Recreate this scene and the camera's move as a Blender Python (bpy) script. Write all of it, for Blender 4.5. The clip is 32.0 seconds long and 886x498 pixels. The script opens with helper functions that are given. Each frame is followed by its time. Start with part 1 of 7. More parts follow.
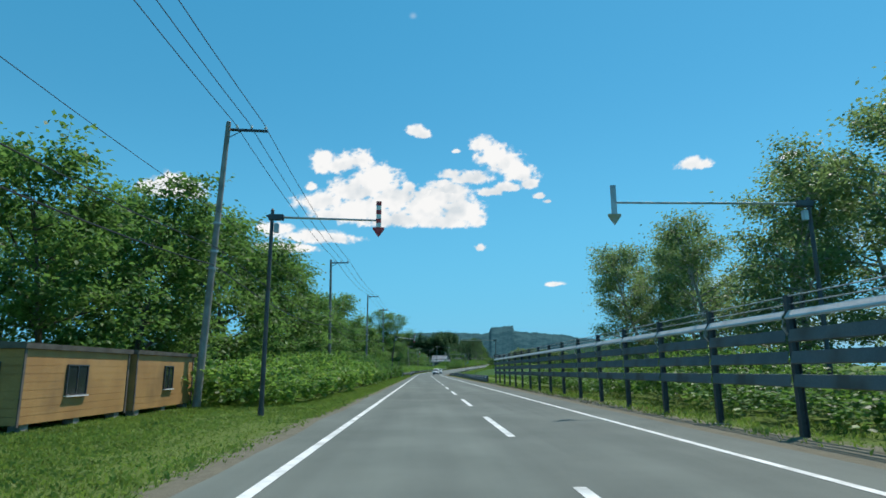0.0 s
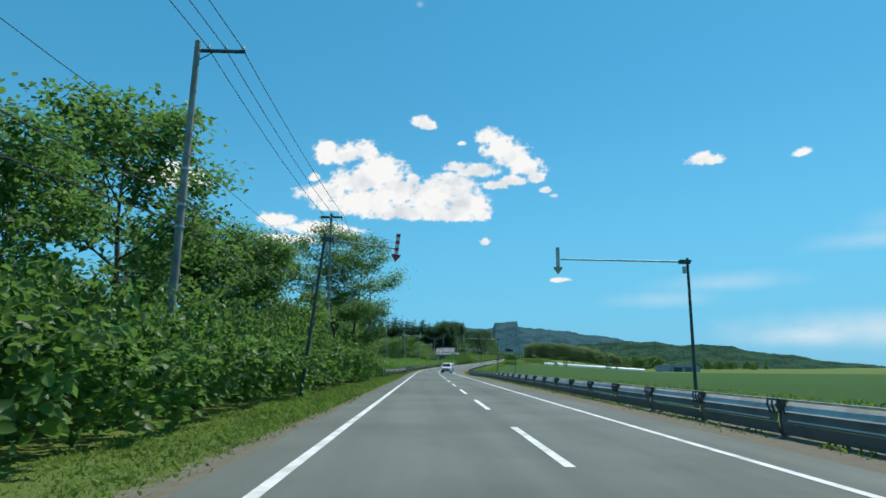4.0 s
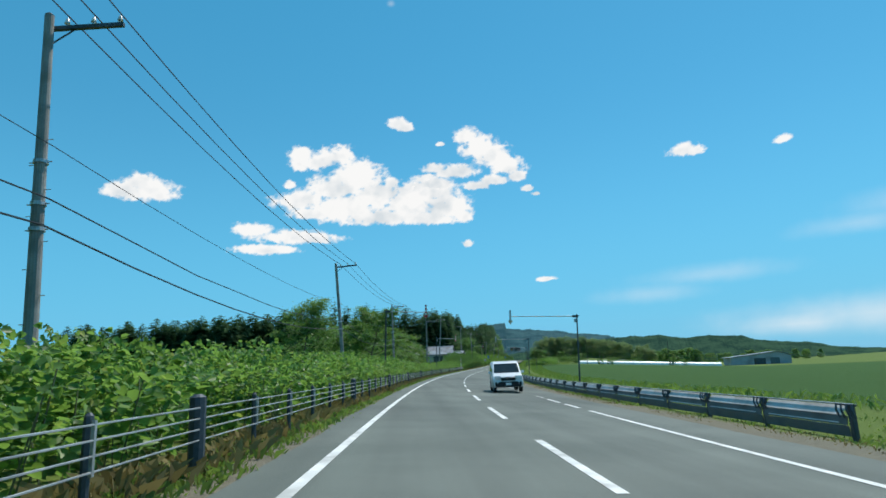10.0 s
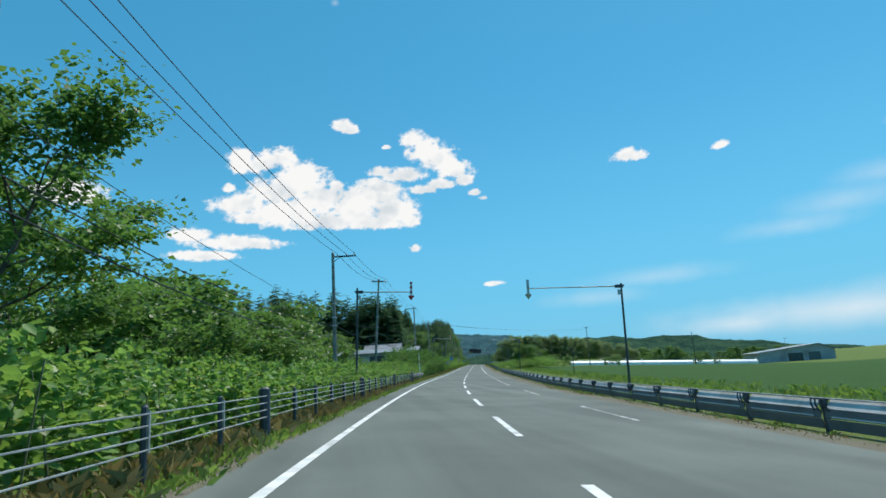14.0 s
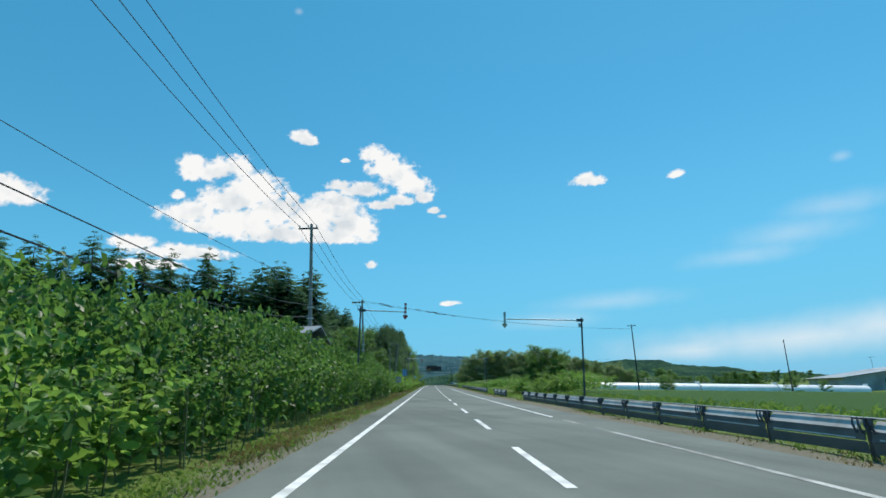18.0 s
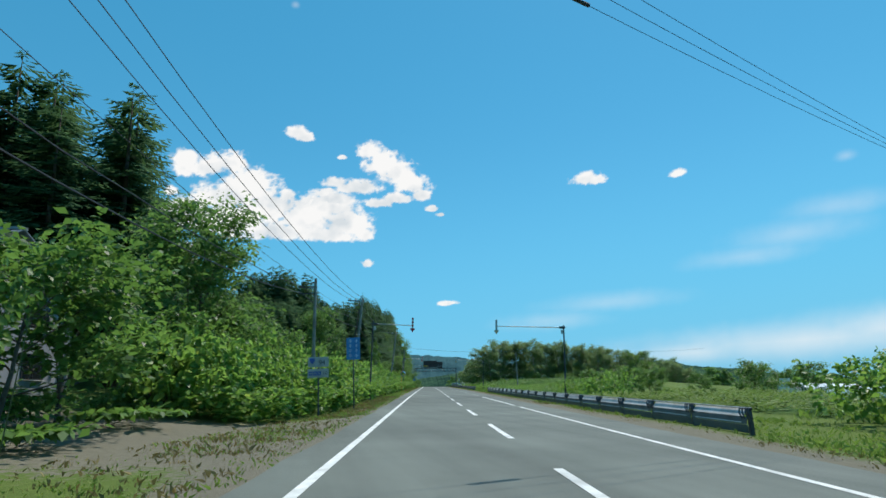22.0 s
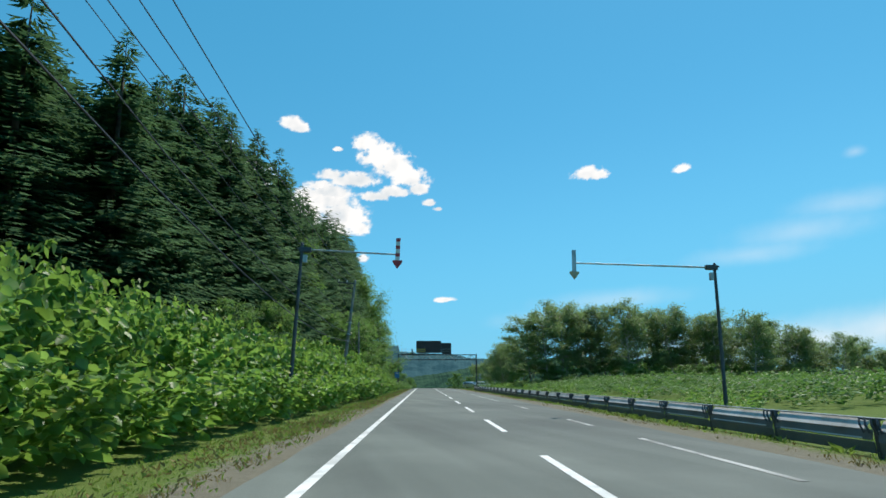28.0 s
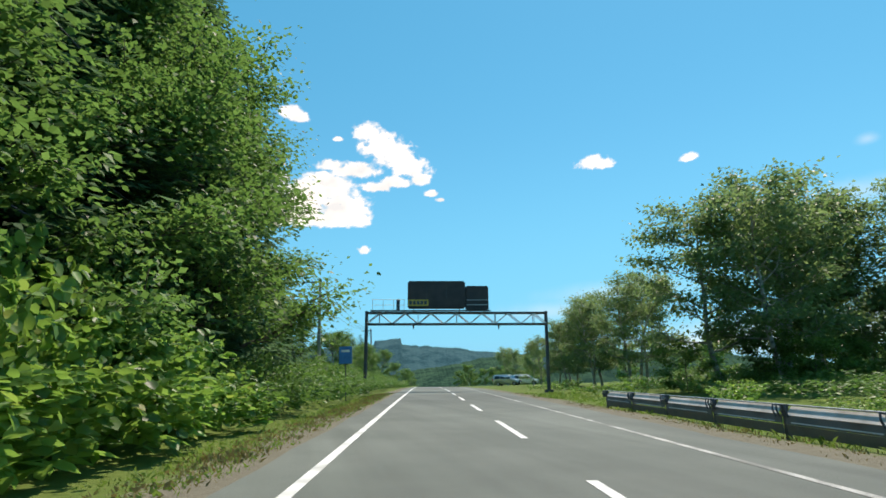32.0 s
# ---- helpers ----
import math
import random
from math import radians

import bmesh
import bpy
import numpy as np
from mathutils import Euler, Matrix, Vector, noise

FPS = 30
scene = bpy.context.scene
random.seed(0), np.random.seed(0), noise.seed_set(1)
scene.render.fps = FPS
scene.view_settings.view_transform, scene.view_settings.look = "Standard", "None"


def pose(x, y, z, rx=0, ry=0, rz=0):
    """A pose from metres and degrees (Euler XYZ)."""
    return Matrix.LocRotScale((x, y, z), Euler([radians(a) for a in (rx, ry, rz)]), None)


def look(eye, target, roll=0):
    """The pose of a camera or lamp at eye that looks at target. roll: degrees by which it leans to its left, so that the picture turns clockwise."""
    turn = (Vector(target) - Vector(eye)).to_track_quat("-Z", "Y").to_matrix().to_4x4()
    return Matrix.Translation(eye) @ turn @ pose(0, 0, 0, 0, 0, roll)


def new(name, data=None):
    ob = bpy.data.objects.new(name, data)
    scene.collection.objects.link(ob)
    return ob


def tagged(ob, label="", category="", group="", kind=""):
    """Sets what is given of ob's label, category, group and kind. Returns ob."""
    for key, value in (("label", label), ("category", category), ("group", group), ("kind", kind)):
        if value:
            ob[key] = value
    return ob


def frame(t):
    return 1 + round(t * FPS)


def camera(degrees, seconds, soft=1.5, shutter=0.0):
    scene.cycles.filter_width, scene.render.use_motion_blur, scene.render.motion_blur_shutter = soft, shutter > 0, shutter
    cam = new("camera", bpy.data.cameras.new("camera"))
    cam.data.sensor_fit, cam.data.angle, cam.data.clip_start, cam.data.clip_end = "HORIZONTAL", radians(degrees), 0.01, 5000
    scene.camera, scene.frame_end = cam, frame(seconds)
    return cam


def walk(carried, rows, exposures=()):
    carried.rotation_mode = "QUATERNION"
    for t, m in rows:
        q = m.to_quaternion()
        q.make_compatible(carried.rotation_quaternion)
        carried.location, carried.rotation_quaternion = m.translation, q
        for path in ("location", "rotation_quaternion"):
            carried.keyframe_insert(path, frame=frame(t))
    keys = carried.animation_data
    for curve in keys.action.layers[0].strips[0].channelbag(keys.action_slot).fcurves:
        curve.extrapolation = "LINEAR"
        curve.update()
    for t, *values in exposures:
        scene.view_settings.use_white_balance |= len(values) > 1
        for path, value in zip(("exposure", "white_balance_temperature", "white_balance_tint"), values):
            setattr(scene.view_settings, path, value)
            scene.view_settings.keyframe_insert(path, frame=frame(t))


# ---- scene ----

# ---- camera ----
cam = camera(73.6, 32.0, soft=1.6)
PATH = [
    (0, -1.68, 0.02, 1.262, 101.58, 0.57, -2.39),
    (0.5, -1.61, 9.25, 1.263, 101.95, -0.00, -2.32),
    (1, -1.53, 18.48, 1.263, 101.70, -0.63, -2.42),
    (1.5, -1.46, 27.71, 1.263, 101.72, -0.32, -2.51),
    (2, -1.39, 36.94, 1.264, 101.65, -0.09, -2.25),
    (2.5, -1.32, 46.17, 1.264, 101.55, -0.40, -2.30),
    (4.5, -1.06, 83.17, 1.266, 101.09, -0.17, -2.07),
    (5, -1.00, 92.45, 1.266, 101.59, 0.16, -2.08),
    (5.5, -0.94, 101.74, 1.267, 101.87, -0.03, -2.44),
    (6, -0.87, 111.03, 1.267, 101.84, 0.29, -2.59),
    (6.5, -0.80, 120.32, 1.268, 101.48, 0.58, -2.51),
    (7, -0.73, 129.62, 1.271, 101.80, 0.49, -2.48),
    (7.5, -0.63, 138.91, 1.275, 101.39, 0.53, -2.41),
    (8, -0.52, 148.19, 1.278, 101.97, 0.65, -2.55),
    (8.5, -0.38, 157.47, 1.306, 101.16, 1.23, -2.63),
    (9, -0.20, 166.73, 1.339, 101.66, 2.19, -2.86),
    (9.5, 0.02, 176.00, 1.350, 101.22, 2.50, -2.99),
    (10, 0.29, 185.26, 1.351, 101.71, 2.54, -3.39),
    (10.5, 0.64, 194.53, 1.360, 101.66, 2.66, -4.01),
    (11, 1.06, 203.81, 1.379, 101.44, 3.35, -4.60),
    (11.5, 1.58, 213.10, 1.411, 101.85, 2.75, -5.36),
    (12, 2.19, 222.41, 1.452, 101.98, 3.07, -5.96),
    (12.5, 2.91, 231.74, 1.502, 102.16, 3.39, -6.74),
    (13, 3.73, 241.09, 1.558, 102.28, 3.50, -7.39),
    (13.5, 4.67, 250.45, 1.623, 102.68, 3.89, -7.71),
    (14, 5.71, 259.80, 1.699, 102.09, 3.93, -8.33),
    (14.5, 6.87, 269.14, 1.782, 102.72, 3.88, -8.73),
    (16.5, 12.46, 306.02, 2.200, 103.35, 4.16, -11.57),
    (17, 14.04, 315.10, 2.323, 102.99, 4.28, -12.09),
    (17.5, 15.70, 324.13, 2.452, 103.01, 4.06, -12.59),
    (18, 17.40, 333.13, 2.589, 103.79, 2.77, -12.87),
    (18.5, 19.13, 342.11, 2.734, 103.35, 2.75, -13.15),
    (19, 20.90, 351.07, 2.884, 103.47, 2.97, -13.33),
    (19.5, 22.69, 360.04, 3.041, 103.60, 2.05, -12.73),
    (20, 24.49, 369.03, 3.201, 103.53, 2.36, -13.20),
    (20.5, 26.32, 378.03, 3.363, 103.85, 2.09, -12.57),
    (21, 28.17, 387.05, 3.529, 103.45, 1.94, -13.14),
    (21.5, 30.03, 396.08, 3.700, 103.95, 2.27, -12.81),
    (22, 31.89, 405.11, 3.877, 103.87, 2.46, -13.21),
    (22.5, 33.76, 414.12, 4.059, 104.01, 2.55, -13.15),
    (23, 35.63, 423.11, 4.247, 103.59, 2.02, -13.11),
    (23.5, 37.49, 432.07, 4.440, 104.41, 2.51, -12.79),
    (24, 39.34, 440.99, 4.637, 103.20, 1.79, -13.12),
    (24.5, 41.18, 449.86, 4.833, 103.71, 2.53, -13.09),
    (26.5, 48.49, 484.98, 5.598, 104.00, 2.41, -13.40),
    (27, 50.32, 493.75, 5.785, 103.40, 2.71, -13.54),
    (27.5, 52.18, 502.55, 5.972, 103.66, 2.19, -13.50),
    (28, 54.04, 511.40, 6.158, 103.71, 1.99, -13.63),
    (28.5, 55.92, 520.29, 6.343, 103.72, 2.24, -13.74),
    (29, 57.81, 529.21, 6.527, 103.60, 2.29, -13.61),
    (29.5, 59.70, 538.16, 6.710, 103.72, 2.32, -13.51),
    (30, 61.60, 547.12, 6.892, 103.31, 1.95, -13.65),
    (30.5, 63.50, 556.09, 7.073, 103.44, 2.28, -13.57),
    (31, 65.40, 565.07, 7.252, 103.08, 2.49, -13.58),
    (31.5, 67.29, 574.04, 7.430, 103.69, 1.77, -13.56),
    (32, 69.18, 583.00, 7.606, 103.11, 2.15, -13.37),
]
EXPOSURES = [(0, 0.0, 6500, 10), (25, 0.0, 6500, 10), (28, 0.12, 6650, 11), (30, 0.24, 6950, 14), (32, 0.36, 7350, 17)]
walk(cam, [(t, pose(*p)) for t, *p in PATH], EXPOSURES)

# ---- the road's line: heading in degrees (left positive) and cross fall, by metres along it ----
HEAD_S = [-100.0, 0.0, 60.0, 120.0, 150.0, 170.0, 185.0, 200.0, 220.0, 240.0, 260.0, 280.0, 300.0, 320.0, 335.0, 350.0, 420.0, 500.0, 600.0, 2000.0]
HEAD_D = [-0.04, -0.58, -0.56, -0.66, -0.76, -1.13, -1.61, -2.39, -3.66, -5.01, -6.44, -7.97, -9.43, -10.64, -11.23, -11.5, -11.65, -11.98, -11.83, -11.65]
BANK_S = [-100.0, 120.0, 150.0, 170.0, 200.0, 230.0, 270.0, 310.0, 330.0, 345.0, 2000.0]
BANK_D = [-0.14, 0.14, 0.44, 2.43, 2.45, 2.97, 3.38, 3.26, 2.61, 2.31, 0.53]
GRADE_S = [-100, 180, 330, 390, 440, 590, 640, 700]      # the road's climb in degrees
GRADE_D = [0, 0, 0.9, 1.05, 1.25, 1.1, 0.9, 0.0]
S_AXIS = np.arange(-100, 1201, 1.0)
H_AXIS = np.radians(np.interp(S_AXIS, HEAD_S, HEAD_D))
X_AXIS, Y_AXIS = np.cumsum(-np.sin(H_AXIS)), np.cumsum(np.cos(H_AXIS))
X_AXIS, Y_AXIS = X_AXIS - X_AXIS[100] + 0.0, Y_AXIS - Y_AXIS[100]

Z_AXIS = np.cumsum(np.tan(np.radians(np.interp(S_AXIS, GRADE_S, GRADE_D))))


def climb(s):
    return float(np.interp(s, S_AXIS, Z_AXIS))


def at(s, d, z=0.0, bank=True):
    """The place s metres along the road and d metres to the right of its centre line, z above its surface."""
    h = float(np.interp(s, S_AXIS, H_AXIS))
    x, y = float(np.interp(s, S_AXIS, X_AXIS)), float(np.interp(s, S_AXIS, Y_AXIS))
    fall = math.tan(radians(float(np.interp(s, BANK_S, BANK_D))))
    dd = max(-7.0, min(7.0, d))
    return Vector((x + d * math.cos(h), y + d * math.sin(h), z + climb(s) - (dd * fall if bank else 0)))


def turned(s):
    return float(np.interp(s, S_AXIS, H_AXIS))

# ---- world, sun ----
SUN_EL, SUN_AZ = radians(61), radians(46)      # azimuth to the right of +y
world = bpy.data.worlds.new("world")
scene.world = world
world.use_nodes = True
wn = world.node_tree
sky = wn.nodes.new("ShaderNodeTexSky")
sky.sky_type, sky.sun_disc = "NISHITA", False
sky.sun_elevation, sky.sun_rotation = SUN_EL, SUN_AZ
sky.air_density, sky.dust_density, sky.ozone_density = 1.0, 0.1, 2.0
wn.nodes["Background"].inputs["Strength"].default_value = 0.1245
tint = wn.nodes.new("ShaderNodeHueSaturation")
tint.inputs["Hue"].default_value, tint.inputs["Saturation"].default_value = 0.478, 1.35
wn.links.new(sky.outputs[0], tint.inputs["Color"])
even = wn.nodes.new("ShaderNodeMix")      # thin high haze evens out the blue
even.data_type = "RGBA"
high = wn.nodes.new("ShaderNodeTexCoord")
split = wn.nodes.new("ShaderNodeSeparateXYZ")
near = wn.nodes.new("ShaderNodeMapRange")
near.interpolation_type = "SMOOTHSTEP"
near.inputs["From Min"].default_value, near.inputs["From Max"].default_value = 0.0, 0.42
near.inputs["To Min"].default_value, near.inputs["To Max"].default_value = 0.88, 0.28
wn.links.new(high.outputs["Generated"], split.inputs[0])
wn.links.new(split.outputs["Z"], near.inputs["Value"])
wn.links.new(near.outputs[0], even.inputs["Factor"])
even.inputs["B"].default_value = (0.72, 4.05, 6.5, 1)
wn.links.new(tint.outputs[0], even.inputs["A"])
wn.links.new(even.outputs["Result"], wn.nodes["Background"].inputs["Color"])
sun_data = bpy.data.lights.new("sun", "SUN")
sun_data.energy, sun_data.angle, sun_data.color = 4.2, radians(0.55), (1.0, 0.95, 0.87)
sun = new("sun", sun_data)
sun.matrix_world = look((0, 0, 0), (-math.sin(SUN_AZ) * math.cos(SUN_EL), -math.cos(SUN_AZ) * math.cos(SUN_EL), -math.sin(SUN_EL)))

# ---- materials ----
MATS = {}


def nodes_of(name):
    m = bpy.data.materials.new(name)
    m.use_nodes = True
    return m, m.node_tree.nodes, m.node_tree.links, m.node_tree.nodes["Principled BSDF"]


def surface(name, c1, c2, rough=0.7, metal=0.0, scale=3.0, fine=40.0, bump=0.15, fine_amount=0.35, coords="Object", stain=None):
    """A procedural surface: two colours mixed by broad and fine noise, with fine relief."""
    m, n, l, b = nodes_of(name)
    tc = n.new("ShaderNodeTexCoord")
    broad, small = n.new("ShaderNodeTexNoise"), n.new("ShaderNodeTexNoise")
    broad.inputs["Scale"].default_value, broad.inputs["Detail"].default_value = scale, 5
    small.inputs["Scale"].default_value, small.inputs["Detail"].default_value = fine, 3
    add = n.new("ShaderNodeMath")
    add.operation = "MULTIPLY_ADD"
    add.inputs[1].default_value = fine_amount
    ramp = n.new("ShaderNodeValToRGB")
    ramp.color_ramp.elements[0].position, ramp.color_ramp.elements[1].position = 0.38 + fine_amount * 0.5, 0.62 + fine_amount * 0.5
    ramp.color_ramp.elements[0].color, ramp.color_ramp.elements[1].color = (*c1, 1), (*c2, 1)
    for x in (broad, small):
        l.new(tc.outputs[coords], x.inputs["Vector"])
    l.new(small.outputs["Fac"], add.inputs[0])
    l.new(broad.outputs["Fac"], add.inputs[2])
    l.new(add.outputs[0], ramp.inputs[0])
    out = ramp.outputs[0]
    if stain:
        big = n.new("ShaderNodeTexNoise")
        big.inputs["Scale"].default_value, big.inputs["Detail"].default_value = stain[1], 6
        l.new(tc.outputs[coords], big.inputs["Vector"])
        r2 = n.new("ShaderNodeValToRGB")
        r2.color_ramp.elements[0].position, r2.color_ramp.elements[1].position = 0.5, 0.68
        l.new(big.outputs["Fac"], r2.inputs[0])
        mix = n.new("ShaderNodeMix")
        mix.data_type = "RGBA"
        mix.inputs["B"].default_value = (*stain[0], 1)
        l.new(r2.outputs[0], mix.inputs["Factor"])
        l.new(out, mix.inputs["A"])
        out = mix.outputs["Result"]
    l.new(out, b.inputs["Base Color"])
    b.inputs["Roughness"].default_value, b.inputs["Metallic"].default_value = rough, metal
    if bump:
        bp = n.new("ShaderNodeBump")
        bp.inputs["Strength"].default_value, bp.inputs["Distance"].default_value = bump, 0.02
        l.new(small.outputs["Fac"], bp.inputs["Height"])
        l.new(bp.outputs[0], b.inputs["Normal"])
    MATS[name] = m
    return m


def leafy(name, dark, mid, light, shine=0.5, through_light=0.4, yellow=None, glow=(0.26, 0.5, 0.06), gloss=0.35):
    """Leaves: each one takes its own green; light passes through them."""
    m, n, l, b = nodes_of(name)
    geo = n.new("ShaderNodeNewGeometry")
    ramp = n.new("ShaderNodeValToRGB")
    e = ramp.color_ramp.elements
    e[0].color, e[1].color = (*dark, 1), (*light, 1)
    k = e.new(0.5)
    k.color = (*mid, 1)
    if yellow:
        e[-1].position = 0.95
        y = e.new(0.985)
        y.color = (*yellow, 1)
    l.new(geo.outputs["Random Per Island"], ramp.inputs[0])
    tc = n.new("ShaderNodeTexCoord")
    ns = n.new("ShaderNodeTexNoise")
    ns.inputs["Scale"].default_value, ns.inputs["Detail"].default_value = 0.35, 4
    l.new(tc.outputs["Object"], ns.inputs["Vector"])
    hsv = n.new("ShaderNodeHueSaturation")
    mp = n.new("ShaderNodeMapRange")
    mp.inputs["From Min"].default_value, mp.inputs["From Max"].default_value = 0.3, 0.7
    mp.inputs["To Min"].default_value, mp.inputs["To Max"].default_value = 0.7, 1.3
    l.new(ns.outputs["Fac"], mp.inputs["Value"])
    l.new(mp.outputs[0], hsv.inputs["Value"])
    l.new(ramp.outputs[0], hsv.inputs["Color"])
    l.new(hsv.outputs[0], b.inputs["Base Color"])
    b.inputs["Roughness"].default_value = shine
    b.inputs["Specular IOR Level"].default_value = gloss
    tr = n.new("ShaderNodeBsdfTranslucent")
    mx = n.new("ShaderNodeMix")
    mx.data_type, mx.blend_type = "RGBA", "MIX"
    mx.inputs["Factor"].default_value = 0.45
    mx.inputs["B"].default_value = (*glow, 1)
    l.new(hsv.outputs[0], mx.inputs["A"])
    l.new(mx.outputs["Result"], tr.inputs["Color"])
    sh = n.new("ShaderNodeMixShader")
    sh.inputs[0].default_value = through_light
    l.new(b.outputs[0], sh.inputs[1])
    l.new(tr.outputs[0], sh.inputs[2])
    l.new(sh.outputs[0], n["Material Output"].inputs["Surface"])
    MATS[name] = m
    return m


def plain(name, c, rough=0.5, metal=0.0, vary=0.12, **k):
    return surface(name, tuple(v * (1 - vary) for v in c), tuple(min(1, v * (1 + vary)) for v in c), rough, metal, bump=0.05, **k)


M_ASPHALT = surface("asphalt", (0.1, 0.117, 0.1), (0.132, 0.151, 0.13), 0.85, 0, 0.35, 55, 0.35, 0.5, stain=((0.078, 0.09, 0.078), 0.06))


def wheel_tracks(m):
    """Long streaks along the road, darker and lighter, over the asphalt's own grain."""
    n, l = m.node_tree.nodes, m.node_tree.links
    b = n["Principled BSDF"]
    src = b.inputs["Base Color"].links[0].from_socket
    tc, mp, ns = n.new("ShaderNodeTexCoord"), n.new("ShaderNodeMapping"), n.new("ShaderNodeTexNoise")
    mp.inputs["Scale"].default_value = (1.1, 0.035, 1)
    ns.inputs["Scale"].default_value, ns.inputs["Detail"].default_value = 1.0, 6
    rng_node, hsv = n.new("ShaderNodeMapRange"), n.new("ShaderNodeHueSaturation")
    rng_node.inputs["From Min"].default_value, rng_node.inputs["From Max"].default_value = 0.3, 0.7
    rng_node.inputs["To Min"].default_value, rng_node.inputs["To Max"].default_value = 0.8, 1.18
    l.new(tc.outputs["Object"], mp.inputs["Vector"])
    l.new(mp.outputs[0], ns.inputs["Vector"])
    l.new(ns.outputs["Fac"], rng_node.inputs["Value"])
    l.new(rng_node.outputs[0], hsv.inputs["Value"])
    l.new(src, hsv.inputs["Color"])
    l.new(hsv.outputs[0], b.inputs["Base Color"])


wheel_tracks(M_ASPHALT)
M_LINE = surface("road_paint", (0.62, 0.63, 0.6), (0.8, 0.8, 0.77), 0.6, 0, 2.5, 60, 0.2, 0.5, stain=((0.45, 0.45, 0.42), 1.4))
M_LINEWORN = surface("worn_road_paint", (0.17, 0.175, 0.16), (0.5, 0.5, 0.47), 0.7, 0, 1.1, 45, 0.2, 0.7, stain=((0.13, 0.135, 0.12), 0.5))
M_RAIL = surface("weathered_rail", (0.2, 0.21, 0.2), (0.3, 0.31, 0.3), 0.6, 0.3, 1.2, 25, 0.1, stain=((0.14, 0.12, 0.1), 0.8))
M_CONCRETE = surface("concrete", (0.2, 0.2, 0.19), (0.3, 0.3, 0.285), 0.85, 0, 1.5, 30, 0.2, stain=((0.15, 0.145, 0.13), 0.7))
M_STEEL = plain("galvanised_steel", (0.42, 0.44, 0.45), 0.45, 0.6, 0.2)
M_DARKSTEEL = surface("weathered_steel", (0.045, 0.06, 0.075), (0.085, 0.1, 0.115), 0.55, 0.35, 1.2, 25, 0.1, stain=((0.1, 0.07, 0.05), 0.8))
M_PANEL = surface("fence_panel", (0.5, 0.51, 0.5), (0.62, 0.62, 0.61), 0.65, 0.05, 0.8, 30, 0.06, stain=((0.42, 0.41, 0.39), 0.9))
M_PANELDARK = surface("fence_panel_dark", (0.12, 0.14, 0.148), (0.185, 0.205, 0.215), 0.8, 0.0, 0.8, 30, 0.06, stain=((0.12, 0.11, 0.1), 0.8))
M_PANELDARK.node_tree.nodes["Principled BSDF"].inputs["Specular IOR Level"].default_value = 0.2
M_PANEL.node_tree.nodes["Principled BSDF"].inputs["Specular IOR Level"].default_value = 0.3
M_CABLE = plain("black_cable", (0.03, 0.03, 0.035), 0.6)
M_PORCELAIN = plain("porcelain", (0.7, 0.7, 0.68), 0.25)
M_RED = surface("red_paint", (0.42, 0.03, 0.04), (0.52, 0.05, 0.05), 0.45, 0, 4, 40, 0.05, stain=((0.3, 0.04, 0.04), 2.0))
M_WHITE = surface("white_paint", (0.7, 0.71, 0.72), (0.8, 0.8, 0.8), 0.5, 0, 3, 40, 0.05)
M_YELLOW = plain("yellow_paint", (0.65, 0.42, 0.06), 0.5)
M_AGED = surface("aged_yellow_paint", (0.34, 0.29, 0.16), (0.46, 0.38, 0.2), 0.6, 0, 5, 40, 0.05, stain=((0.36, 0.35, 0.32), 4.0))
M_BARK = surface("bark", (0.055, 0.045, 0.035), (0.12, 0.1, 0.08), 0.9, 0, 2.5, 25, 0.6)
M_BIRCH = surface("pale_bark", (0.3, 0.28, 0.25), (0.45, 0.43, 0.4), 0.85, 0, 2.0, 25, 0.4, stain=((0.08, 0.07, 0.06), 2.2))
M_STEM = plain("green_stem", (0.1, 0.115, 0.05), 0.6)
M_KNOT = leafy("knotweed_leaves", (0.055, 0.13, 0.034), (0.125, 0.25, 0.058), (0.24, 0.4, 0.11), 0.42, 0.5, (0.38, 0.4, 0.09), glow=(0.36, 0.6, 0.08), gloss=0.3)
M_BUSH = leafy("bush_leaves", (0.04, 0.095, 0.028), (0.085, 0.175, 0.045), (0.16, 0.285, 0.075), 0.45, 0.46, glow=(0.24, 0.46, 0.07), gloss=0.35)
M_TREE = leafy("broad_leaves", (0.05, 0.11, 0.036), (0.092, 0.18, 0.055), (0.16, 0.27, 0.085), 0.5, 0.5, glow=(0.24, 0.46, 0.08), gloss=0.25)
M_PALETREE = leafy("grey_green_leaves", (0.095, 0.15, 0.065), (0.145, 0.215, 0.09), (0.22, 0.29, 0.135), 0.45, 0.55, glow=(0.3, 0.46, 0.13))
M_SPRUCE = leafy("spruce_needles", (0.034, 0.08, 0.04), (0.058, 0.12, 0.058), (0.1, 0.185, 0.075), 0.7, 0.34, glow=(0.13, 0.26, 0.08), gloss=0.03)
M_GRASS = leafy("grass_blades", (0.12, 0.195, 0.036), (0.16, 0.245, 0.046), (0.215, 0.285, 0.066), 0.6, 0.45, glow=(0.3, 0.48, 0.08))
M_DRYGRASS = leafy("dry_grass", (0.16, 0.13, 0.05), (0.22, 0.18, 0.07), (0.3, 0.24, 0.1), 0.7, 0.25, glow=(0.4, 0.33, 0.12), gloss=0.2)
M_GLASS = plain("dark_glass", (0.02, 0.028, 0.03), 0.06)
M_RUBBER = plain("rubber", (0.02, 0.02, 0.02), 0.8)
M_CARWHITE = plain("white_car_paint", (0.78, 0.79, 0.8), 0.22, 0.0, 0.02)
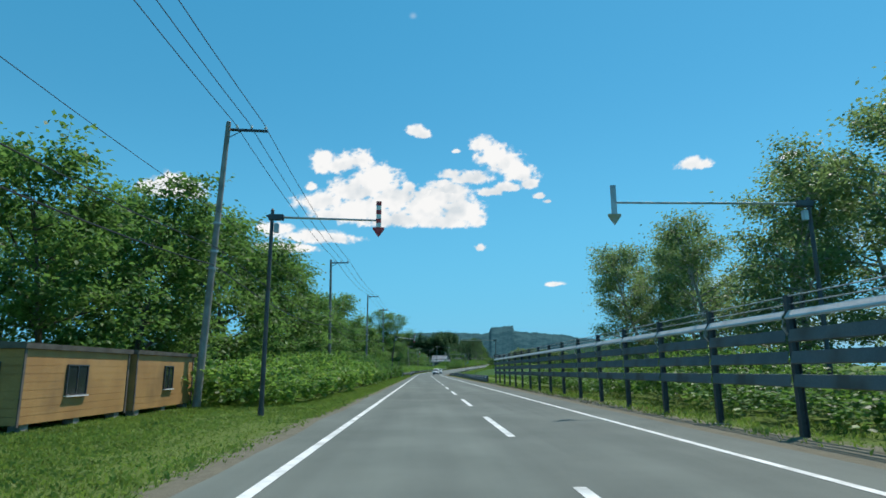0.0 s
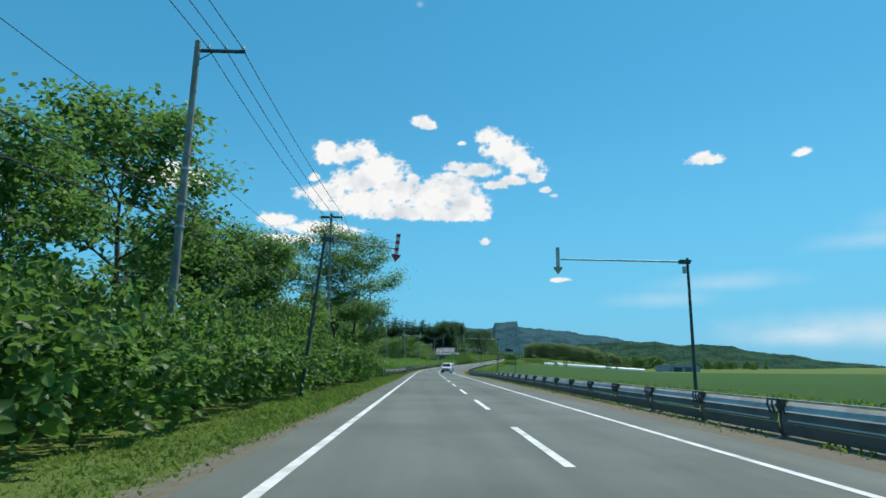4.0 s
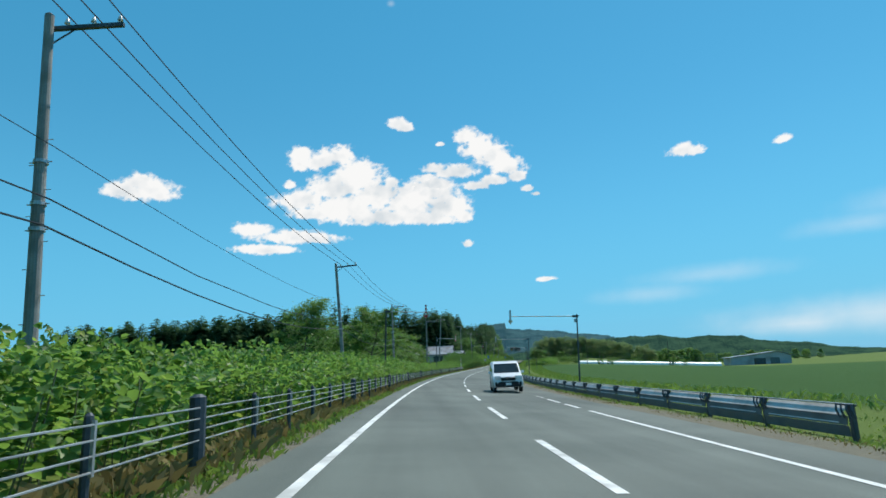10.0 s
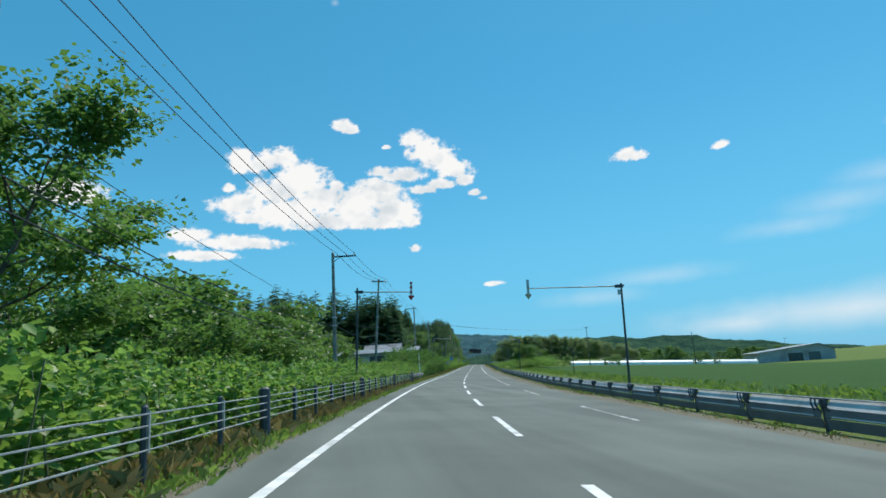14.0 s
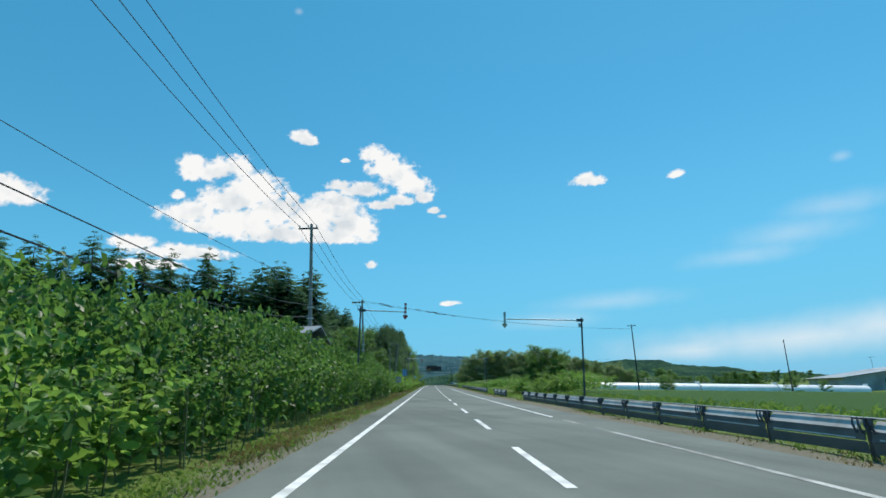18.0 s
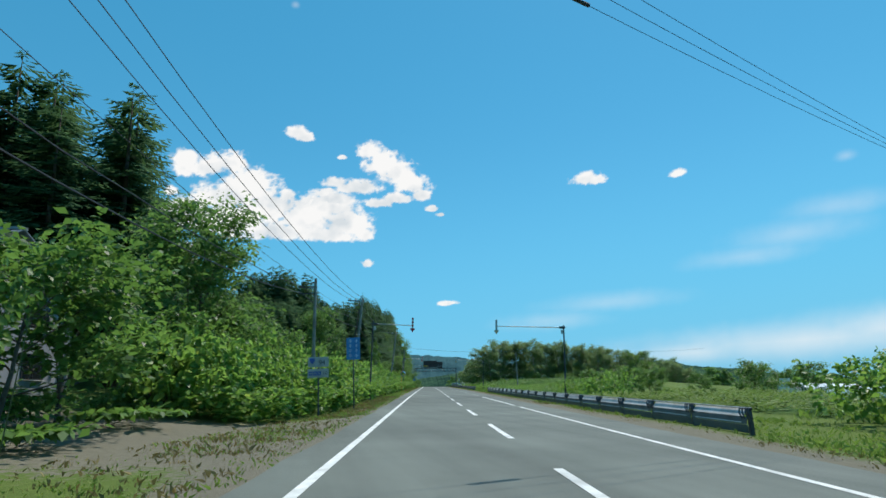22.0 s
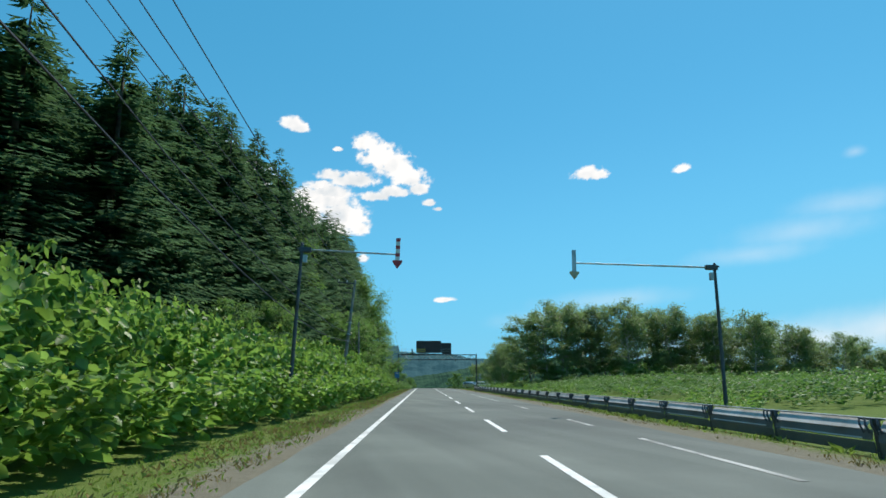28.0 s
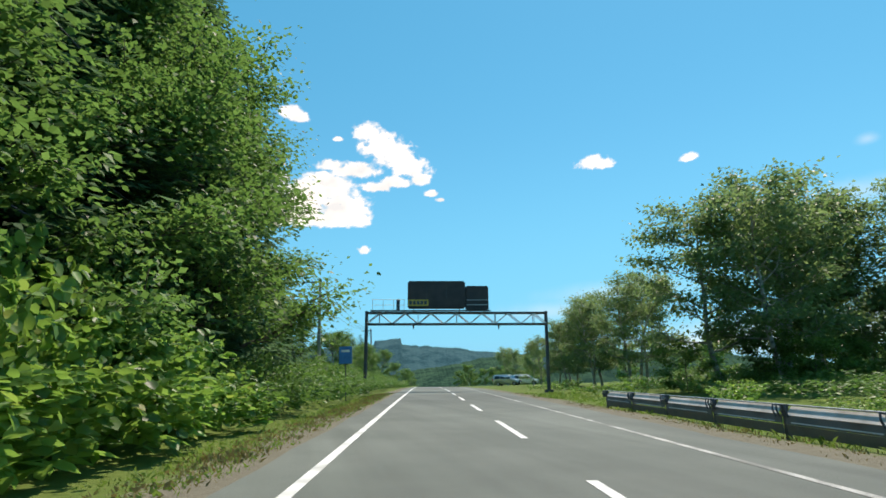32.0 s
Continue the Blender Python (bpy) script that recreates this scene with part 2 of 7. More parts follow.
M_CARSILVER = plain("silver_car_paint", (0.6, 0.61, 0.62), 0.25, 0.5, 0.02)
M_HUTWALL = surface("hut_siding", (0.38, 0.205, 0.075), (0.46, 0.265, 0.1), 0.6, 0, 0.9, 20, 0.1, stain=((0.3, 0.17, 0.07), 0.6))
M_HUTROOF = surface("hut_roof", (0.1, 0.085, 0.075), (0.15, 0.13, 0.115), 0.7, 0, 2, 30, 0.2)
M_ROOFGREY = surface("grey_roof_sheet", (0.2, 0.22, 0.24), (0.28, 0.3, 0.32), 0.45, 0.3, 0.5, 15, 0.1, stain=((0.16, 0.14, 0.13), 0.3))
M_SHEDWALL = surface("shed_wall", (0.34, 0.36, 0.4), (0.42, 0.44, 0.48), 0.6, 0.1, 0.3, 8, 0.1, stain=((0.28, 0.27, 0.28), 0.2))
M_FILM = surface("greenhouse_film", (0.74, 0.75, 0.76), (0.84, 0.85, 0.86), 0.35, 0, 0.3, 6, 0.1)
# sign white lowered to grey: the shaded face is painted into the colour
M_SIGNWHITE = surface("shade_grey_sign_white", (0.36, 0.38, 0.4), (0.44, 0.46, 0.47), 0.5, 0, 3, 40, 0.03, stain=((0.3, 0.3, 0.29), 2.0))
M_PALEBLUE = plain("pale_blue_print", (0.36, 0.5, 0.66), 0.5)
M_BLUE = surface("blue_sign", (0.03, 0.18, 0.44), (0.045, 0.23, 0.52), 0.35, 0, 2, 30, 0.03)
M_SIGNDARK = surface("unlit_display", (0.035, 0.022, 0.024), (0.055, 0.034, 0.034), 0.5, 0, 1.2, 40, 0.1)
M_INK = plain("dark_print", (0.07, 0.08, 0.1), 0.6)
M_BLUEINK = plain("blue_print", (0.05, 0.1, 0.4), 0.5)
M_ORANGE = plain("orange_paint", (0.7, 0.2, 0.03), 0.5)
M_MIRROR = plain("mirror", (0.85, 0.86, 0.87), 0.03, 1.0, 0.01)
# haze over the far ridge is painted in as a blue base colour
M_HAZEHILL = surface("haze_blue_woods", (0.028, 0.072, 0.085), (0.055, 0.115, 0.125), 0.95, 0, 0.012, 0.09, 0.0, 0.8)
M_HAZEHILL.node_tree.nodes["Principled BSDF"].inputs["Specular IOR Level"].default_value = 0.0
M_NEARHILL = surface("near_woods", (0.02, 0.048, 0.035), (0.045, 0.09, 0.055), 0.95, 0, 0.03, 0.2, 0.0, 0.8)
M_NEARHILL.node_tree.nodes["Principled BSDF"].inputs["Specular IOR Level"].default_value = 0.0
M_FARGRASS = surface("far_meadow", (0.13, 0.19, 0.07), (0.19, 0.24, 0.1), 0.95, 0, 0.006, 0.05, 0.0, 0.5)
M_FARGRASS.node_tree.nodes["Principled BSDF"].inputs["Specular IOR Level"].default_value = 0.0
M_LENS = plain("lamp_lens", (0.75, 0.77, 0.78), 0.1, 0.2)


def ground_material():
    """Grass, worn to earth and gravel beside the road, and a crop field, by what grows where."""
    m, n, l, b = nodes_of("ground")
    tc = n.new("ShaderNodeTexCoord")
    ns = []
    for scale, detail in ((0.25, 6), (6.0, 5), (45.0, 3)):
        x = n.new("ShaderNodeTexNoise")
        x.inputs["Scale"].default_value, x.inputs["Detail"].default_value = scale, detail
        l.new(tc.outputs["Object"], x.inputs["Vector"])
        ns.append(x)

    def ramp(src, c1, c2, p1=0.35, p2=0.65):
        r = n.new("ShaderNodeValToRGB")
        r.color_ramp.elements[0].position, r.color_ramp.elements[1].position = p1, p2
        r.color_ramp.elements[0].color, r.color_ramp.elements[1].color = (*c1, 1), (*c2, 1)
        l.new(src, r.inputs[0])
        return r.outputs[0]

    def mix(a, c, f):
        x = n.new("ShaderNodeMix")
        x.data_type = "RGBA"
        l.new(f, x.inputs["Factor"])
        l.new(a, x.inputs["A"])
        l.new(c, x.inputs["B"])
        return x.outputs["Result"]

    grass = mix(ramp(ns[1].outputs["Fac"], (0.082, 0.135, 0.026), (0.135, 0.185, 0.045)), ramp(ns[2].outputs["Fac"], (0.09, 0.135, 0.03), (0.145, 0.19, 0.055)), ns[0].outputs["Fac"])
    earth = mix(ramp(ns[2].outputs["Fac"], (0.13, 0.12, 0.09), (0.235, 0.22, 0.175)), ramp(ns[1].outputs["Fac"], (0.15, 0.138, 0.1), (0.21, 0.195, 0.14)), ns[0].outputs["Fac"])
    crop = mix(ramp(ns[1].outputs["Fac"], (0.03, 0.078, 0.018), (0.05, 0.105, 0.024)), ramp(ns[2].outputs["Fac"], (0.032, 0.08, 0.02), (0.06, 0.12, 0.028)), ns[0].outputs["Fac"])
    at_e, at_f = n.new("ShaderNodeAttribute"), n.new("ShaderNodeAttribute")
    at_e.attribute_name, at_f.attribute_name = "earth", "crop"
    worn = n.new("ShaderNodeMath")
    worn.operation = "MULTIPLY_ADD"
    worn.inputs[1].default_value = 0.9
    l.new(ns[1].outputs["Fac"], worn.inputs[0])
    l.new(at_e.outputs["Fac"], worn.inputs[2])
    wr = ramp(worn.outputs[0], (0, 0, 0), (1, 1, 1), 0.85, 1.05)
    col = mix(mix(grass, crop, at_f.outputs["Fac"]), earth, wr)
    l.new(col, b.inputs["Base Color"])
    b.inputs["Roughness"].default_value = 0.95
    b.inputs["Specular IOR Level"].default_value = 0.1
    bp = n.new("ShaderNodeBump")
    bp.inputs["Strength"].default_value, bp.inputs["Distance"].default_value = 0.6, 0.06
    l.new(ns[2].outputs["Fac"], bp.inputs["Height"])
    l.new(bp.outputs[0], b.inputs["Normal"])
    return m


M_GROUND = ground_material()

# ---- building helpers ----


def mesh_of(name, verts, faces, mat, smooth=False):
    me = bpy.data.meshes.new(name)
    verts = np.asarray(verts, dtype=np.float32)
    if isinstance(faces, np.ndarray):
        nf, k = faces.shape
        me.vertices.add(len(verts))
        me.vertices.foreach_set("co", verts.ravel())
        me.loops.add(nf * k)
        me.loops.foreach_set("vertex_index", faces.astype(np.int32).ravel())
        me.polygons.add(nf)
        me.polygons.foreach_set("loop_start", np.arange(nf, dtype=np.int32) * k)
        me.update(calc_edges=True)
    else:
        me.from_pydata(verts.tolist(), [], faces)
        me.update()
    if mat:
        me.materials.append(mat)
    if smooth:
        me.polygons.foreach_set("use_smooth", np.ones(len(me.polygons), dtype=bool))
    return me


def bm_mesh(name, bm, mat, smooth=False):
    me = bpy.data.meshes.new(name)
    bm.to_mesh(me)
    bm.free()
    me.materials.append(mat)
    if smooth:
        me.polygons.foreach_set("use_smooth", np.ones(len(me.polygons), dtype=bool))
    return me


def part(name, what, mat, parent=None, label="", m=None, smooth=False):
    """One mesh object, from a bmesh or a mesh, under a thing or a part."""
    me = bm_mesh(name, what, mat, smooth) if isinstance(what, bmesh.types.BMesh) else what
    ob = new(name, me)
    if parent:
        ob.parent = parent
    if m is not None:
        ob.matrix_basis = m
    if label:
        ob["label"] = label
    return ob


def thing(name, m, label, category, group="", kind=""):
    ob = new(name)
    ob.matrix_basis = m
    return tagged(ob, label, category, group, kind)


def box(bm, x0, x1, y0, y1, z0, z1, bevel=0.0, m=None):
    r = bmesh.ops.create_cube(bm, size=1, matrix=Matrix.Translation(((x0 + x1) / 2, (y0 + y1) / 2, (z0 + z1) / 2)) @ Matrix.Diagonal((x1 - x0, y1 - y0, z1 - z0, 1)))
    if bevel:
        vs = set(r["verts"])
        bmesh.ops.bevel(bm, geom=[e for e in bm.edges if e.verts[0] in vs and e.verts[1] in vs], offset=bevel, segments=2, affect="EDGES")
    if m is not None:
        bmesh.ops.transform(bm, matrix=m, verts=r["verts"] if not bevel else bm.verts)
    return bm


def nb():
    return bmesh.new()


def rod(bm, p, q, r1, r2=None, seg=8):
    """A tapered rod from p to q."""
    p, q = Vector(p), Vector(q)
    d = q - p
    m = Matrix.Translation((p + q) / 2) @ d.to_track_quat("Z", "Y").to_matrix().to_4x4()
    bmesh.ops.create_cone(bm, cap_ends=True, segments=seg, radius1=r1, radius2=r1 if r2 is None else r2, depth=d.length, matrix=m)
    return bm


def tube(bm, pts, r, seg=6):
    """A tube along points; r a number or one for each point."""
    rings = []
    for i, p in enumerate(pts):
        a, b = pts[max(i - 1, 0)], pts[min(i + 1, len(pts) - 1)]
        q = (Vector(b) - Vector(a)).to_track_quat("Z", "Y")
        rr = r[i] if isinstance(r, (list, tuple)) else r
        rings.append([bm.verts.new(Vector(p) + q @ Vector((rr * math.cos(k * math.tau / seg), rr * math.sin(k * math.tau / seg), 0))) for k in range(seg)])
    for u, v in zip(rings, rings[1:]):
        for k in range(seg):
            bm.faces.new((u[k], u[(k + 1) % seg], v[(k + 1) % seg], v[k]))
    bm.faces.new(rings[0][::-1])
    bm.faces.new(rings[-1])
    return bm


def prism(bm, outline, y0, y1):
    """An outline in x and z, drawn out from y0 to y1."""
    a = [bm.verts.new((x, y0, z)) for x, z in outline]
    b = [bm.verts.new((x, y1, z)) for x, z in outline]
    n = len(outline)
    bm.faces.new(a)
    bm.faces.new(b[::-1])
    for i in range(n):
        bm.faces.new((a[i], b[i], b[(i + 1) % n], a[(i + 1) % n])[::-1])
    bmesh.ops.recalc_face_normals(bm, faces=bm.faces)
    return bm


def beside(s, d, z=0.0, turn=0.0, bank=True):
    """A pose beside the road: x to the right across it, y along it."""
    p = at(s, d, z, bank)
    return pose(p.x, p.y, p.z, 0, 0, math.degrees(turned(s)) + turn)


def lerp(v, xs, ys):
    return float(np.interp(v, xs, ys))


# ---- the ground ----
RIGHT_S = [-100, 0, 95, 140, 180, 250, 330, 360, 450, 570, 620, 900]
RIGHT_LINE = [2.95, 2.95, 2.6, 2.6, 2.95, 3.4, 3.38, 3.05, 3.0, 2.8, 2.65, 2.65]
RIGHT_EDGE = [4.1, 4.1, 3.7, 3.7, 4.3, 5.1, 5.1, 4.5, 4.4, 4.2, 4.1, 4.1]
LEFT_EDGE = -4.35


def hill_left(s, d):
    """How far the ground beside the road rises to the left, towards the wooded slope."""
    k = lerp(s, [-100, 300, 360, 460, 520, 550, 700, 900], [0.0, 0.02, 0.08, 0.12, 0.16, 0.28, 0.3, 0.25])
    far = max(0.0, -d - 8.0)
    return min(k * far, 14 * k / 0.32)


def level(s, d):
    """The ground's height at s metres along and d metres to the right."""
    dd = max(-7.0, min(7.0, d))
    fall = math.tan(radians(lerp(s, BANK_S, BANK_D)))
    z = -dd * fall
    if d < -4.3:
        z += -0.05 - 0.12 * min(1.0, (-4.3 - d) / 2) + hill_left(s, d)
    elif d > 4.3:
        z += -0.05 - 0.15 * min(1.0, (d - 4.3) / 3)
    else:
        z -= 0.06
    if d > 14:
        drop = (2.1 + 0.85 * climb(s)) * min(1.0, (d - 14) / 88)
        z -= drop * max(lerp(d, [48, 95], [0, 1]), lerp(s, [100, 200, 490, 560], [0, 1, 1, 0]))
    return z


def on_ground(s, d, turn=0.0, sink=0.0):
    return beside(s, d, level(s, d) - sink, turn, bank=False)


def wide(s, d):
    """As at(), but far out the lines run straight to the horizon."""
    inner = max(-420.0, min(420.0, d))
    p = at(max(-100, min(1200, s)), inner, 0, False)
    h = turned(max(-100, min(1200, s)))
    over = s - max(-100, min(1200, s))
    return Vector((p.x - math.sin(h) * over + (d - inner), p.y + math.cos(h) * over, 0))


def make_ground():
    ss = [-4000, -2000, -900, -400, -200] + list(np.arange(-100, 760, 5.0)) + list(np.arange(760, 1201, 20.0)) + [1400, 1800, 2600, 3600, 4600]
    ds = [-4600, -2500, -1400, -800, -420, -250, -150, -100, -70, -50, -40, -32, -26, -22, -18, -15, -13, -11, -9.5, -8.5, -7.5, -7, -6.5, -6, -5.6, -5.2, -4.8, -4.5, -4.2, -3.5, 0, 3.0, 3.6, 4.2, 4.6, 5, 5.4, 5.8, 6.2, 6.6, 7, 7.5, 8, 9, 10, 11, 12, 14, 17, 20, 25, 32, 40, 55, 75, 100, 150, 250, 420, 800, 1400, 2500, 4600]
    verts, earth, crop = [], [], []
    for s in ss:
        for d in ds:
            p = wide(s, d)
            jig = noise.noise((p.x * 0.23, p.y * 0.23, 0)) * (0.12 if 5 < abs(d) < 60 else 0.0)
            verts.append((p.x, p.y, level(s, d) + climb(s) + jig))
            e = 0.0
            right = lerp(s, RIGHT_S, RIGHT_EDGE)
            if d < 0:
                e = max(0.0, lerp(s, [330, 350], [0.85, 0.95]) - abs(d + 4.5) / lerp(s, [330, 350], [1.5, 2.1]))
            else:
                e = max(0.0, 1.05 - max(0, d - right) / 3.3)
                if 512 < s < 524 and 5 < d < 18:
                    e = 0.65
            if 415 < s < 432 and -19 < d < -4.5:
                e = max(e, 0.8 if 418 < s < 430 else 0.55)
            earth.append(e)
            crop.append(1.0 if (d > 12.5 and 60 < s < 440) or (d > 20 and -50 < s <= 60) else 0.0)
    nd = len(ds)
    faces = np.array([(i * nd + j, i * nd + j + 1, (i + 1) * nd + j + 1, (i + 1) * nd + j) for i in range(len(ss) - 1) for j in range(nd - 1)])
    me = mesh_of("ground", verts, faces, M_GROUND, True)
    for name, values in (("earth", earth), ("crop", crop)):
        a = me.attributes.new(name, "FLOAT", "POINT")
        a.data.foreach_set("value", values)
    tagged(part("ground", me, M_GROUND), "green grass verges, bare earth edges and a crop field", "ground", kind="structure")


def strip(name, mat, label, category, s0, s1, d0, d1, z, step=2.0, ragged=0.0, thick=0.0, parent=None):
    """A band along the road; d0 and d1 are numbers or functions of s."""
    n = max(2, int((s1 - s0) / step) + 1)
    verts, faces = [], []
    for i in range(n):
        s = s0 + (s1 - s0) * i / (n - 1)
        a = d0(s) if callable(d0) else d0
        b = d1(s) if callable(d1) else d1
        if ragged:
            a += ragged * noise.noise((s * 0.35, 3.1, d0 if not callable(d0) else 1.0))
            b += ragged * noise.noise((s * 0.35, 9.7, d1 if not callable(d1) else 2.0))
        for d in (a, (a + b) / 2, b):
            verts.append(at(s, d, z))
        if thick:
            verts[-3] = at(s, a, z)
    k = 3
    for i in range(n - 1):
        for j in range(k - 1):
            faces.append((i * k + j, i * k + j + 1, (i + 1) * k + j + 1, (i + 1) * k + j))
    if thick:
        # edges turned down
        base = len(verts)
        for i in range(n):
            for j in (0, 2):
                v = verts[i * k + j]
                verts.append(v - Vector((0, 0, thick)))
        for i in range(n - 1):
            faces.append((base + 2 * i, i * k, (i + 1) * k, base + 2 * i + 2))
            faces.append((i * k + 2, base + 2 * i + 1, base + 2 * i + 3, (i + 1) * k + 2))
    me = mesh_of(name, [tuple(v) for v in verts], faces, mat)
    ob = part(name, me, mat, parent)
    if label:
        tagged(ob, label, category, kind="structure")
    return ob


make_ground()
road = strip("road", M_ASPHALT, "worn grey asphalt two-lane country road", "road", -100, 1150, LEFT_EDGE, lambda s: lerp(s, RIGHT_S, RIGHT_EDGE), 0.0, 2.0, 0.12, 0.1)
strip("edge_line", M_LINE, "", "", -60, 1100, -3.61, -3.45, 0.006, parent=road)
# the far side's edge line is worn away in places
for a, b in ((-60, 143), (145, 187), (190, 205), (206.5, 209), (210, 213), (214, 216.5), (228, 236), (252, 254), (262, 266), (275, 281), (290, 296), (306, 312), (314, 317.5), (318.5, 325), (326, 334), (336, 352), (353, 356), (358, 440), (442, 462), (466, 474), (480, 488), (492, 512), (524, 530), (534, 537), (545, 549), (556, 572), (574, 580), (585, 1000)):
    strip("edge_line", M_LINE if b < 216 or 358 <= a < 462 else M_LINEWORN, "", "", a, b, lambda s: lerp(s, RIGHT_S, RIGHT_LINE) - 0.07, lambda s: lerp(s, RIGHT_S, RIGHT_LINE) + 0.07, 0.006, parent=road)
for k in range(-6, 100):
    strip("centre_dash", M_LINE, "", "", 1.78 + 10 * k, 6.78 + 10 * k, -0.075, 0.075, 0.006, parent=road)

# ---- far hills ----


def ridge(name, label, mat, az0, az1, far, tops, depth, rough, seed, base=-30.0, n=420):
    """A range of hills on the horizon: tops are (azimuth in degrees, height in metres) pairs, seen from the road's start."""
    rows = 7
    verts = []
    for i in range(n + 1):
        az = az0 + (az1 - az0) * i / n
        h = lerp(az, [t[0] for t in tops], [t[1] for t in tops])
        h += rough * noise.fractal((az * 0.9, seed, 0.3), 0.8, 2.0, 6) + 0.35 * rough * noise.noise((az * 9.0, seed, 1.3)) + 0.5 * rough * noise.noise((az * 31.0, seed, 4.1))
        for j in range(rows + 1):
            u = j / rows
            r = far + depth * (u - 0.5)
            fall = math.sin(min(1.0, u * 1.25) * math.pi / 2) ** 1.3
            w = noise.fractal((az * 0.6, u * 3, seed + 5), 0.9, 2.0, 5) * rough * (1 - fall) * 1.5
            verts.append((r * math.sin(radians(az)), r * math.cos(radians(az)), base + (h - base) * fall + w))
    k = rows + 1
    faces = np.array([(i * k + j, (i + 1) * k + j, (i + 1) * k + j + 1, i * k + j + 1) for i in range(n) for j in range(rows)])
    tagged(part(name, mesh_of(name, verts, faces, mat, True), mat), label, "hill", kind="structure")


ridge("backdrop", "distant wooded mountain ridge with a flat-topped summit, haze painted into its colour", M_HAZEHILL, -30, 40, 4000,
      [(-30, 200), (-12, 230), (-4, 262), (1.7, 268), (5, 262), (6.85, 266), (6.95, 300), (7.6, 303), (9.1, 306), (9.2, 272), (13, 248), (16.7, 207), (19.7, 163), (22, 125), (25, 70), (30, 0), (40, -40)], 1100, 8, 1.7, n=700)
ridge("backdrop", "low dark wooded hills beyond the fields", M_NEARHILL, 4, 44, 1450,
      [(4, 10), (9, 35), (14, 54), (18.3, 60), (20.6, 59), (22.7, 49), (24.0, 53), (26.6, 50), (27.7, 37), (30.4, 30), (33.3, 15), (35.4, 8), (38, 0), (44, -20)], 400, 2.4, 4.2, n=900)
ridge("backdrop", "low pale green meadow rise beyond the crop field", M_FARGRASS, 20, 95, 1300,
      [(20, -3), (28, 0), (35, 1.5), (45, 0.5), (60, 1), (95, 1)], 600, 0.8, 8.8)

# ---- clouds ----


def cloud_material(name, thick, tone, grain=0.018):
    """Cloud: opaque where its puffs are dense, fading at the rim; the lit tops are whiter than the undersides."""
    m, n, l, b = nodes_of(name)
    a = n.new("ShaderNodeAttribute")
    a.attribute_name = "puff"
    tc = n.new("ShaderNodeTexCoord")
    ns = n.new("ShaderNodeTexNoise")
    ns.inputs["Scale"].default_value, ns.inputs["Detail"].default_value, ns.inputs["Roughness"].default_value = grain, 5, 0.55
    l.new(tc.outputs["Object"], ns.inputs["Vector"])
    mu = n.new("ShaderNodeMath")
    mu.operation = "MULTIPLY_ADD"
    mu.inputs[1].default_value = 0.42
    l.new(ns.outputs["Fac"], mu.inputs[0])
    l.new(a.outputs["Fac"], mu.inputs[2])
    mr = n.new("ShaderNodeMapRange")
    mr.interpolation_type = "SMOOTHSTEP"
    mr.inputs["From Min"].default_value, mr.inputs["From Max"].default_value = (0.1, 0.44) if thick else (0.15, 1.0)
    mr.inputs["To Max"].default_value = 1.0 if thick else tone
    l.new(mu.outputs[0], mr.inputs["Value"])
    body = n.new("ShaderNodeAttribute")
    body.attribute_name = "lit"
    ramp = n.new("ShaderNodeValToRGB")
    ramp.color_ramp.elements[0].position, ramp.color_ramp.elements[1].position = 0.15, 0.75
    ramp.color_ramp.elements[0].color, ramp.color_ramp.elements[1].color = (0.72, 0.78, 0.82, 1), (1, 1, 0.99, 1)
    l.new(body.outputs["Fac"], ramp.inputs[0])
    em, tr, mx = n.new("ShaderNodeEmission"), n.new("ShaderNodeBsdfTransparent"), n.new("ShaderNodeMixShader")
    em.inputs["Strength"].default_value = CLOUD_LIGHT
    l.new(ramp.outputs[0], em.inputs["Color"])
    l.new(mr.outputs[0], mx.inputs[0])
    l.new(tr.outputs[0], mx.inputs[1])
    l.new(em.outputs[0], mx.inputs[2])
    l.new(mx.outputs[0], n["Material Output"].inputs["Surface"])
    return m


CLOUD_LIGHT = 0.94
M_CLOUD = cloud_material("cumulus", True, 1.0)
M_HAZE = cloud_material("thin_cloud", False, 0.28, 0.004)


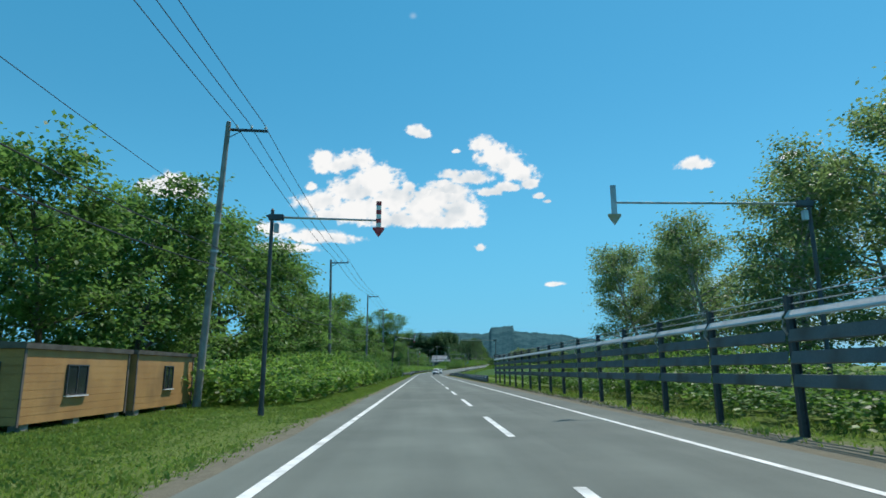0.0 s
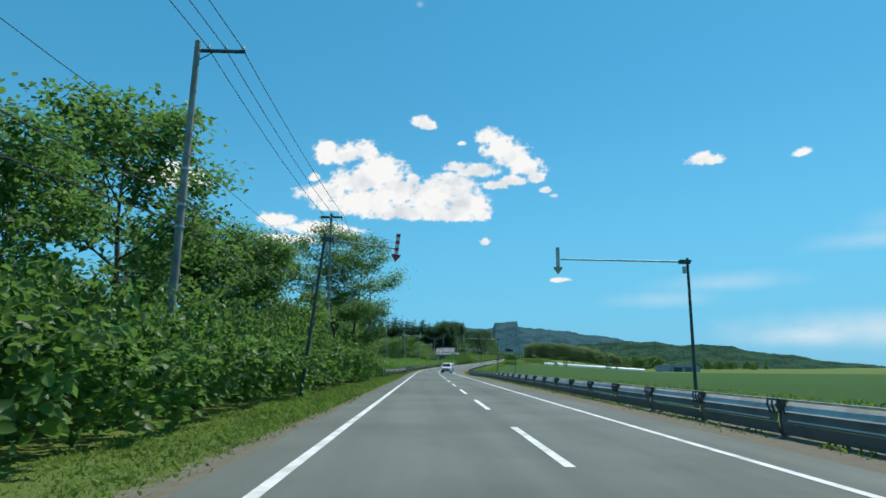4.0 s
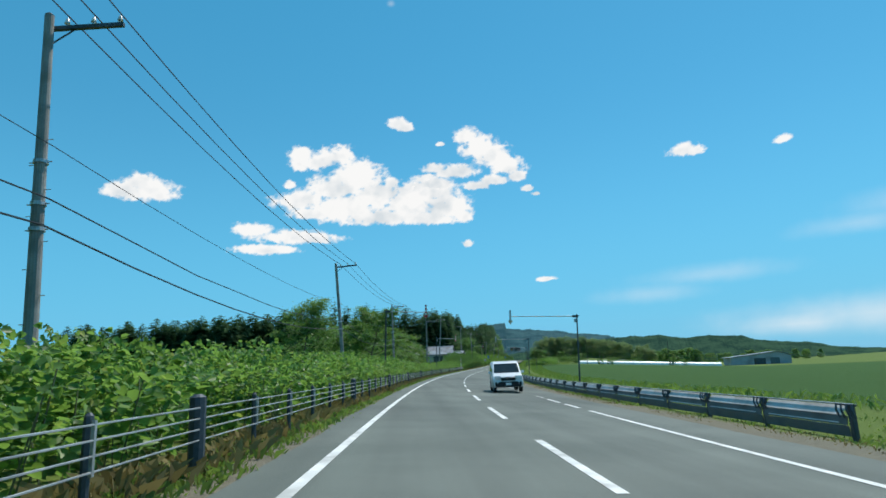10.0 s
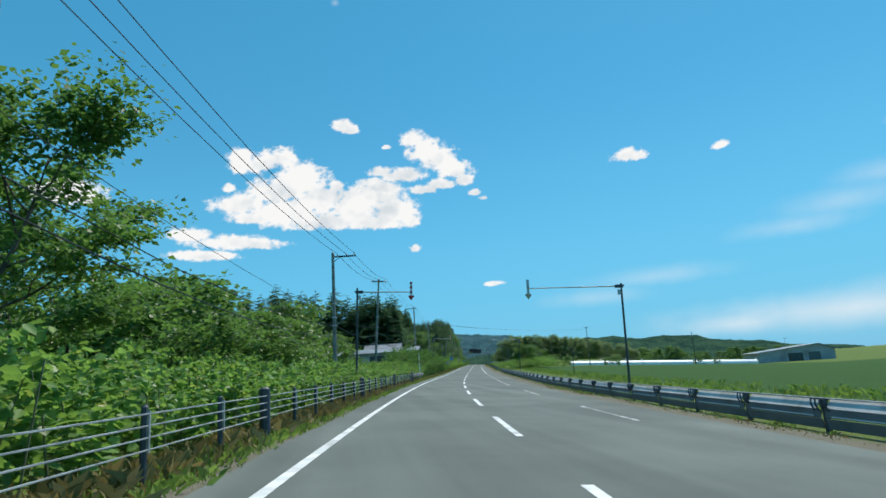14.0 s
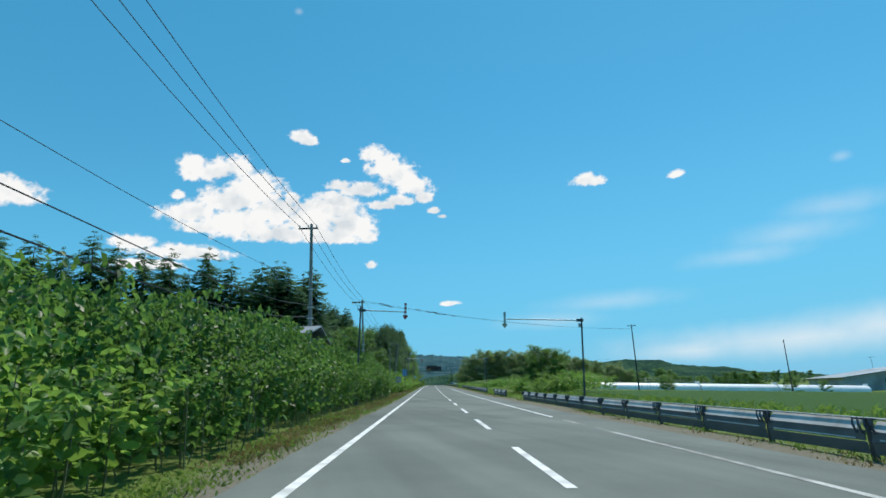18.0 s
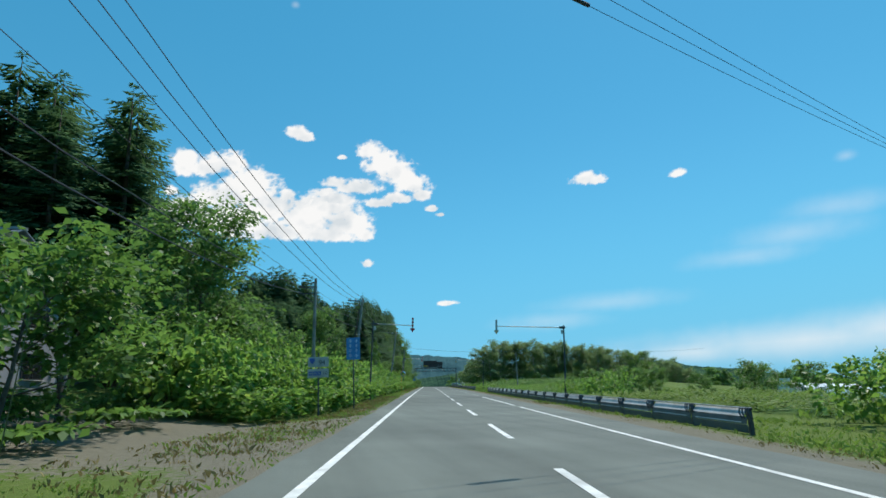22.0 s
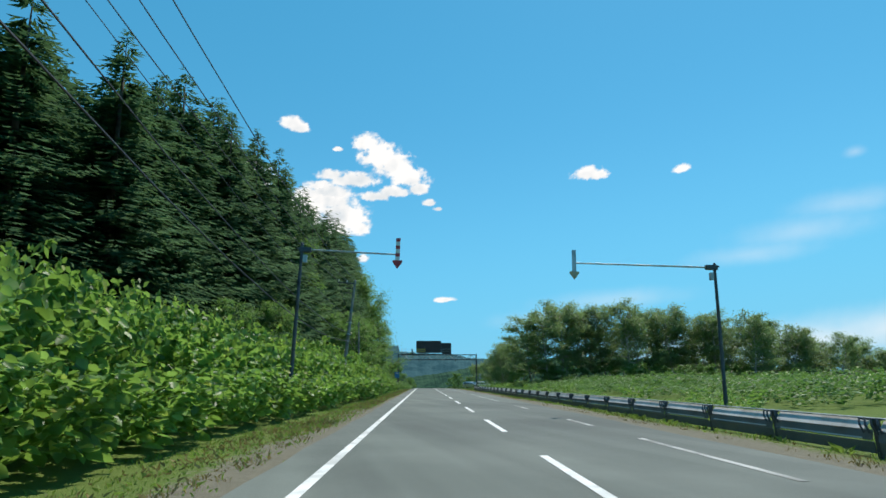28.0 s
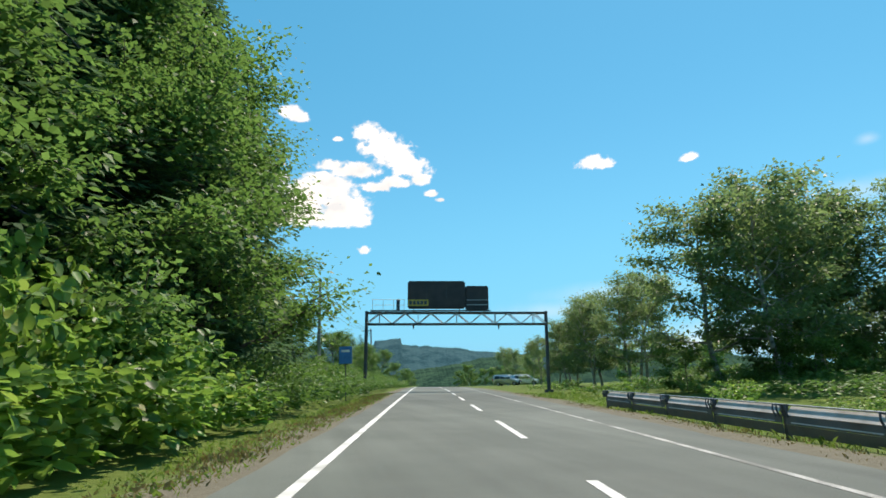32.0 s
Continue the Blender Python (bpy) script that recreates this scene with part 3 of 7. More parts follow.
def cloud(az, el, puffs, label, far=4550.0, mat=None, pad=1.5, grid=9.0):
    """A far cloud: puffs are (right, up, half width, half height) in metres round its middle, at an azimuth and elevation in degrees."""
    x0, x1 = min(p[0] - pad * p[2] for p in puffs), max(p[0] + pad * p[2] for p in puffs)
    z0, z1 = min(p[1] - pad * p[3] for p in puffs), max(p[1] + pad * p[3] for p in puffs)
    nx, nz = max(8, min(150, int((x1 - x0) / grid))), max(8, min(110, int((z1 - z0) / grid)))
    gx, gz = np.meshgrid(np.linspace(x0, x1, nx + 1), np.linspace(z0, z1, nz + 1), indexing="ij")
    dens = np.full(gx.shape, -1.0)
    for px, pz, w, h in puffs:
        low = np.where(gz < pz, 1.25, 1.0)      # flatter undersides
        dens = np.maximum(dens, 0.6 - 0.6 * (((gx - px) / w) ** 2 + (low * (gz - pz) / h) ** 2) ** 0.5)
    off = az * 3.1 + el
    billow, lit = np.zeros(gx.size), np.zeros(gx.size)
    for i, (x, z) in enumerate(zip(gx.ravel(), gz.ravel())):
        for k, (f, amp) in enumerate(((0.009, 0.4), (0.02, 0.28), (0.045, 0.2), (0.09, 0.12))):
            billow[i] += amp * (1 - 2.2 * abs(noise.noise((x * f + off, z * f * 1.2, off + 7 * k))))
        lit[i] = noise.noise((x * 0.005 + off, z * 0.007, off + 3)) * 0.5 + 0.25 * noise.noise((x * 0.02, z * 0.02, off))
    soft = mat is not None
    billow, lit = billow.reshape(gx.shape), lit.reshape(gx.shape)
    dens = dens + (0.05 if soft else 0.36) * (billow - 0.45)
    lit = np.clip(0.55 + lit + 0.35 * billow + 0.45 * (gz - (z0 + z1) / 2) / (z1 - z0) - 0.3 * np.clip(dens, 0, 0.6), 0, 1) if not soft else np.ones(gx.shape)
    deep = np.clip(dens, 0, 0.5) * 60
    verts = np.stack([gx.ravel(), -deep.ravel(), gz.ravel()], 1) * far / 4600
    k = nz + 1
    faces = np.array([(i * k + j, (i + 1) * k + j, (i + 1) * k + j + 1, i * k + j + 1) for i in range(nx) for j in range(nz)])
    me = mesh_of("cloud", verts, faces, mat or M_CLOUD, True)
    a = me.attributes.new("puff", "FLOAT", "POINT")
    a.data.foreach_set("value", dens.ravel().tolist())
    a = me.attributes.new("lit", "FLOAT", "POINT")
    a.data.foreach_set("value", lit.ravel().tolist())
    ca, ce = radians(az), radians(el + 0.5)
    p = Vector((17.4, 333.1, 2.6)) + Vector((math.sin(ca) * math.cos(ce), math.cos(ca) * math.cos(ce), math.sin(ce))) * far
    ob = part("cloud", me, None, m=Matrix.Translation(p) @ Euler((-ce * 0 + ce, 0, -ca)).to_matrix().to_4x4())
    ob.visible_shadow = False
    tagged(ob, label, "cloud", "summer clouds")


cloud(-3.4, 16.06, [(-253, 381, 150, 95), (-521, 390, 105, 90), (-521, 325, 110, 66), (-400, 350, 150, 90), (-119, 220, 240, 150), (-283, 131, 220, 130), (-521, 42, 240, 88), (-194, -18, 360, 150), (60, 60, 260, 130), (283, 12, 250, 150), (492, 116, 200, 100), (432, 205, 100, 50), (611, -18, 200, 140), (164, 176, 55, 52), (745, -92, 75, 62), (75, -92, 440, 80), (462, -107, 300, 62), (-420, -60, 240, 60), (-626, 167, 48, 40)], "large white billowing cumulus cloud in the blue sky")
cloud(6.76, 20.44, [(0, 164, 105, 82), (90, 75, 155, 108), (209, 0, 155, 108), (313, -90, 140, 86), (387, -164, 85, 50), (-104, -104, 190, 66), (-250, -70, 110, 48), (-410, -220, 125, 66), (-268, -190, 165, 50), (60, -224, 128, 40), (209, -185, 112, 50), (462, -268, 52, 26), (536, -313, 38, 18), (-194, 119, 46, 20)], "ragged white cumulus cloud with a broken edge")
cloud(-12.4, 13.12, [(-198, 35, 159, 57), (123, -17, 330, 62), (272, -26, 148, 45)], "flat white cloud strip")
cloud(-13.96, 11.69, [(0, 0, 239, 45), (154, 13, 102, 28)], "thin flat white cloud strip")
cloud(-0.15, 23.88, [(-22, 13, 79, 51), (39, -22, 68, 39)], "small white cloud puff")
cloud(28.34, 18.58, [(-26, 8, 114, 51), (61, -13, 79, 39)], "small white cloud puff")
cloud(36.39, 17.93, [(0, 0, 57, 34)], "tiny faint cloud wisp")
cloud(13.92, 7.98, [(0, 0, 79, 22)], "thin white cloud streak")
cloud(6.39, 12.02, [(0, 0, 51, 34)], "small white cloud scrap")
cloud(-0.79, 34.83, [(0, 0, 39, 34)], "tiny faint cloud wisp", mat=M_HAZE)
cloud(49.34, 16.63, [(0, 0, 79, 51)], "tiny faint cloud wisp", mat=M_HAZE)
cloud(-24.21, 16.63, [(0, 0, 193, 91), (-52, 44, 114, 79), (-140, -22, 171, 68)], "white cumulus cloud puff")
cloud(44.68, 11.54, [(-308, -132, 513, 102), (0, -22, 513, 136), (264, 110, 399, 114)], "faint feathery high cloud streak", mat=M_HAZE, grid=22)
cloud(26.17, 6.58, [(-220, -66, 513, 102), (220, 44, 684, 102)], "faint thin veil of cloud", mat=M_HAZE, grid=22)
M_BANK = cloud_material("cloud_bank", False, 0.66, 0.002)
cloud(44, 2.6, [(0, 0, 1500, 190), (500, 40, 900, 190), (-700, -30, 600, 130)], "broad pale cloud bank low over the horizon", mat=M_BANK, grid=34)

# ---- plants ----
rng = np.random.default_rng(7)


def leaf_arrays(centres, sizes, up=0.5, shape="broad", r=rng, ways=None):
    """Vertices and faces of one leaf at each centre, each turned its own way; up: how far they face the sky."""
    n = len(centres)
    nrm = r.normal(size=(n, 3))
    nrm[:, 2] = np.abs(nrm[:, 2]) + up * 2
    nrm /= np.linalg.norm(nrm, axis=1)[:, None]
    t = r.normal(size=(n, 3))
    t[:, 2] -= 0.6
    if ways is not None:
        t = 0.55 * t + np.asarray(ways)
    t -= (t * nrm).sum(1)[:, None] * nrm
    t /= np.linalg.norm(t, axis=1)[:, None] + 1e-9
    b = np.cross(nrm, t)
    s = np.asarray(sizes)[:, None]
    c = np.asarray(centres)
    if shape == "broad":
        pts = [(0, 0, 0), (-0.36, 0.22, 0.09), (-0.3, 0.66, 0.06), (0, 1.0, -0.1), (0.3, 0.66, 0.06), (0.36, 0.22, 0.09)]
        faces = [(0, 3, 2, 1), (0, 5, 4, 3)]
    elif shape == "slim2":
        pts = [(0, 0, 0), (-0.31, 0.42, 0.09), (0, 1.0, -0.06), (0.31, 0.42, 0.09)]
        faces = [(0, 3, 2, 1)]
    elif shape == "slim":
        pts = [(0, 0, 0), (-0.2, 0.45, 0.07), (0, 1.0, -0.06), (0.2, 0.45, 0.07)]
        faces = [(0, 3, 2, 1)]
    else:
        pts = [(-0.035, 0, 0), (0.035, 0, 0), (0.02, 0.6, 0.03), (0, 1.0, 0.12)]
        faces = [(0, 1, 2, 3)]
    v = np.stack([c + s * (px * b + py * t + pz * nrm) for px, py, pz in pts], 1).reshape(-1, 3)
    f = (np.arange(n) * len(pts))[:, None, None] + np.array(faces)[None]
    return v, f.reshape(-1, 4)


def knot_clump(r, height, width, depth, leaves, size, shape="broad", stems=13):
    """A clump of tall knotweed: arching stems, each with leaves set along it on both sides and a nodding leafy tip."""
    per = leaves // stems
    cs, ws, ss = [], [], []
    for k in range(stems):
        a = math.tau * (k + 0.7 * r.random()) / stems
        foot = 0.16 + 0.2 * r.random()
        reach = 0.1 + 0.32 * r.random()
        tall = 0.84 + 0.38 * r.random()
        u = 0.16 + 0.84 * r.random(per) ** 0.62
        out = foot + reach * u ** 2.2
        z = tall * (u - 0.16 * np.clip(u - 0.6, 0, 1) ** 2 / 0.16)
        b = a + np.where(np.arange(per) % 2, 1, -1) * (1.1 + 0.5 * r.random(per))
        off = size * (0.25 + 0.9 * r.random(per)) * (1.25 - 0.5 * u)
        cs.append(np.stack([np.cos(a) * out * width + np.cos(b) * off, np.sin(a) * out * depth + np.sin(b) * off, z * height], 1))
        ws.append(np.stack([np.cos(b) + 0.5 * math.cos(a), np.sin(b) + 0.5 * math.sin(a), -0.35 + 0 * b], 1))
        ss.append(size * (1.25 - 0.62 * u) * (0.75 + 0.5 * r.random(per)))
    c = np.concatenate(cs)
    c[:, 2] = np.clip(c[:, 2], 0.03, None)
    return leaf_arrays(c, np.concatenate(ss), 0.16, shape, r, np.concatenate(ws))


def gather(name, placed, mat, label, category, kind="stuff"):
    """Many clumps joined into one object: placed holds (vertices, faces, pose)."""
    vs, fs, base = [], [], 0
    for v, f, m in placed:
        a = np.array(m)
        vs.append(v @ a[:3, :3].T + a[:3, 3])
        fs.append(f + base)
        base += len(v)
    me = mesh_of(name, np.concatenate(vs), np.concatenate(fs), mat)
    return tagged(part(name, me, mat), label, category, kind=kind)


KNOT = [knot_clump(np.random.default_rng(i), 1.0, 1.0, 1.0, 470, 0.1) for i in range(7)]
TALL = [knot_clump(np.random.default_rng(90 + i), 1.0, 1.0, 1.0, 640, 0.076) for i in range(6)]
KNOT_BACK = [knot_clump(np.random.default_rng(20 + i), 1.0, 1.0, 1.0, 170, 0.12, "slim2") for i in range(6)]
DENSE = [knot_clump(np.random.default_rng(50 + i), 1.0, 1.0, 1.0, 360, 0.08) for i in range(6)]
DENSE_BACK = [knot_clump(np.random.default_rng(70 + i), 1.0, 1.0, 1.0, 190, 0.11, "slim2") for i in range(5)]
GIANT = [knot_clump(np.random.default_rng(110 + i), 1.0, 1.0, 1.0, 420, 0.128) for i in range(7)]
BACK_OF = {id(GIANT): KNOT_BACK, id(KNOT): KNOT_BACK, id(TALL): KNOT_BACK, id(DENSE): DENSE_BACK}


def thicket(s0, s1, front, back, top, mat, label, pool, step=1.15, rows=3, size=2.2, seed=1, jitter=0.35, side=-1, stalks=False, rise=(0.74, 0.98)):
    """A dense belt of clumps from s0 to s1; front, back and top are functions of s."""
    r = np.random.default_rng(seed)
    placed, stems = [], []
    s = s0
    while s < s1:
        for k in range(rows):
            u = (k + 0.5 * (r.random() - 0.5)) / max(1, rows - 1)
            d = front(s) + (back(s) - front(s)) * u + side * 0.45 * size
            ss = s + r.normal() * jitter
            h = top(s) * (0.8 + 0.34 * r.random()) * (rise[k] if k < len(rise) else 1.05)
            w = size * (0.85 + 0.4 * r.random())
            some = pool if k < 3 else BACK_OF[id(pool)]
            v, f = some[int(r.integers(len(some)))]
            placed.append((v, f, on_ground(ss, d, r.random() * 360, 0.05) @ Matrix.Diagonal((w, w, h, 1))))
            if stalks and k == 0:
                for _ in range(3):
                    sd, sl = d - side * 0.5 * size * r.random(), ss + r.normal() * 0.6
                    stems.append((sl, sd, h * (0.55 + 0.35 * r.random())))
        s += step * (0.85 + 0.3 * r.random())
    if stems:
        bm = nb()
        for sl, sd, hh in stems:
            p = on_ground(sl, sd).translation
            q = p + Vector((r.normal() * 0.18, r.normal() * 0.18, hh))
            rod(bm, p - Vector((0, 0, 0.1)), q, 0.016, 0.009, 4)
        tagged(part("stalks", bm, M_STEM), "pale green knotweed stalks under the leaves", "stalks", kind="stuff")
    return gather("thicket", placed, mat, label, "bushes")


FRONT = ([-10, 25, 60, 90, 128, 140, 160, 175, 300, 326, 345, 365, 400, 410, 418, 438, 470, 510, 530, 565, 600, 640, 700],
         [-8.5, -7.3, -6.6, -7.4, -7.0, -7.3, -6.3, -5.9, -5.9, -6.2, -6.0, -6.6, -6.2, -6.6, -9.0, -6.6, -6.8, -6.7, -7.2, -6.6, -6.4, -6.4, -6.4])


def front(s):
    return lerp(s, *FRONT)


def green_lefts():
    lab = "dense green knotweed thicket with broad leaves beside the road"
    thicket(26, 62, front, lambda s: front(s) - 3.2, lambda s: lerp(s, [26, 34, 50, 62], [1.8, 2.4, 2.8, 2.9]), M_KNOT, lab, KNOT, 1.2, 3, 2.3, 11)
    thicket(62, 143, front, lambda s: front(s) - 3.4, lambda s: lerp(s, [62, 80, 100, 112, 120, 126, 143], [2.7, 3.0, 3.5, 4.3, 4.3, 3.5, 2.6]), M_BUSH, "dark green roadside bushes grown together into a wall", KNOT, 1.1, 3, 2.5, 12, rise=(0.72, 1.02, 1.15))
    thicket(143, 240, front, lambda s: front(s) - 3.0, lambda s: lerp(s, [143, 160, 175, 240], [2.7, 2.4, 2.2, 2.45]), M_KNOT, lab, KNOT, 1.15, 3, 2.1, 13, stalks=True)
    thicket(240, 345, front, lambda s: front(s) - 3.0, lambda s: lerp(s, [240, 255, 275, 320, 345], [2.7, 2.6, 2.0, 2.0, 2.7]), M_KNOT, lab, KNOT, 1.2, 3, 2.1, 14, stalks=True)
    # same knotweed; the darker bush leaves stand in for its shaded face
    thicket(345, 418, front, lambda s: front(s) - 3.2, lambda s: lerp(s, [345, 358, 380, 394, 418], [2.9, 3.7, 3.8, 3.5, 3.7]), M_BUSH, "tall knotweed thicket beside the road, its shade put into darker leaf colour", TALL, 1.1, 4, 2.3, 15, stalks=True, rise=(0.8, 1.08, 1.25, 1.3))
    thicket(430, 512, front, lambda s: front(s) - 4.2, lambda s: lerp(s, [430, 440, 450, 500, 512], [2.5, 2.6, 2.95, 2.9, 2.7]), M_KNOT, lab, GIANT, 1.1, 4, 2.3, 16, rise=(0.6, 0.95, 1.2, 1.4))
    thicket(512, 606, front, lambda s: front(s) - 4.2, lambda s: lerp(s, [512, 525, 545, 575, 592, 606], [2.7, 2.85, 2.75, 3.0, 3.1, 2.5]), M_KNOT, lab, GIANT, 1.1, 4, 2.3, 17, rise=(0.6, 0.95, 1.2, 1.4))
    thicket(606, 720, front, lambda s: front(s) - 3.5, lambda s: lerp(s, [606, 640, 720], [2.0, 1.9, 1.6]), M_BUSH, "green roadside bushes beyond the overhead frame", DENSE, 1.6, 3, 2.4, 18)
    # the far side of the road
    lab2 = "low green weeds and shrubs growing behind the fence"
    thicket(-6, 58, lambda s: 7.6, lambda s: 11.0, lambda s: 2.0 + 0.6 * math.sin(s * 0.3), M_BUSH, lab2, DENSE, 1.25, 3, 2.4, 21, side=1)
    thicket(408, 427, lambda s: 10.5, lambda s: 19, lambda s: lerp(s, [408, 413, 427], [2.0, 2.7, 2.7]), M_KNOT, "green knotweed thicket behind the low fence", KNOT, 1.4, 5, 2.4, 22, side=1)
    thicket(425, 455, lambda s: 13, lambda s: 24, lambda s: lerp(s, [425, 430, 455], [1.4, 0.8, 0.8]), M_GRASS, "tall meadow weeds beside the low fence", DENSE, 1.9, 4, 2.4, 23, side=1)
    thicket(455, 512, lambda s: 9.5, lambda s: 12, lambda s: lerp(s, [455, 462, 470, 512], [2.4, 1.8, 1.3, 1.0]), M_KNOT, lab2, KNOT, 3.2, 2, 1.9, 24, side=1)
    thicket(526, 660, lambda s: 9.5, lambda s: 11.5, lambda s: 0.75 + 0.6 * math.sin(s * 0.35), M_KNOT, lab2, KNOT, 6.5, 2, 1.7, 25, side=1, jitter=1.6)
    thicket(545, 640, lambda s: 15, lambda s: 34, lambda s: 1.5 + 0.3 * math.sin(s * 0.21), M_BUSH, "dark green undergrowth in front of the tree row", DENSE, 2.4, 6, 3.2, 26, side=1)


def grass(s0, s1, d0, d1, count, height, mat, label, seed, name="grass"):
    r = np.random.default_rng(seed)
    c = []
    while len(c) < count:
        s = s0 + (s1 - s0) * r.random()
        a = d0(s) if callable(d0) else d0
        b = d1(s) if callable(d1) else d1
        d = a + (b - a) * r.random()
        if noise.noise((s * 0.4, d * 0.6, seed)) < -0.25 - 0.5 * r.random():
            continue
        z = level(s, d)
        for _ in range(9):
            p = at(s + r.normal() * 0.2, d + r.normal() * 0.16, z, False)
            c.append((p.x, p.y, p.z - 0.03))
    c = np.array(c[:count])
    n = len(c)
    lean = r.normal(size=(n, 3)) * 0.45
    lean[:, 2] = 1
    lean /= np.linalg.norm(lean, axis=1)[:, None]
    side = np.cross(lean, r.normal(size=(n, 3)))
    side /= np.linalg.norm(side, axis=1)[:, None]
    h = (height * (0.5 + 0.8 * r.random(n)))[:, None]
    w = 0.006 + 0.009 * r.random(n)[:, None]
    bend = r.normal(size=(n, 3)) * 0.25
    bend[:, 2] = -0.15
    v = np.stack([c - side * w, c + side * w, c + lean * h * 0.6 + side * w * 0.7, c + (lean + bend) * h], 1).reshape(-1, 3)
    f = (np.arange(n) * 4)[:, None] + np.arange(4)[None]
    tagged(part(name, mesh_of(name, v, f, mat), mat), label, "grass", kind="stuff")


def verge_grass():
    grass(6, 90, lambda s: front(s) - 0.3, -4.9, 60000, 0.12, M_GRASS, "mown green grass on the roadside verge", 31)
    grass(8, 30, -14, -6.5, 60000, 0.12, M_GRASS, "green lawn grass in front of the hut", 32)
    grass(90, 162, lambda s: front(s) - 0.2, -4.9, 36000, 0.19, M_GRASS, "green grass strip along the bushes", 33)
    grass(160, 335, lambda s: front(s) + 0.1, -4.6, 26000, 0.22, M_GRASS, "thin grass under the cable fence", 34)
    grass(163, 330, lambda s: front(s) - 0.1, -5.0, 12000, 0.4, M_DRYGRASS, "dry brown stalks along the cable fence", 39)
    grass(335, 470, lambda s: front(s) - 0.2, -4.6, 26000, 0.12, M_GRASS, "patchy green verge grass", 35)
    grass(345, 470, lambda s: front(s) + 0.1, -5.0, 13000, 0.16, M_DRYGRASS, "dry straw-coloured grass along the thicket", 36)
    grass(470, 640, lambda s: front(s) - 0.2, -4.8, 26000, 0.12, M_GRASS, "green verge grass under the knotweed", 37)
    grass(500, 640, lambda s: front(s) + 0.4, -4.9, 16000, 0.13, M_DRYGRASS, "dry verge grass along the thicket", 38)
    right = lambda s: lerp(s, RIGHT_S, RIGHT_EDGE) + 0.3  # noqa: E731
    grass(5, 190, lambda s: right(s) + 0.9, lambda s: right(s) + 4.5, 20000, 0.17, M_GRASS, "green grass along the fence", 41)
    grass(190, 400, lambda s: right(s) + 1.3, lambda s: right(s) + 5.5, 18000, 0.17, M_GRASS, "green grass along the low fence", 42)
    grass(400, 640, lambda s: right(s) + 1.5, lambda s: right(s) + 5.5, 24000, 0.22, M_GRASS, "green grass and weeds along the low fence", 43)
    grass(20, 640, lambda s: right(s) + 0.5, lambda s: right(s) + 2.4, 26000, 0.1, M_DRYGRASS, "dry grass at the edge of the asphalt", 44)
    grass(60, 190, 11.5, 15, 7000, 0.4, M_GRASS, "tall field margin weeds", 45)
    grass(190, 430, 11.5, 15, 9000, 0.4, M_GRASS, "tall field margin weeds", 46)


# trees


def limb_points(r, start, way, length, steps, wander):
    pts, p, w = [Vector(start)], Vector(start), Vector(way).normalized()
    for _ in range(steps):
        w = (w + Vector(r.normal(size=3) * wander) + Vector((0, 0, 0.06))).normalized()
        p = p + w * (length / steps)
        pts.append(p.copy())
    return pts


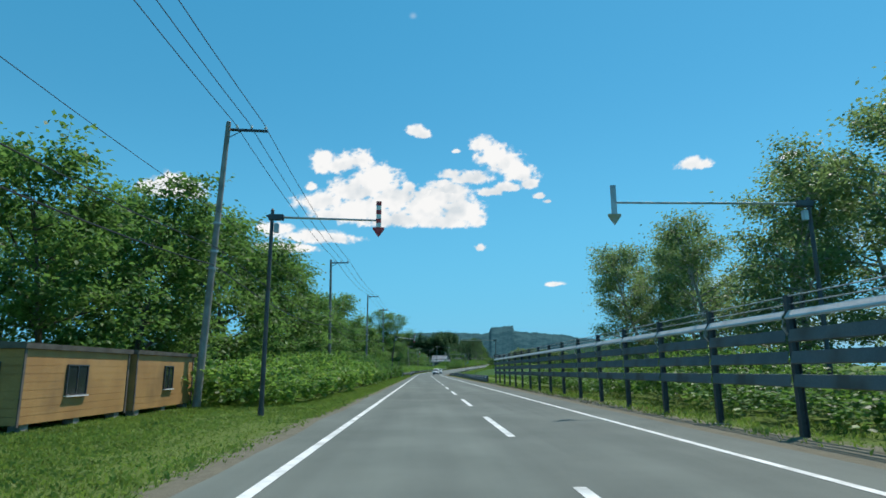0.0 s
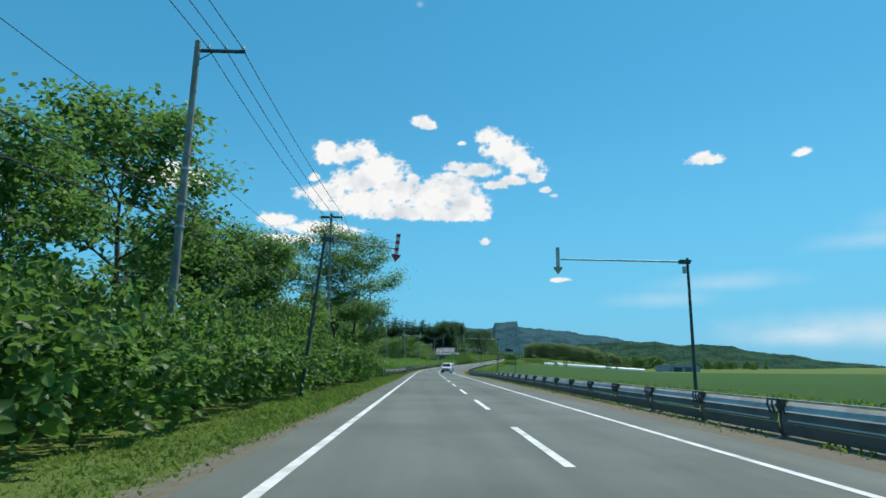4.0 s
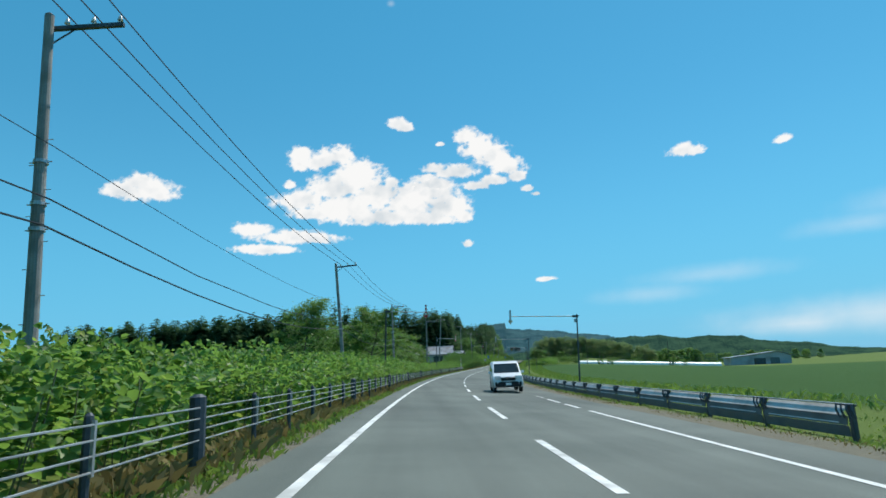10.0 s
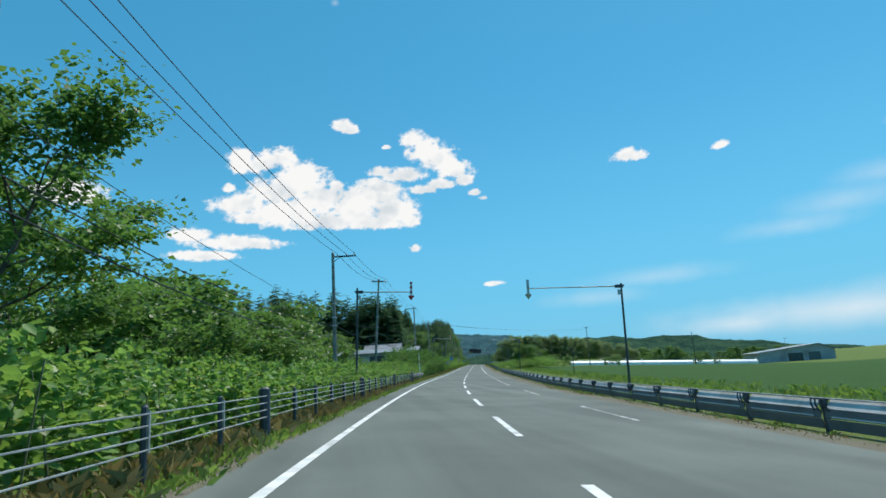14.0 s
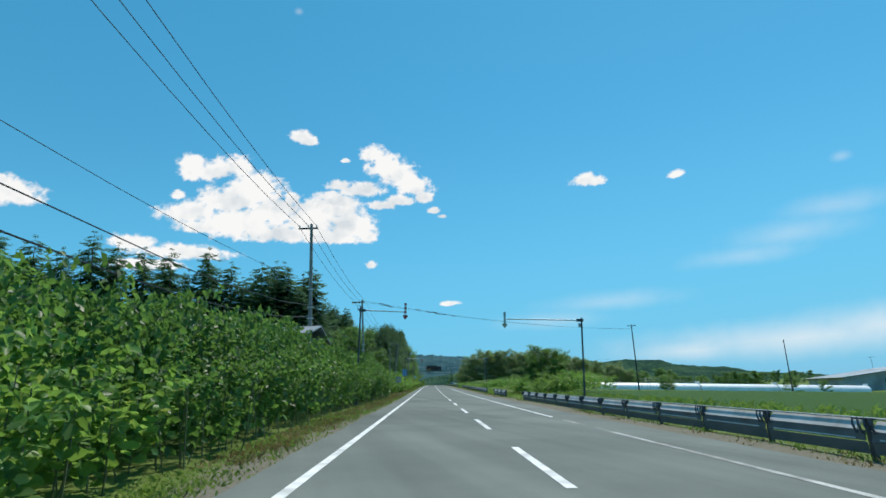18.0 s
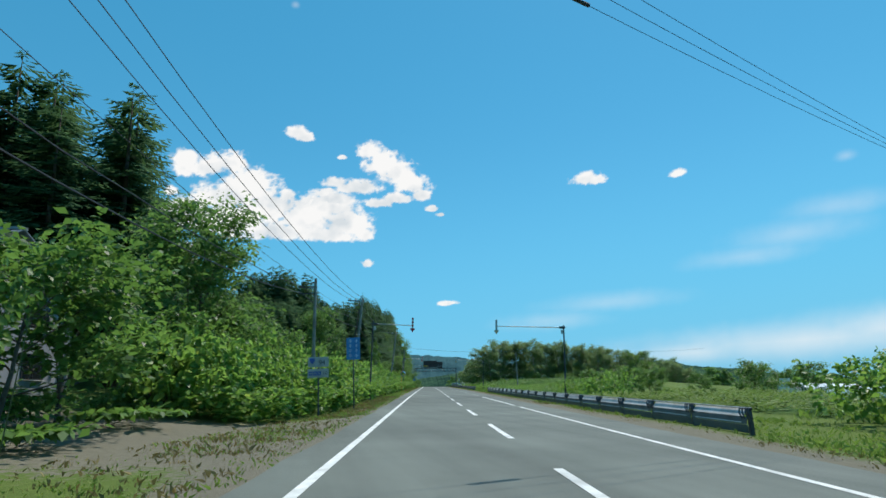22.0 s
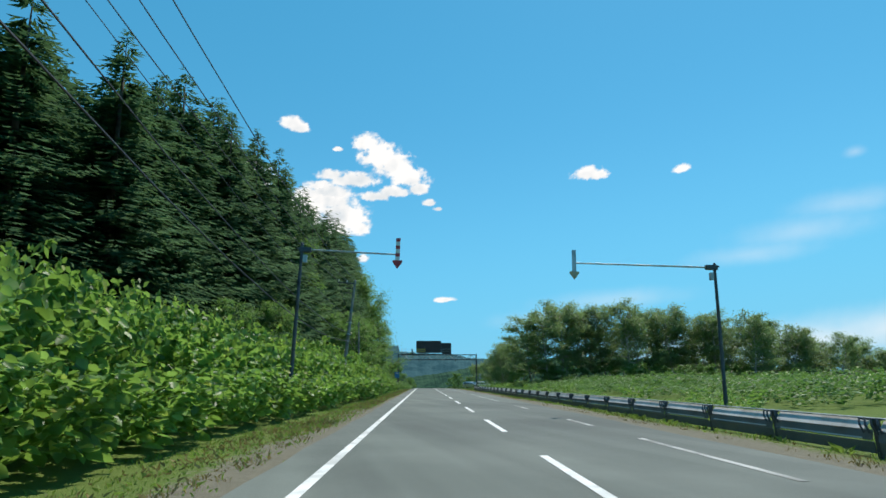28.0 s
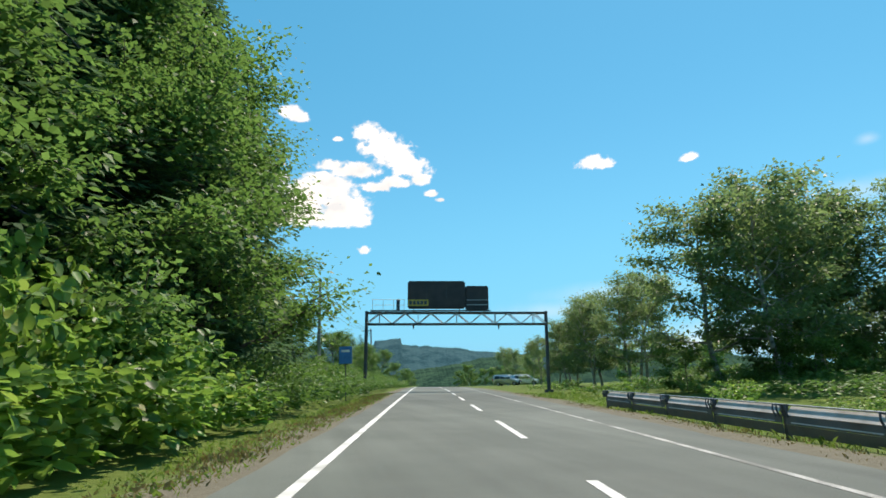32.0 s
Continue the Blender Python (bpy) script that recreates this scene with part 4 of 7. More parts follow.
def broad_tree(seed, height, spread, leaves, leaf, bark, mat, first=0.28, trunks=1, shape="slim2", up=0.35, flat=0.42, limbs=17, spray=0.17):
    """Meshes of a broadleaved tree: trunk, limbs and side branches that fill a rounded crown, and flat sprays of leaves along them."""
    r = np.random.default_rng(seed)
    bm = nb()
    tips, ways = [], []
    for k in range(trunks):
        lean = Vector((r.normal() * 0.06 + (k - (trunks - 1) / 2) * 0.42, r.normal() * 0.06, 1))
        trunk = limb_points(r, (0.25 * k, 0, -0.3), lean, height * 0.9, 12, 0.06)
        r0 = 0.016 * height / trunks ** 0.4
        tube(bm, trunk, [r0 * (1 - 0.075 * i) for i in range(len(trunk))], 8)
        n = limbs if trunks == 1 else int(limbs * 0.7)
        for j in range(n):
            u = (j + 0.5 * r.random()) / n
            f = (first + (0.99 - first) * u) * (len(trunk) - 1)
            i = min(int(f), len(trunk) - 2)
            root = trunk[i].lerp(trunk[i + 1], f - i)
            a = j * 2.4 + r.normal() * 0.35
            ln = spread * math.sqrt(max(0.1, 1 - ((u - 0.36) / 0.74) ** 2)) * (0.78 + 0.34 * r.random())
            rise = 0.18 + 1.15 * u ** 1.4
            pts = limb_points(r, root, (math.cos(a), math.sin(a), rise), ln, 6, 0.13)
            rl = r0 * (0.42 - 0.25 * u)
            tube(bm, pts, [rl * (1 - 0.14 * q) for q in range(len(pts))], 5)
            for q in range(7):
                t = 0.34 + 0.66 * (q + 0.4 * r.random()) / 7
                g = min(int(t * 6), 5)
                start = pts[g].lerp(pts[g + 1], t * 6 - g)
                side = a + (1 if q % 2 else -1) * (0.55 + 0.5 * r.random())
                sl = (0.3 + 0.25 * r.random()) * spread * (1.15 - 0.6 * t)
                sub = limb_points(r, start, (math.cos(side), math.sin(side), 0.12 + 0.5 * rise * r.random()), sl, 3, 0.18)
                tube(bm, sub, [rl * 0.4, rl * 0.32, rl * 0.24, rl * 0.12], 3)
                for e in sub[1:]:
                    tips.append(e)
                    ways.append((math.cos(side), math.sin(side), -0.45))
            tips += pts[4:]
            ways += [(math.cos(a), math.sin(a), -0.45)] * 3
        tips += trunk[-3:]
        ways += [(0, 0, 0.4)] * 3
    per = max(6, leaves // len(tips))
    tips = np.array(tips)
    rad = spread * spray * (0.6 + 0.8 * r.random(len(tips)))
    off = r.normal(size=(len(tips), per, 3)) * rad[:, None, None] * np.array((0.62, 0.62, 0.62 * flat))
    c = (tips[:, None, :] + off).reshape(-1, 3)
    w = np.repeat(np.array(ways), per, axis=0)
    c[:, 2] = np.clip(c[:, 2], height * 0.06, None)
    v, f = leaf_arrays(c, leaf * (0.6 + 0.8 * r.random(len(c))), up, shape, r, w)
    return bm_mesh("trunk", bm, bark, True), mesh_of("crown", v, f, mat)


def spruce(seed, height, spread, bare=0.12, whorls=26, thin=1.0, big=1.0, power=0.68, loose=0.3):
    """Meshes of a spruce: a straight trunk and whorls of boughs that droop and lift at the tip, feathered with needle sprays."""
    r = np.random.default_rng(seed)
    bm = nb()
    tube(bm, [(0, 0, -0.5), (0.03, 0, height * 0.5), (0, 0, height * 0.98)], [0.013 * height, 0.008 * height, 0.01], 6)
    gap = height * (0.985 - bare) / whorls
    cs, ss, dirs = [], [], []
    for i in range(whorls):
        u = i / (whorls - 1)
        reach = spread * (1 - u) ** power * (0.8 + 0.4 * r.random()) + 0.15
        for k in range(int(6 + 8 * (1 - u))):
            a = r.random() * math.tau
            ln = reach * (0.55 + 0.6 * r.random())
            z = height * (bare + (0.985 - bare) * u) + gap * loose * r.normal()
            droop = 0.16 + 0.22 * r.random() * (1 - 0.6 * u)
            n = max(2, int(ln / 0.34 * thin))
            for q in range(n):
                t = (q + 0.6) / n
                zz = z - ln * (droop * math.sin(t * 2.4)) + 0.05 * r.normal()
                for w in (-1, 1):
                    cs.append((math.cos(a) * ln * t, math.sin(a) * ln * t, zz))
                    ss.append(big * (0.42 + 0.3 * r.random()) * (1.2 - 0.55 * t) * (0.4 + 0.6 * min(1, reach / 1.2)))
                    b = a + w * (0.45 + 0.45 * r.random())
                    dirs.append((math.cos(b), math.sin(b), -0.2 - 0.3 * r.random()))
    c, s, d = np.array(cs), np.array(ss)[:, None], np.array(dirs)
    d /= np.linalg.norm(d, axis=1)[:, None]
    side = np.cross(d, [0, 0, 1.0])
    side /= np.linalg.norm(side, axis=1)[:, None]
    drop = np.array([[0, 0, -1.0]])
    v = np.stack([c, c + s * (0.6 * d - 0.17 * side + 0.14 * drop), c + s * (1.25 * d + 0.02 * drop), c + s * (0.5 * d + 0.18 * side + 0.2 * drop)], 1).reshape(-1, 3)
    f = (np.arange(len(c)) * 4)[:, None] + np.arange(4)[None]
    return bm_mesh("trunk", bm, M_BARK, True), mesh_of("crown", v, f, M_SPRUCE)


def quads(me):
    """A mesh's corners and its four-cornered faces."""
    v, n = np.empty(len(me.vertices) * 3), np.empty(len(me.polygons), dtype=np.int32)
    me.vertices.foreach_get("co", v)
    me.polygons.foreach_get("loop_total", n)
    if (n == 4).all():
        f = np.empty(len(n) * 4, dtype=np.int32)
        me.polygons.foreach_get("vertices", f)
        return v.reshape(-1, 3), f.reshape(-1, 4)
    return v.reshape(-1, 3), np.array([tuple(q.vertices) for q in me.polygons if len(q.vertices) == 4])


def plant_tree(kind, s, d, scale, label, group="", turn=0.0, lift=None, name="tree", wide_by=1.0):
    m = on_ground(s, d, turn, 0.1)
    if lift is not None:
        m = Matrix.Translation((0, 0, lift)) @ m
    t = thing(name, m @ Matrix.Diagonal((scale * wide_by, scale * wide_by, scale, 1)), label, "tree", group)
    part("trunk", kind[0], None, t)
    part("crown", kind[1], None, t)
    return t


OAKS = [broad_tree(100 + i, 10.5, 4.2, 12500, 0.25, M_BARK, M_TREE, 0.1, up=0.5) for i in range(4)]
AIRY = broad_tree(120, 10, 2.8, 26000, 0.135, M_BARK, M_TREE, 0.3, 2, up=0.4, spray=0.2, limbs=18)
AIRY2 = broad_tree(121, 9, 4.1, 16000, 0.2, M_BARK, M_BUSH, 0.3, up=0.6, flat=0.22, limbs=13, spray=0.16)
PALE = [broad_tree(130 + i, 14, 3.1, 11500, 0.19, M_BIRCH, M_PALETREE, 0.2, up=0.3, flat=0.8, limbs=22, spray=0.2) for i in range(3)]
WOOD = [broad_tree(140 + i, 14, 4.4, 9500, 0.28, M_BIRCH, M_PALETREE, 0.24, up=0.4, limbs=19, spray=0.19) for i in range(4)]
FARTREE = [broad_tree(160 + i, 14, 5.0, 2600, 0.75, M_BARK, M_TREE, 0.05, limbs=14) for i in range(3)]
LOW = [broad_tree(150 + i, 5, 3.0, 4600, 0.25, M_BARK, M_BUSH, 0.04, up=0.45, limbs=12) for i in range(3)]
BIGOAKS = [broad_tree(180 + i, 16.5, 6.1, 26000, 0.225, M_BARK, M_TREE, 0.12, up=0.5, limbs=20, spray=0.15) for i in range(3)]
FIRS = [spruce(200 + i, 20, 3.9, 0.05, 44, 1.35, 1.0, 0.68, 0.5) for i in range(4)]
FARFIRS = [spruce(220 + i, 20, 4.4, 0.1, 32, 0.8, 1.5, 0.68, 0.5) for i in range(3)]
THINFIRS = [[quads(me) for me in spruce(230 + i, 20, 4.4, 0.1, 26, 0.6, 1.9, 0.68, 0.5)] for i in range(3)]
HIGHFIRS = [spruce(210 + i, 20, 3.4, 0.3, 21, 1.15, 1.05, 0.42, 0.22) for i in range(3)]


def plant_trees():
    r = np.random.default_rng(3)
    tr = lambda: r.random() * 360  # noqa: E731
    oak = lambda: OAKS[int(r.integers(4))]  # noqa: E731
    low = lambda: LOW[int(r.integers(3))]  # noqa: E731
    dark = "large dark green broadleaved tree behind the roadside bushes"
    for s, d, k in ((27, -19, 1.08), (33, -17.5, 1.12), (39, -20, 1.15), (45, -16.5, 1.2), (52, -18.5, 1.35), (57, -15.5, 1.25), (64, -16.5, 1.25), (71, -15, 1.0)):
        plant_tree(oak(), s, d, k, dark, "trees behind the hut", tr())
    for s, d, k in ((21, -23, 1.0), (13, -21, 1.0), (5, -23, 0.95), (-4, -20, 0.9), (48, -26, 1.2), (36, -27, 1.1)):
        plant_tree(oak(), s, d, k, "dark green tree standing behind the wooden hut", "trees behind the hut", tr())
    for s, d, k in ((78, -14.5, 0.88), (84, -15, 0.82), (90, -13.5, 0.75), (74, -20, 1.0)):
        plant_tree(oak(), s, d, k, "rounded green roadside tree", "roadside trees", tr())
    for s, d, k in ((100.5, -16, 1.32), (111, -13, 0.86), (114, -15, 1.0), (116, -12.3, 0.95), (118, -19, 1.1), (113, -19.5, 0.98), (133, -14, 0.68), (190, -19.8, 1.12), (186, -15.5, 0.62), (196, -24, 1.25), (191, -14.5, 0.55), (197, -16.5, 0.5), (139, -12.5, 0.72), (145, -12.5, 0.85), (151, -13.5, 0.9), (157, -13, 0.92), (163, -13.2, 0.88), (168, -13.5, 0.85), (174, -14, 0.68), (180, -14.5, 0.7)):
        plant_tree(oak(), s, d, k, "dense green tree rising over the bushes", "roadside trees", tr())
    plant_tree(AIRY, 127, -9.0, 1.42, "slender two-stemmed tree with an airy open crown", "roadside trees", 15)
    plant_tree(OAKS[1], 238.5, -14.5, 0.72, "small rounded tree with dense leaves", "roadside trees", 40)
    plant_tree(AIRY2, 277, -15.5, 1.17, "tree with layered spreading branches over the thicket", "roadside trees", 70)
    plant_tree(AIRY2, 284, -18, 1.0, "tree with layered spreading branches over the thicket", "roadside trees", 200)
    for s, d, k in ((256, -20, 0.5), (264, -17, 0.55), (270, -22, 0.7), (294, -16, 0.95), (300, -20, 1.6), (310, -25, 1.9), (304, -14.5, 1.0), (314, -17, 1.3), (322, -20, 1.6), (330, -22, 1.6), (338, -24, 1.6), (346, -26, 1.5), (352, -21, 1.2), (362, -23, 1.3), (318, -29, 2.0), (334, -31, 1.8), (302, -28, 1.6), (312, -34, 1.8)):
        plant_tree(low(), s, d, k, "low bushy tree with a soft rounded crown", "bushy slope trees", tr(), wide_by=1.25)
    # spruces over the house, in a row square to the road
    for s, d, k in ((448, -23, 1.12), (447, -28, 1.14), (444, -25.5, 1.0), (443, -32, 1.15), (441, -37, 1.12), (440, -34.5, 1.0), (438, -40, 1.15), (434, -45, 1.15), (436, -42.5, 1.0), (432, -48.5, 1.1), (430, -52, 1.15), (428, -55, 1.15), (427, -59, 1.1), (426, -63, 1.12), (425, -68, 1.15), (423, -75, 1.15), (421, -82, 1.1), (453, -30, 1.0), (450, -36, 1.05), (447, -43, 1.05), (442, -50, 1.05), (438, -58, 1.05), (435, -66, 1.05), (452, -24.5, 1.18), (456, -27, 1.15), (450, -29.5, 1.2), (459, -31.5, 1.1), (446, -30, 1.16), (463, -27.5, 1.05), (455, -34, 1.15), (466, -33, 1.05)):
        plant_tree(HIGHFIRS[int(r.integers(3))], s, d, k * (0.94 + 0.1 * r.random()), "tall dark spruce with a bare lower trunk", "spruce row", tr(), name="spruce", wide_by=1.15)
        plant_tree(HIGHFIRS[int(r.integers(3))], s + 3 + 2 * r.random(), d - 2.4, k * (0.88 + 0.1 * r.random()), "tall dark spruce with a bare lower trunk", "spruce row", tr(), name="spruce", wide_by=1.1)
    for s, d, k in ((433, -38, 0.9), (430, -42, 0.9), (426, -46, 0.9), (422, -53, 0.9), (418, -60, 0.9)):
        plant_tree(low(), s, d, k, "dark bush under the spruce row", "bushy slope trees", tr(), wide_by=1.4)
    for s, d, k in ((421.5, -11.8, 1.0), (426, -13, 1.1), (433, -13.5, 0.8), (438, -14.2, 0.8), (446, -15, 1.1), (452, -16, 1.2), (458, -15, 1.0)):
        plant_tree(low(), s, d, k, "bushy green tree below the spruces", "bushy slope trees", tr(), wide_by=1.1)
    plant_tree(OAKS[0], 467, -12.3, 0.8, "green tree beside the utility poles", "roadside trees", 10, wide_by=0.8)
    for s, d, k in ((440.5, -14.3, 1.0), (445, -16.5, 0.95)):
        plant_tree(oak(), s, d, k, "green leafy tree behind the road signs", "roadside trees", tr())
    far = []

    def far_spruce(s, d, k, wide_by):
        far.append((THINFIRS[int(r.integers(3))], on_ground(s, d, tr(), 0.1) @ Matrix.Diagonal((k * wide_by, k * wide_by, k, 1))))

    for i in range(92):
        d = -80 - 135 * (i + r.random()) / 92
        far_spruce(428 - 0.12 * (d + 84) + 26 * r.random(), d, 0.98 + 0.2 * r.random(), 1.6)
    # the spruce wood on the slope: a front row, and the rows behind it
    def grown(s, d):
        """How high a spruce stands here, so that the wood's top rises along the slope."""
        top = lerp(s, [462, 490, 505, 533, 546, 562, 600, 615, 628], [13.5, 15, 17, 19.5, 20, 23, 25, 25, 22]) + 0.22 * max(0.0, -d - 32)
        return max(8.0, top * 1.06 - level(s, d)) / 20

    for i in range(84):
        s = 478 + i * 1.68 + r.normal() * 0.8
        d = -lerp(s, [478, 520, 545, 620], [32, 21, 16.5, 15.5]) - 4.5 * r.random()
        plant_tree(FIRS[int(r.integers(4))], s, d, grown(s, d) * lerp(s, [478, 515, 535, 560], [0.86, 0.82, 0.88, 1.0]) * (0.9 + 0.14 * r.random()), "dark green spruce at the front of the wood", "spruce wood", tr(), name="spruce", wide_by=1.3)
    for i in range(215):
        s = 458 + 164 * r.random() ** 1.25
        d = -lerp(s, [462, 500, 545, 620], [36, 30, 21, 20]) - 30 * r.random()
        k = grown(s, d) * lerp(s, [478, 535, 560], [0.92, 0.92, 1.0]) * (0.85 + 0.18 * r.random())
        if d > -lerp(s, [462, 500, 545, 620], [36, 30, 21, 20]) - 15:
            plant_tree(FARFIRS[int(r.integers(3))], s, d, k, "dark green spruce in the wood on the slope", "spruce wood", tr(), name="spruce", wide_by=1.4)
        else:
            far_spruce(s, d, k, 1.4)
    for i in range(40):
        s, d = 622 + 200 * r.random(), -24 - 60 * r.random()
        far_spruce(s, d, 0.55 + 0.25 * r.random(), 1.0)
    for i in range(70):
        s, d = 515 + 65 * r.random(), -21 - 16 * r.random()
        far_spruce(s, d, grown(s, d) * (0.8 + 0.12 * r.random()), 1.25)
    for i in range(36):
        s, d = 482 + 36 * r.random(), -35 - 14 * r.random()
        far_spruce(s, d, grown(s, d) * (0.95 + 0.12 * r.random()), 1.3)
    for i in range(46):
        s, d = 553 + 45 * r.random(), -33 - 17 * r.random()
        far_spruce(s, d, (30.0 + 2.5 * r.random() - level(s, d)) / 20, 1.0)
    gather("far_spruces", [(*q, m) for kind, m in far for q in kind], M_SPRUCE, "dense dark spruce wood far over the slope", "spruce wood")
    # broadleaved edge of the wood
    plant_tree(LOW[1], 516, -11.3, 1.5, "narrow bright green young tree in front of the spruces", "wood edge trees", 30, wide_by=0.27)
    for s, d, k in ((548, -13, 0.42), (556, -12.8, 0.5), (562, -13.4, 0.62)):
        plant_tree(oak(), s, d, k, "leafy green broadleaved tree at the edge of the spruce wood", "wood edge trees", tr())
    for s, d, k in ((567, -17.5, 0.8), (573, -17, 0.85), (605, -12.8, 0.9), (609, -12, 1.0), (613.5, -10.8, 1.0), (619, -13.5, 0.85)):
        plant_tree(BIGOAKS[int(r.integers(3))], s, d, k, "large leafy broadleaved tree at the edge of the spruce wood", "wood edge trees", tr())
    for s, d, k in ((556, -15.5, 0.95), (561, -15, 1.0), (565.5, -14.4, 1.02), (570, -14.6, 1.0), (574, -14.2, 0.95), (580, -14, 0.95), (583, -15, 0.92), (586.5, -14, 1.0), (590, -13.8, 1.1), (593, -14.5, 1.12), (596, -13.8, 1.15), (599.5, -14.2, 1.15), (577, -15, 0.92), (603, -13.6, 1.16), (606.5, -14.2, 1.2), (610, -13.8, 1.2), (614, -14.3, 1.22), (618, -14, 1.18), (622, -14.4, 1.2), (626, -14.2, 1.16)):
        plant_tree(FIRS[int(r.integers(4))], s, d, k, "dark green spruce standing close to the road", "spruce wood", tr(), name="spruce", wide_by=1.1)
    for s, d, k in ((577, -12.2, 0.65), (583.5, -11.8, 0.75), (589, -10.8, 0.78), (595, -10.2, 0.72), (600.5, -10.6, 0.85)):
        plant_tree(oak(), s, d, k, "young broadleaved tree in front of the spruces", "wood edge trees", tr())
    for s, d, k in ((632, -14, 0.62), (640, -13, 0.6), (650, -11, 0.5), (662, -12, 0.55), (676, -11, 0.5), (690, -12, 0.6), (706, -11, 0.6), (730, -10, 0.5), (760, -8, 0.5), (790, -7, 0.5)):
        plant_tree(oak(), s, d, k, "leafy green tree beyond the overhead frame", "wood edge trees", tr())
    # right side, by the tall fence
    for s, d, k in ((64.5, 20.5, 1.12), (60, 22, 1.1), (55, 19.5, 1.0), (49, 21.5, 1.05), (43, 19, 1.0), (37, 20.5, 1.05), (31, 18.5, 1.0), (26, 20.5, 1.05), (20, 19, 1.05), (58, 25, 0.95), (46, 26, 1.0), (34, 26, 1.0)):
        plant_tree(PALE[int(r.integers(3))], s, d, k, "tall grey-green tree with a loose upright crown", "trees behind the tall fence", tr(), wide_by=1.15)
    # right side wood near the end, its front row square to the road
    for i in range(30):
        d = 18.5 + i * 2.8 + r.normal() * 0.5
        plant_tree(WOOD[int(r.integers(4))], 634 + 3 * r.normal() + 0.12 * max(0, d - 40), d, (0.98 + 0.12 * r.random()) * lerp(d, [19, 24, 60, 100], [1.0, 1.1, 0.98, 0.8]), "tall green tree in an even row beyond the fence", "tree row", tr())
    for i in range(26):
        d = 17 + i * 3.2 + r.normal() * 0.6
        plant_tree(low(), 629 + 2 * r.normal(), d, 0.5 + 0.25 * r.random(), "dark bush under the tree row", "tree row", tr(), wide_by=1.2)
    for i in range(10):
        d = 24 + 76 * r.random()
        plant_tree(WOOD[int(r.integers(4))], 642 + 22 * r.random(), d, 0.95 + 0.18 * r.random(), "tall green tree in the wood beyond the fence", "tree row", tr())
    for s, d, k in ((647, 17.5, 0.78), (651, 20, 0.85), (655, 16.5, 0.7), (661, 19, 0.78), (667, 17.5, 0.7), (674, 18.5, 0.66), (658, 17, 0.62), (664, 15.5, 0.6), (671, 16, 0.55), (678, 15, 0.52), (688, 15.5, 0.5), (702, 15, 0.5), (722, 16, 0.6)):
        plant_tree(WOOD[int(r.integers(4))], s, d, k, "smaller green tree at the end of the tree row", "tree row", tr())
    plant_tree(AIRY2, 415, 13.6, 0.66, "small spreading tree behind the low fence", "field trees", 120, wide_by=1.1)
    plant_tree(LOW[0], 417.5, 15.0, 1.0, "small bushy tree behind the low fence", "field trees", 200)
    plant_tree(AIRY2, 490, 26, 0.62, "small dark tree standing in the meadow", "field trees", 30)
    for s, d, k in ((490, 20.5, 0.6), (497, 24, 0.55), (505, 28, 0.6), (512, 33, 0.6)):
        plant_tree(low(), s, d, k, "small round bush in the meadow", "field trees", tr())
    # far tree belts over the field
    far = lambda: FARTREE[int(r.integers(3))]  # noqa: E731
    for i in range(40):
        s, d = 690 + 120 * r.random(), 60 + 90 * r.random()
        plant_tree(far(), s, d, 0.7 + 0.3 * r.random(), "dark green tree in a far field belt", "far tree belt", tr())
    for i in range(60):
        s, d = 720 + 160 * r.random(), 130 + 130 * r.random()
        plant_tree(far(), s, d, 0.35 + 0.35 * r.random(), "dark green tree in a far field belt", "far tree belt", tr())
    for i in range(26):
        s, d = 820 + 240 * r.random(), 14 + 60 * r.random()
        plant_tree(far(), s, d, 0.5 + 0.3 * r.random(), "green tree far along the road", "far tree belt", tr())
    for s, d, k in ((455, 46, 0.5), (456, 72, 0.55), (452, 76, 0.35), (470, 60, 0.5), (480, 52, 0.5), (440, 40, 0.4)):
        plant_tree(low(), s, d, k * 1.2, "small round bush beside the greenhouses", "field trees", tr())
    for i in range(12):
        plant_tree(low(), 455 + 60 * r.random(), 22 + 16 * r.random(), 0.4 + 0.25 * r.random(), "low green bush on the meadow", "field trees", tr())


green_lefts()
verge_grass()
plant_trees()

# ---- roadside posts, poles and cables ----
LEFT_ARROWS = [(20.2, 5.84), (99.9, 5.8), (180, 5.75), (240.2, 6.05), (300, 6.1), (379.5, 6.28), (460, 5.75), (539.8, 5.9)]   # metres along, height of the tip
RIGHT_ARROWS = [(17.7, 5.65), (101.3, 5.5), (179.5, 5.4), (239.5, 5.22), (298.1, 5.54), (380.2, 5.42), (460.3, 5.38), (540.4, 5.41)]


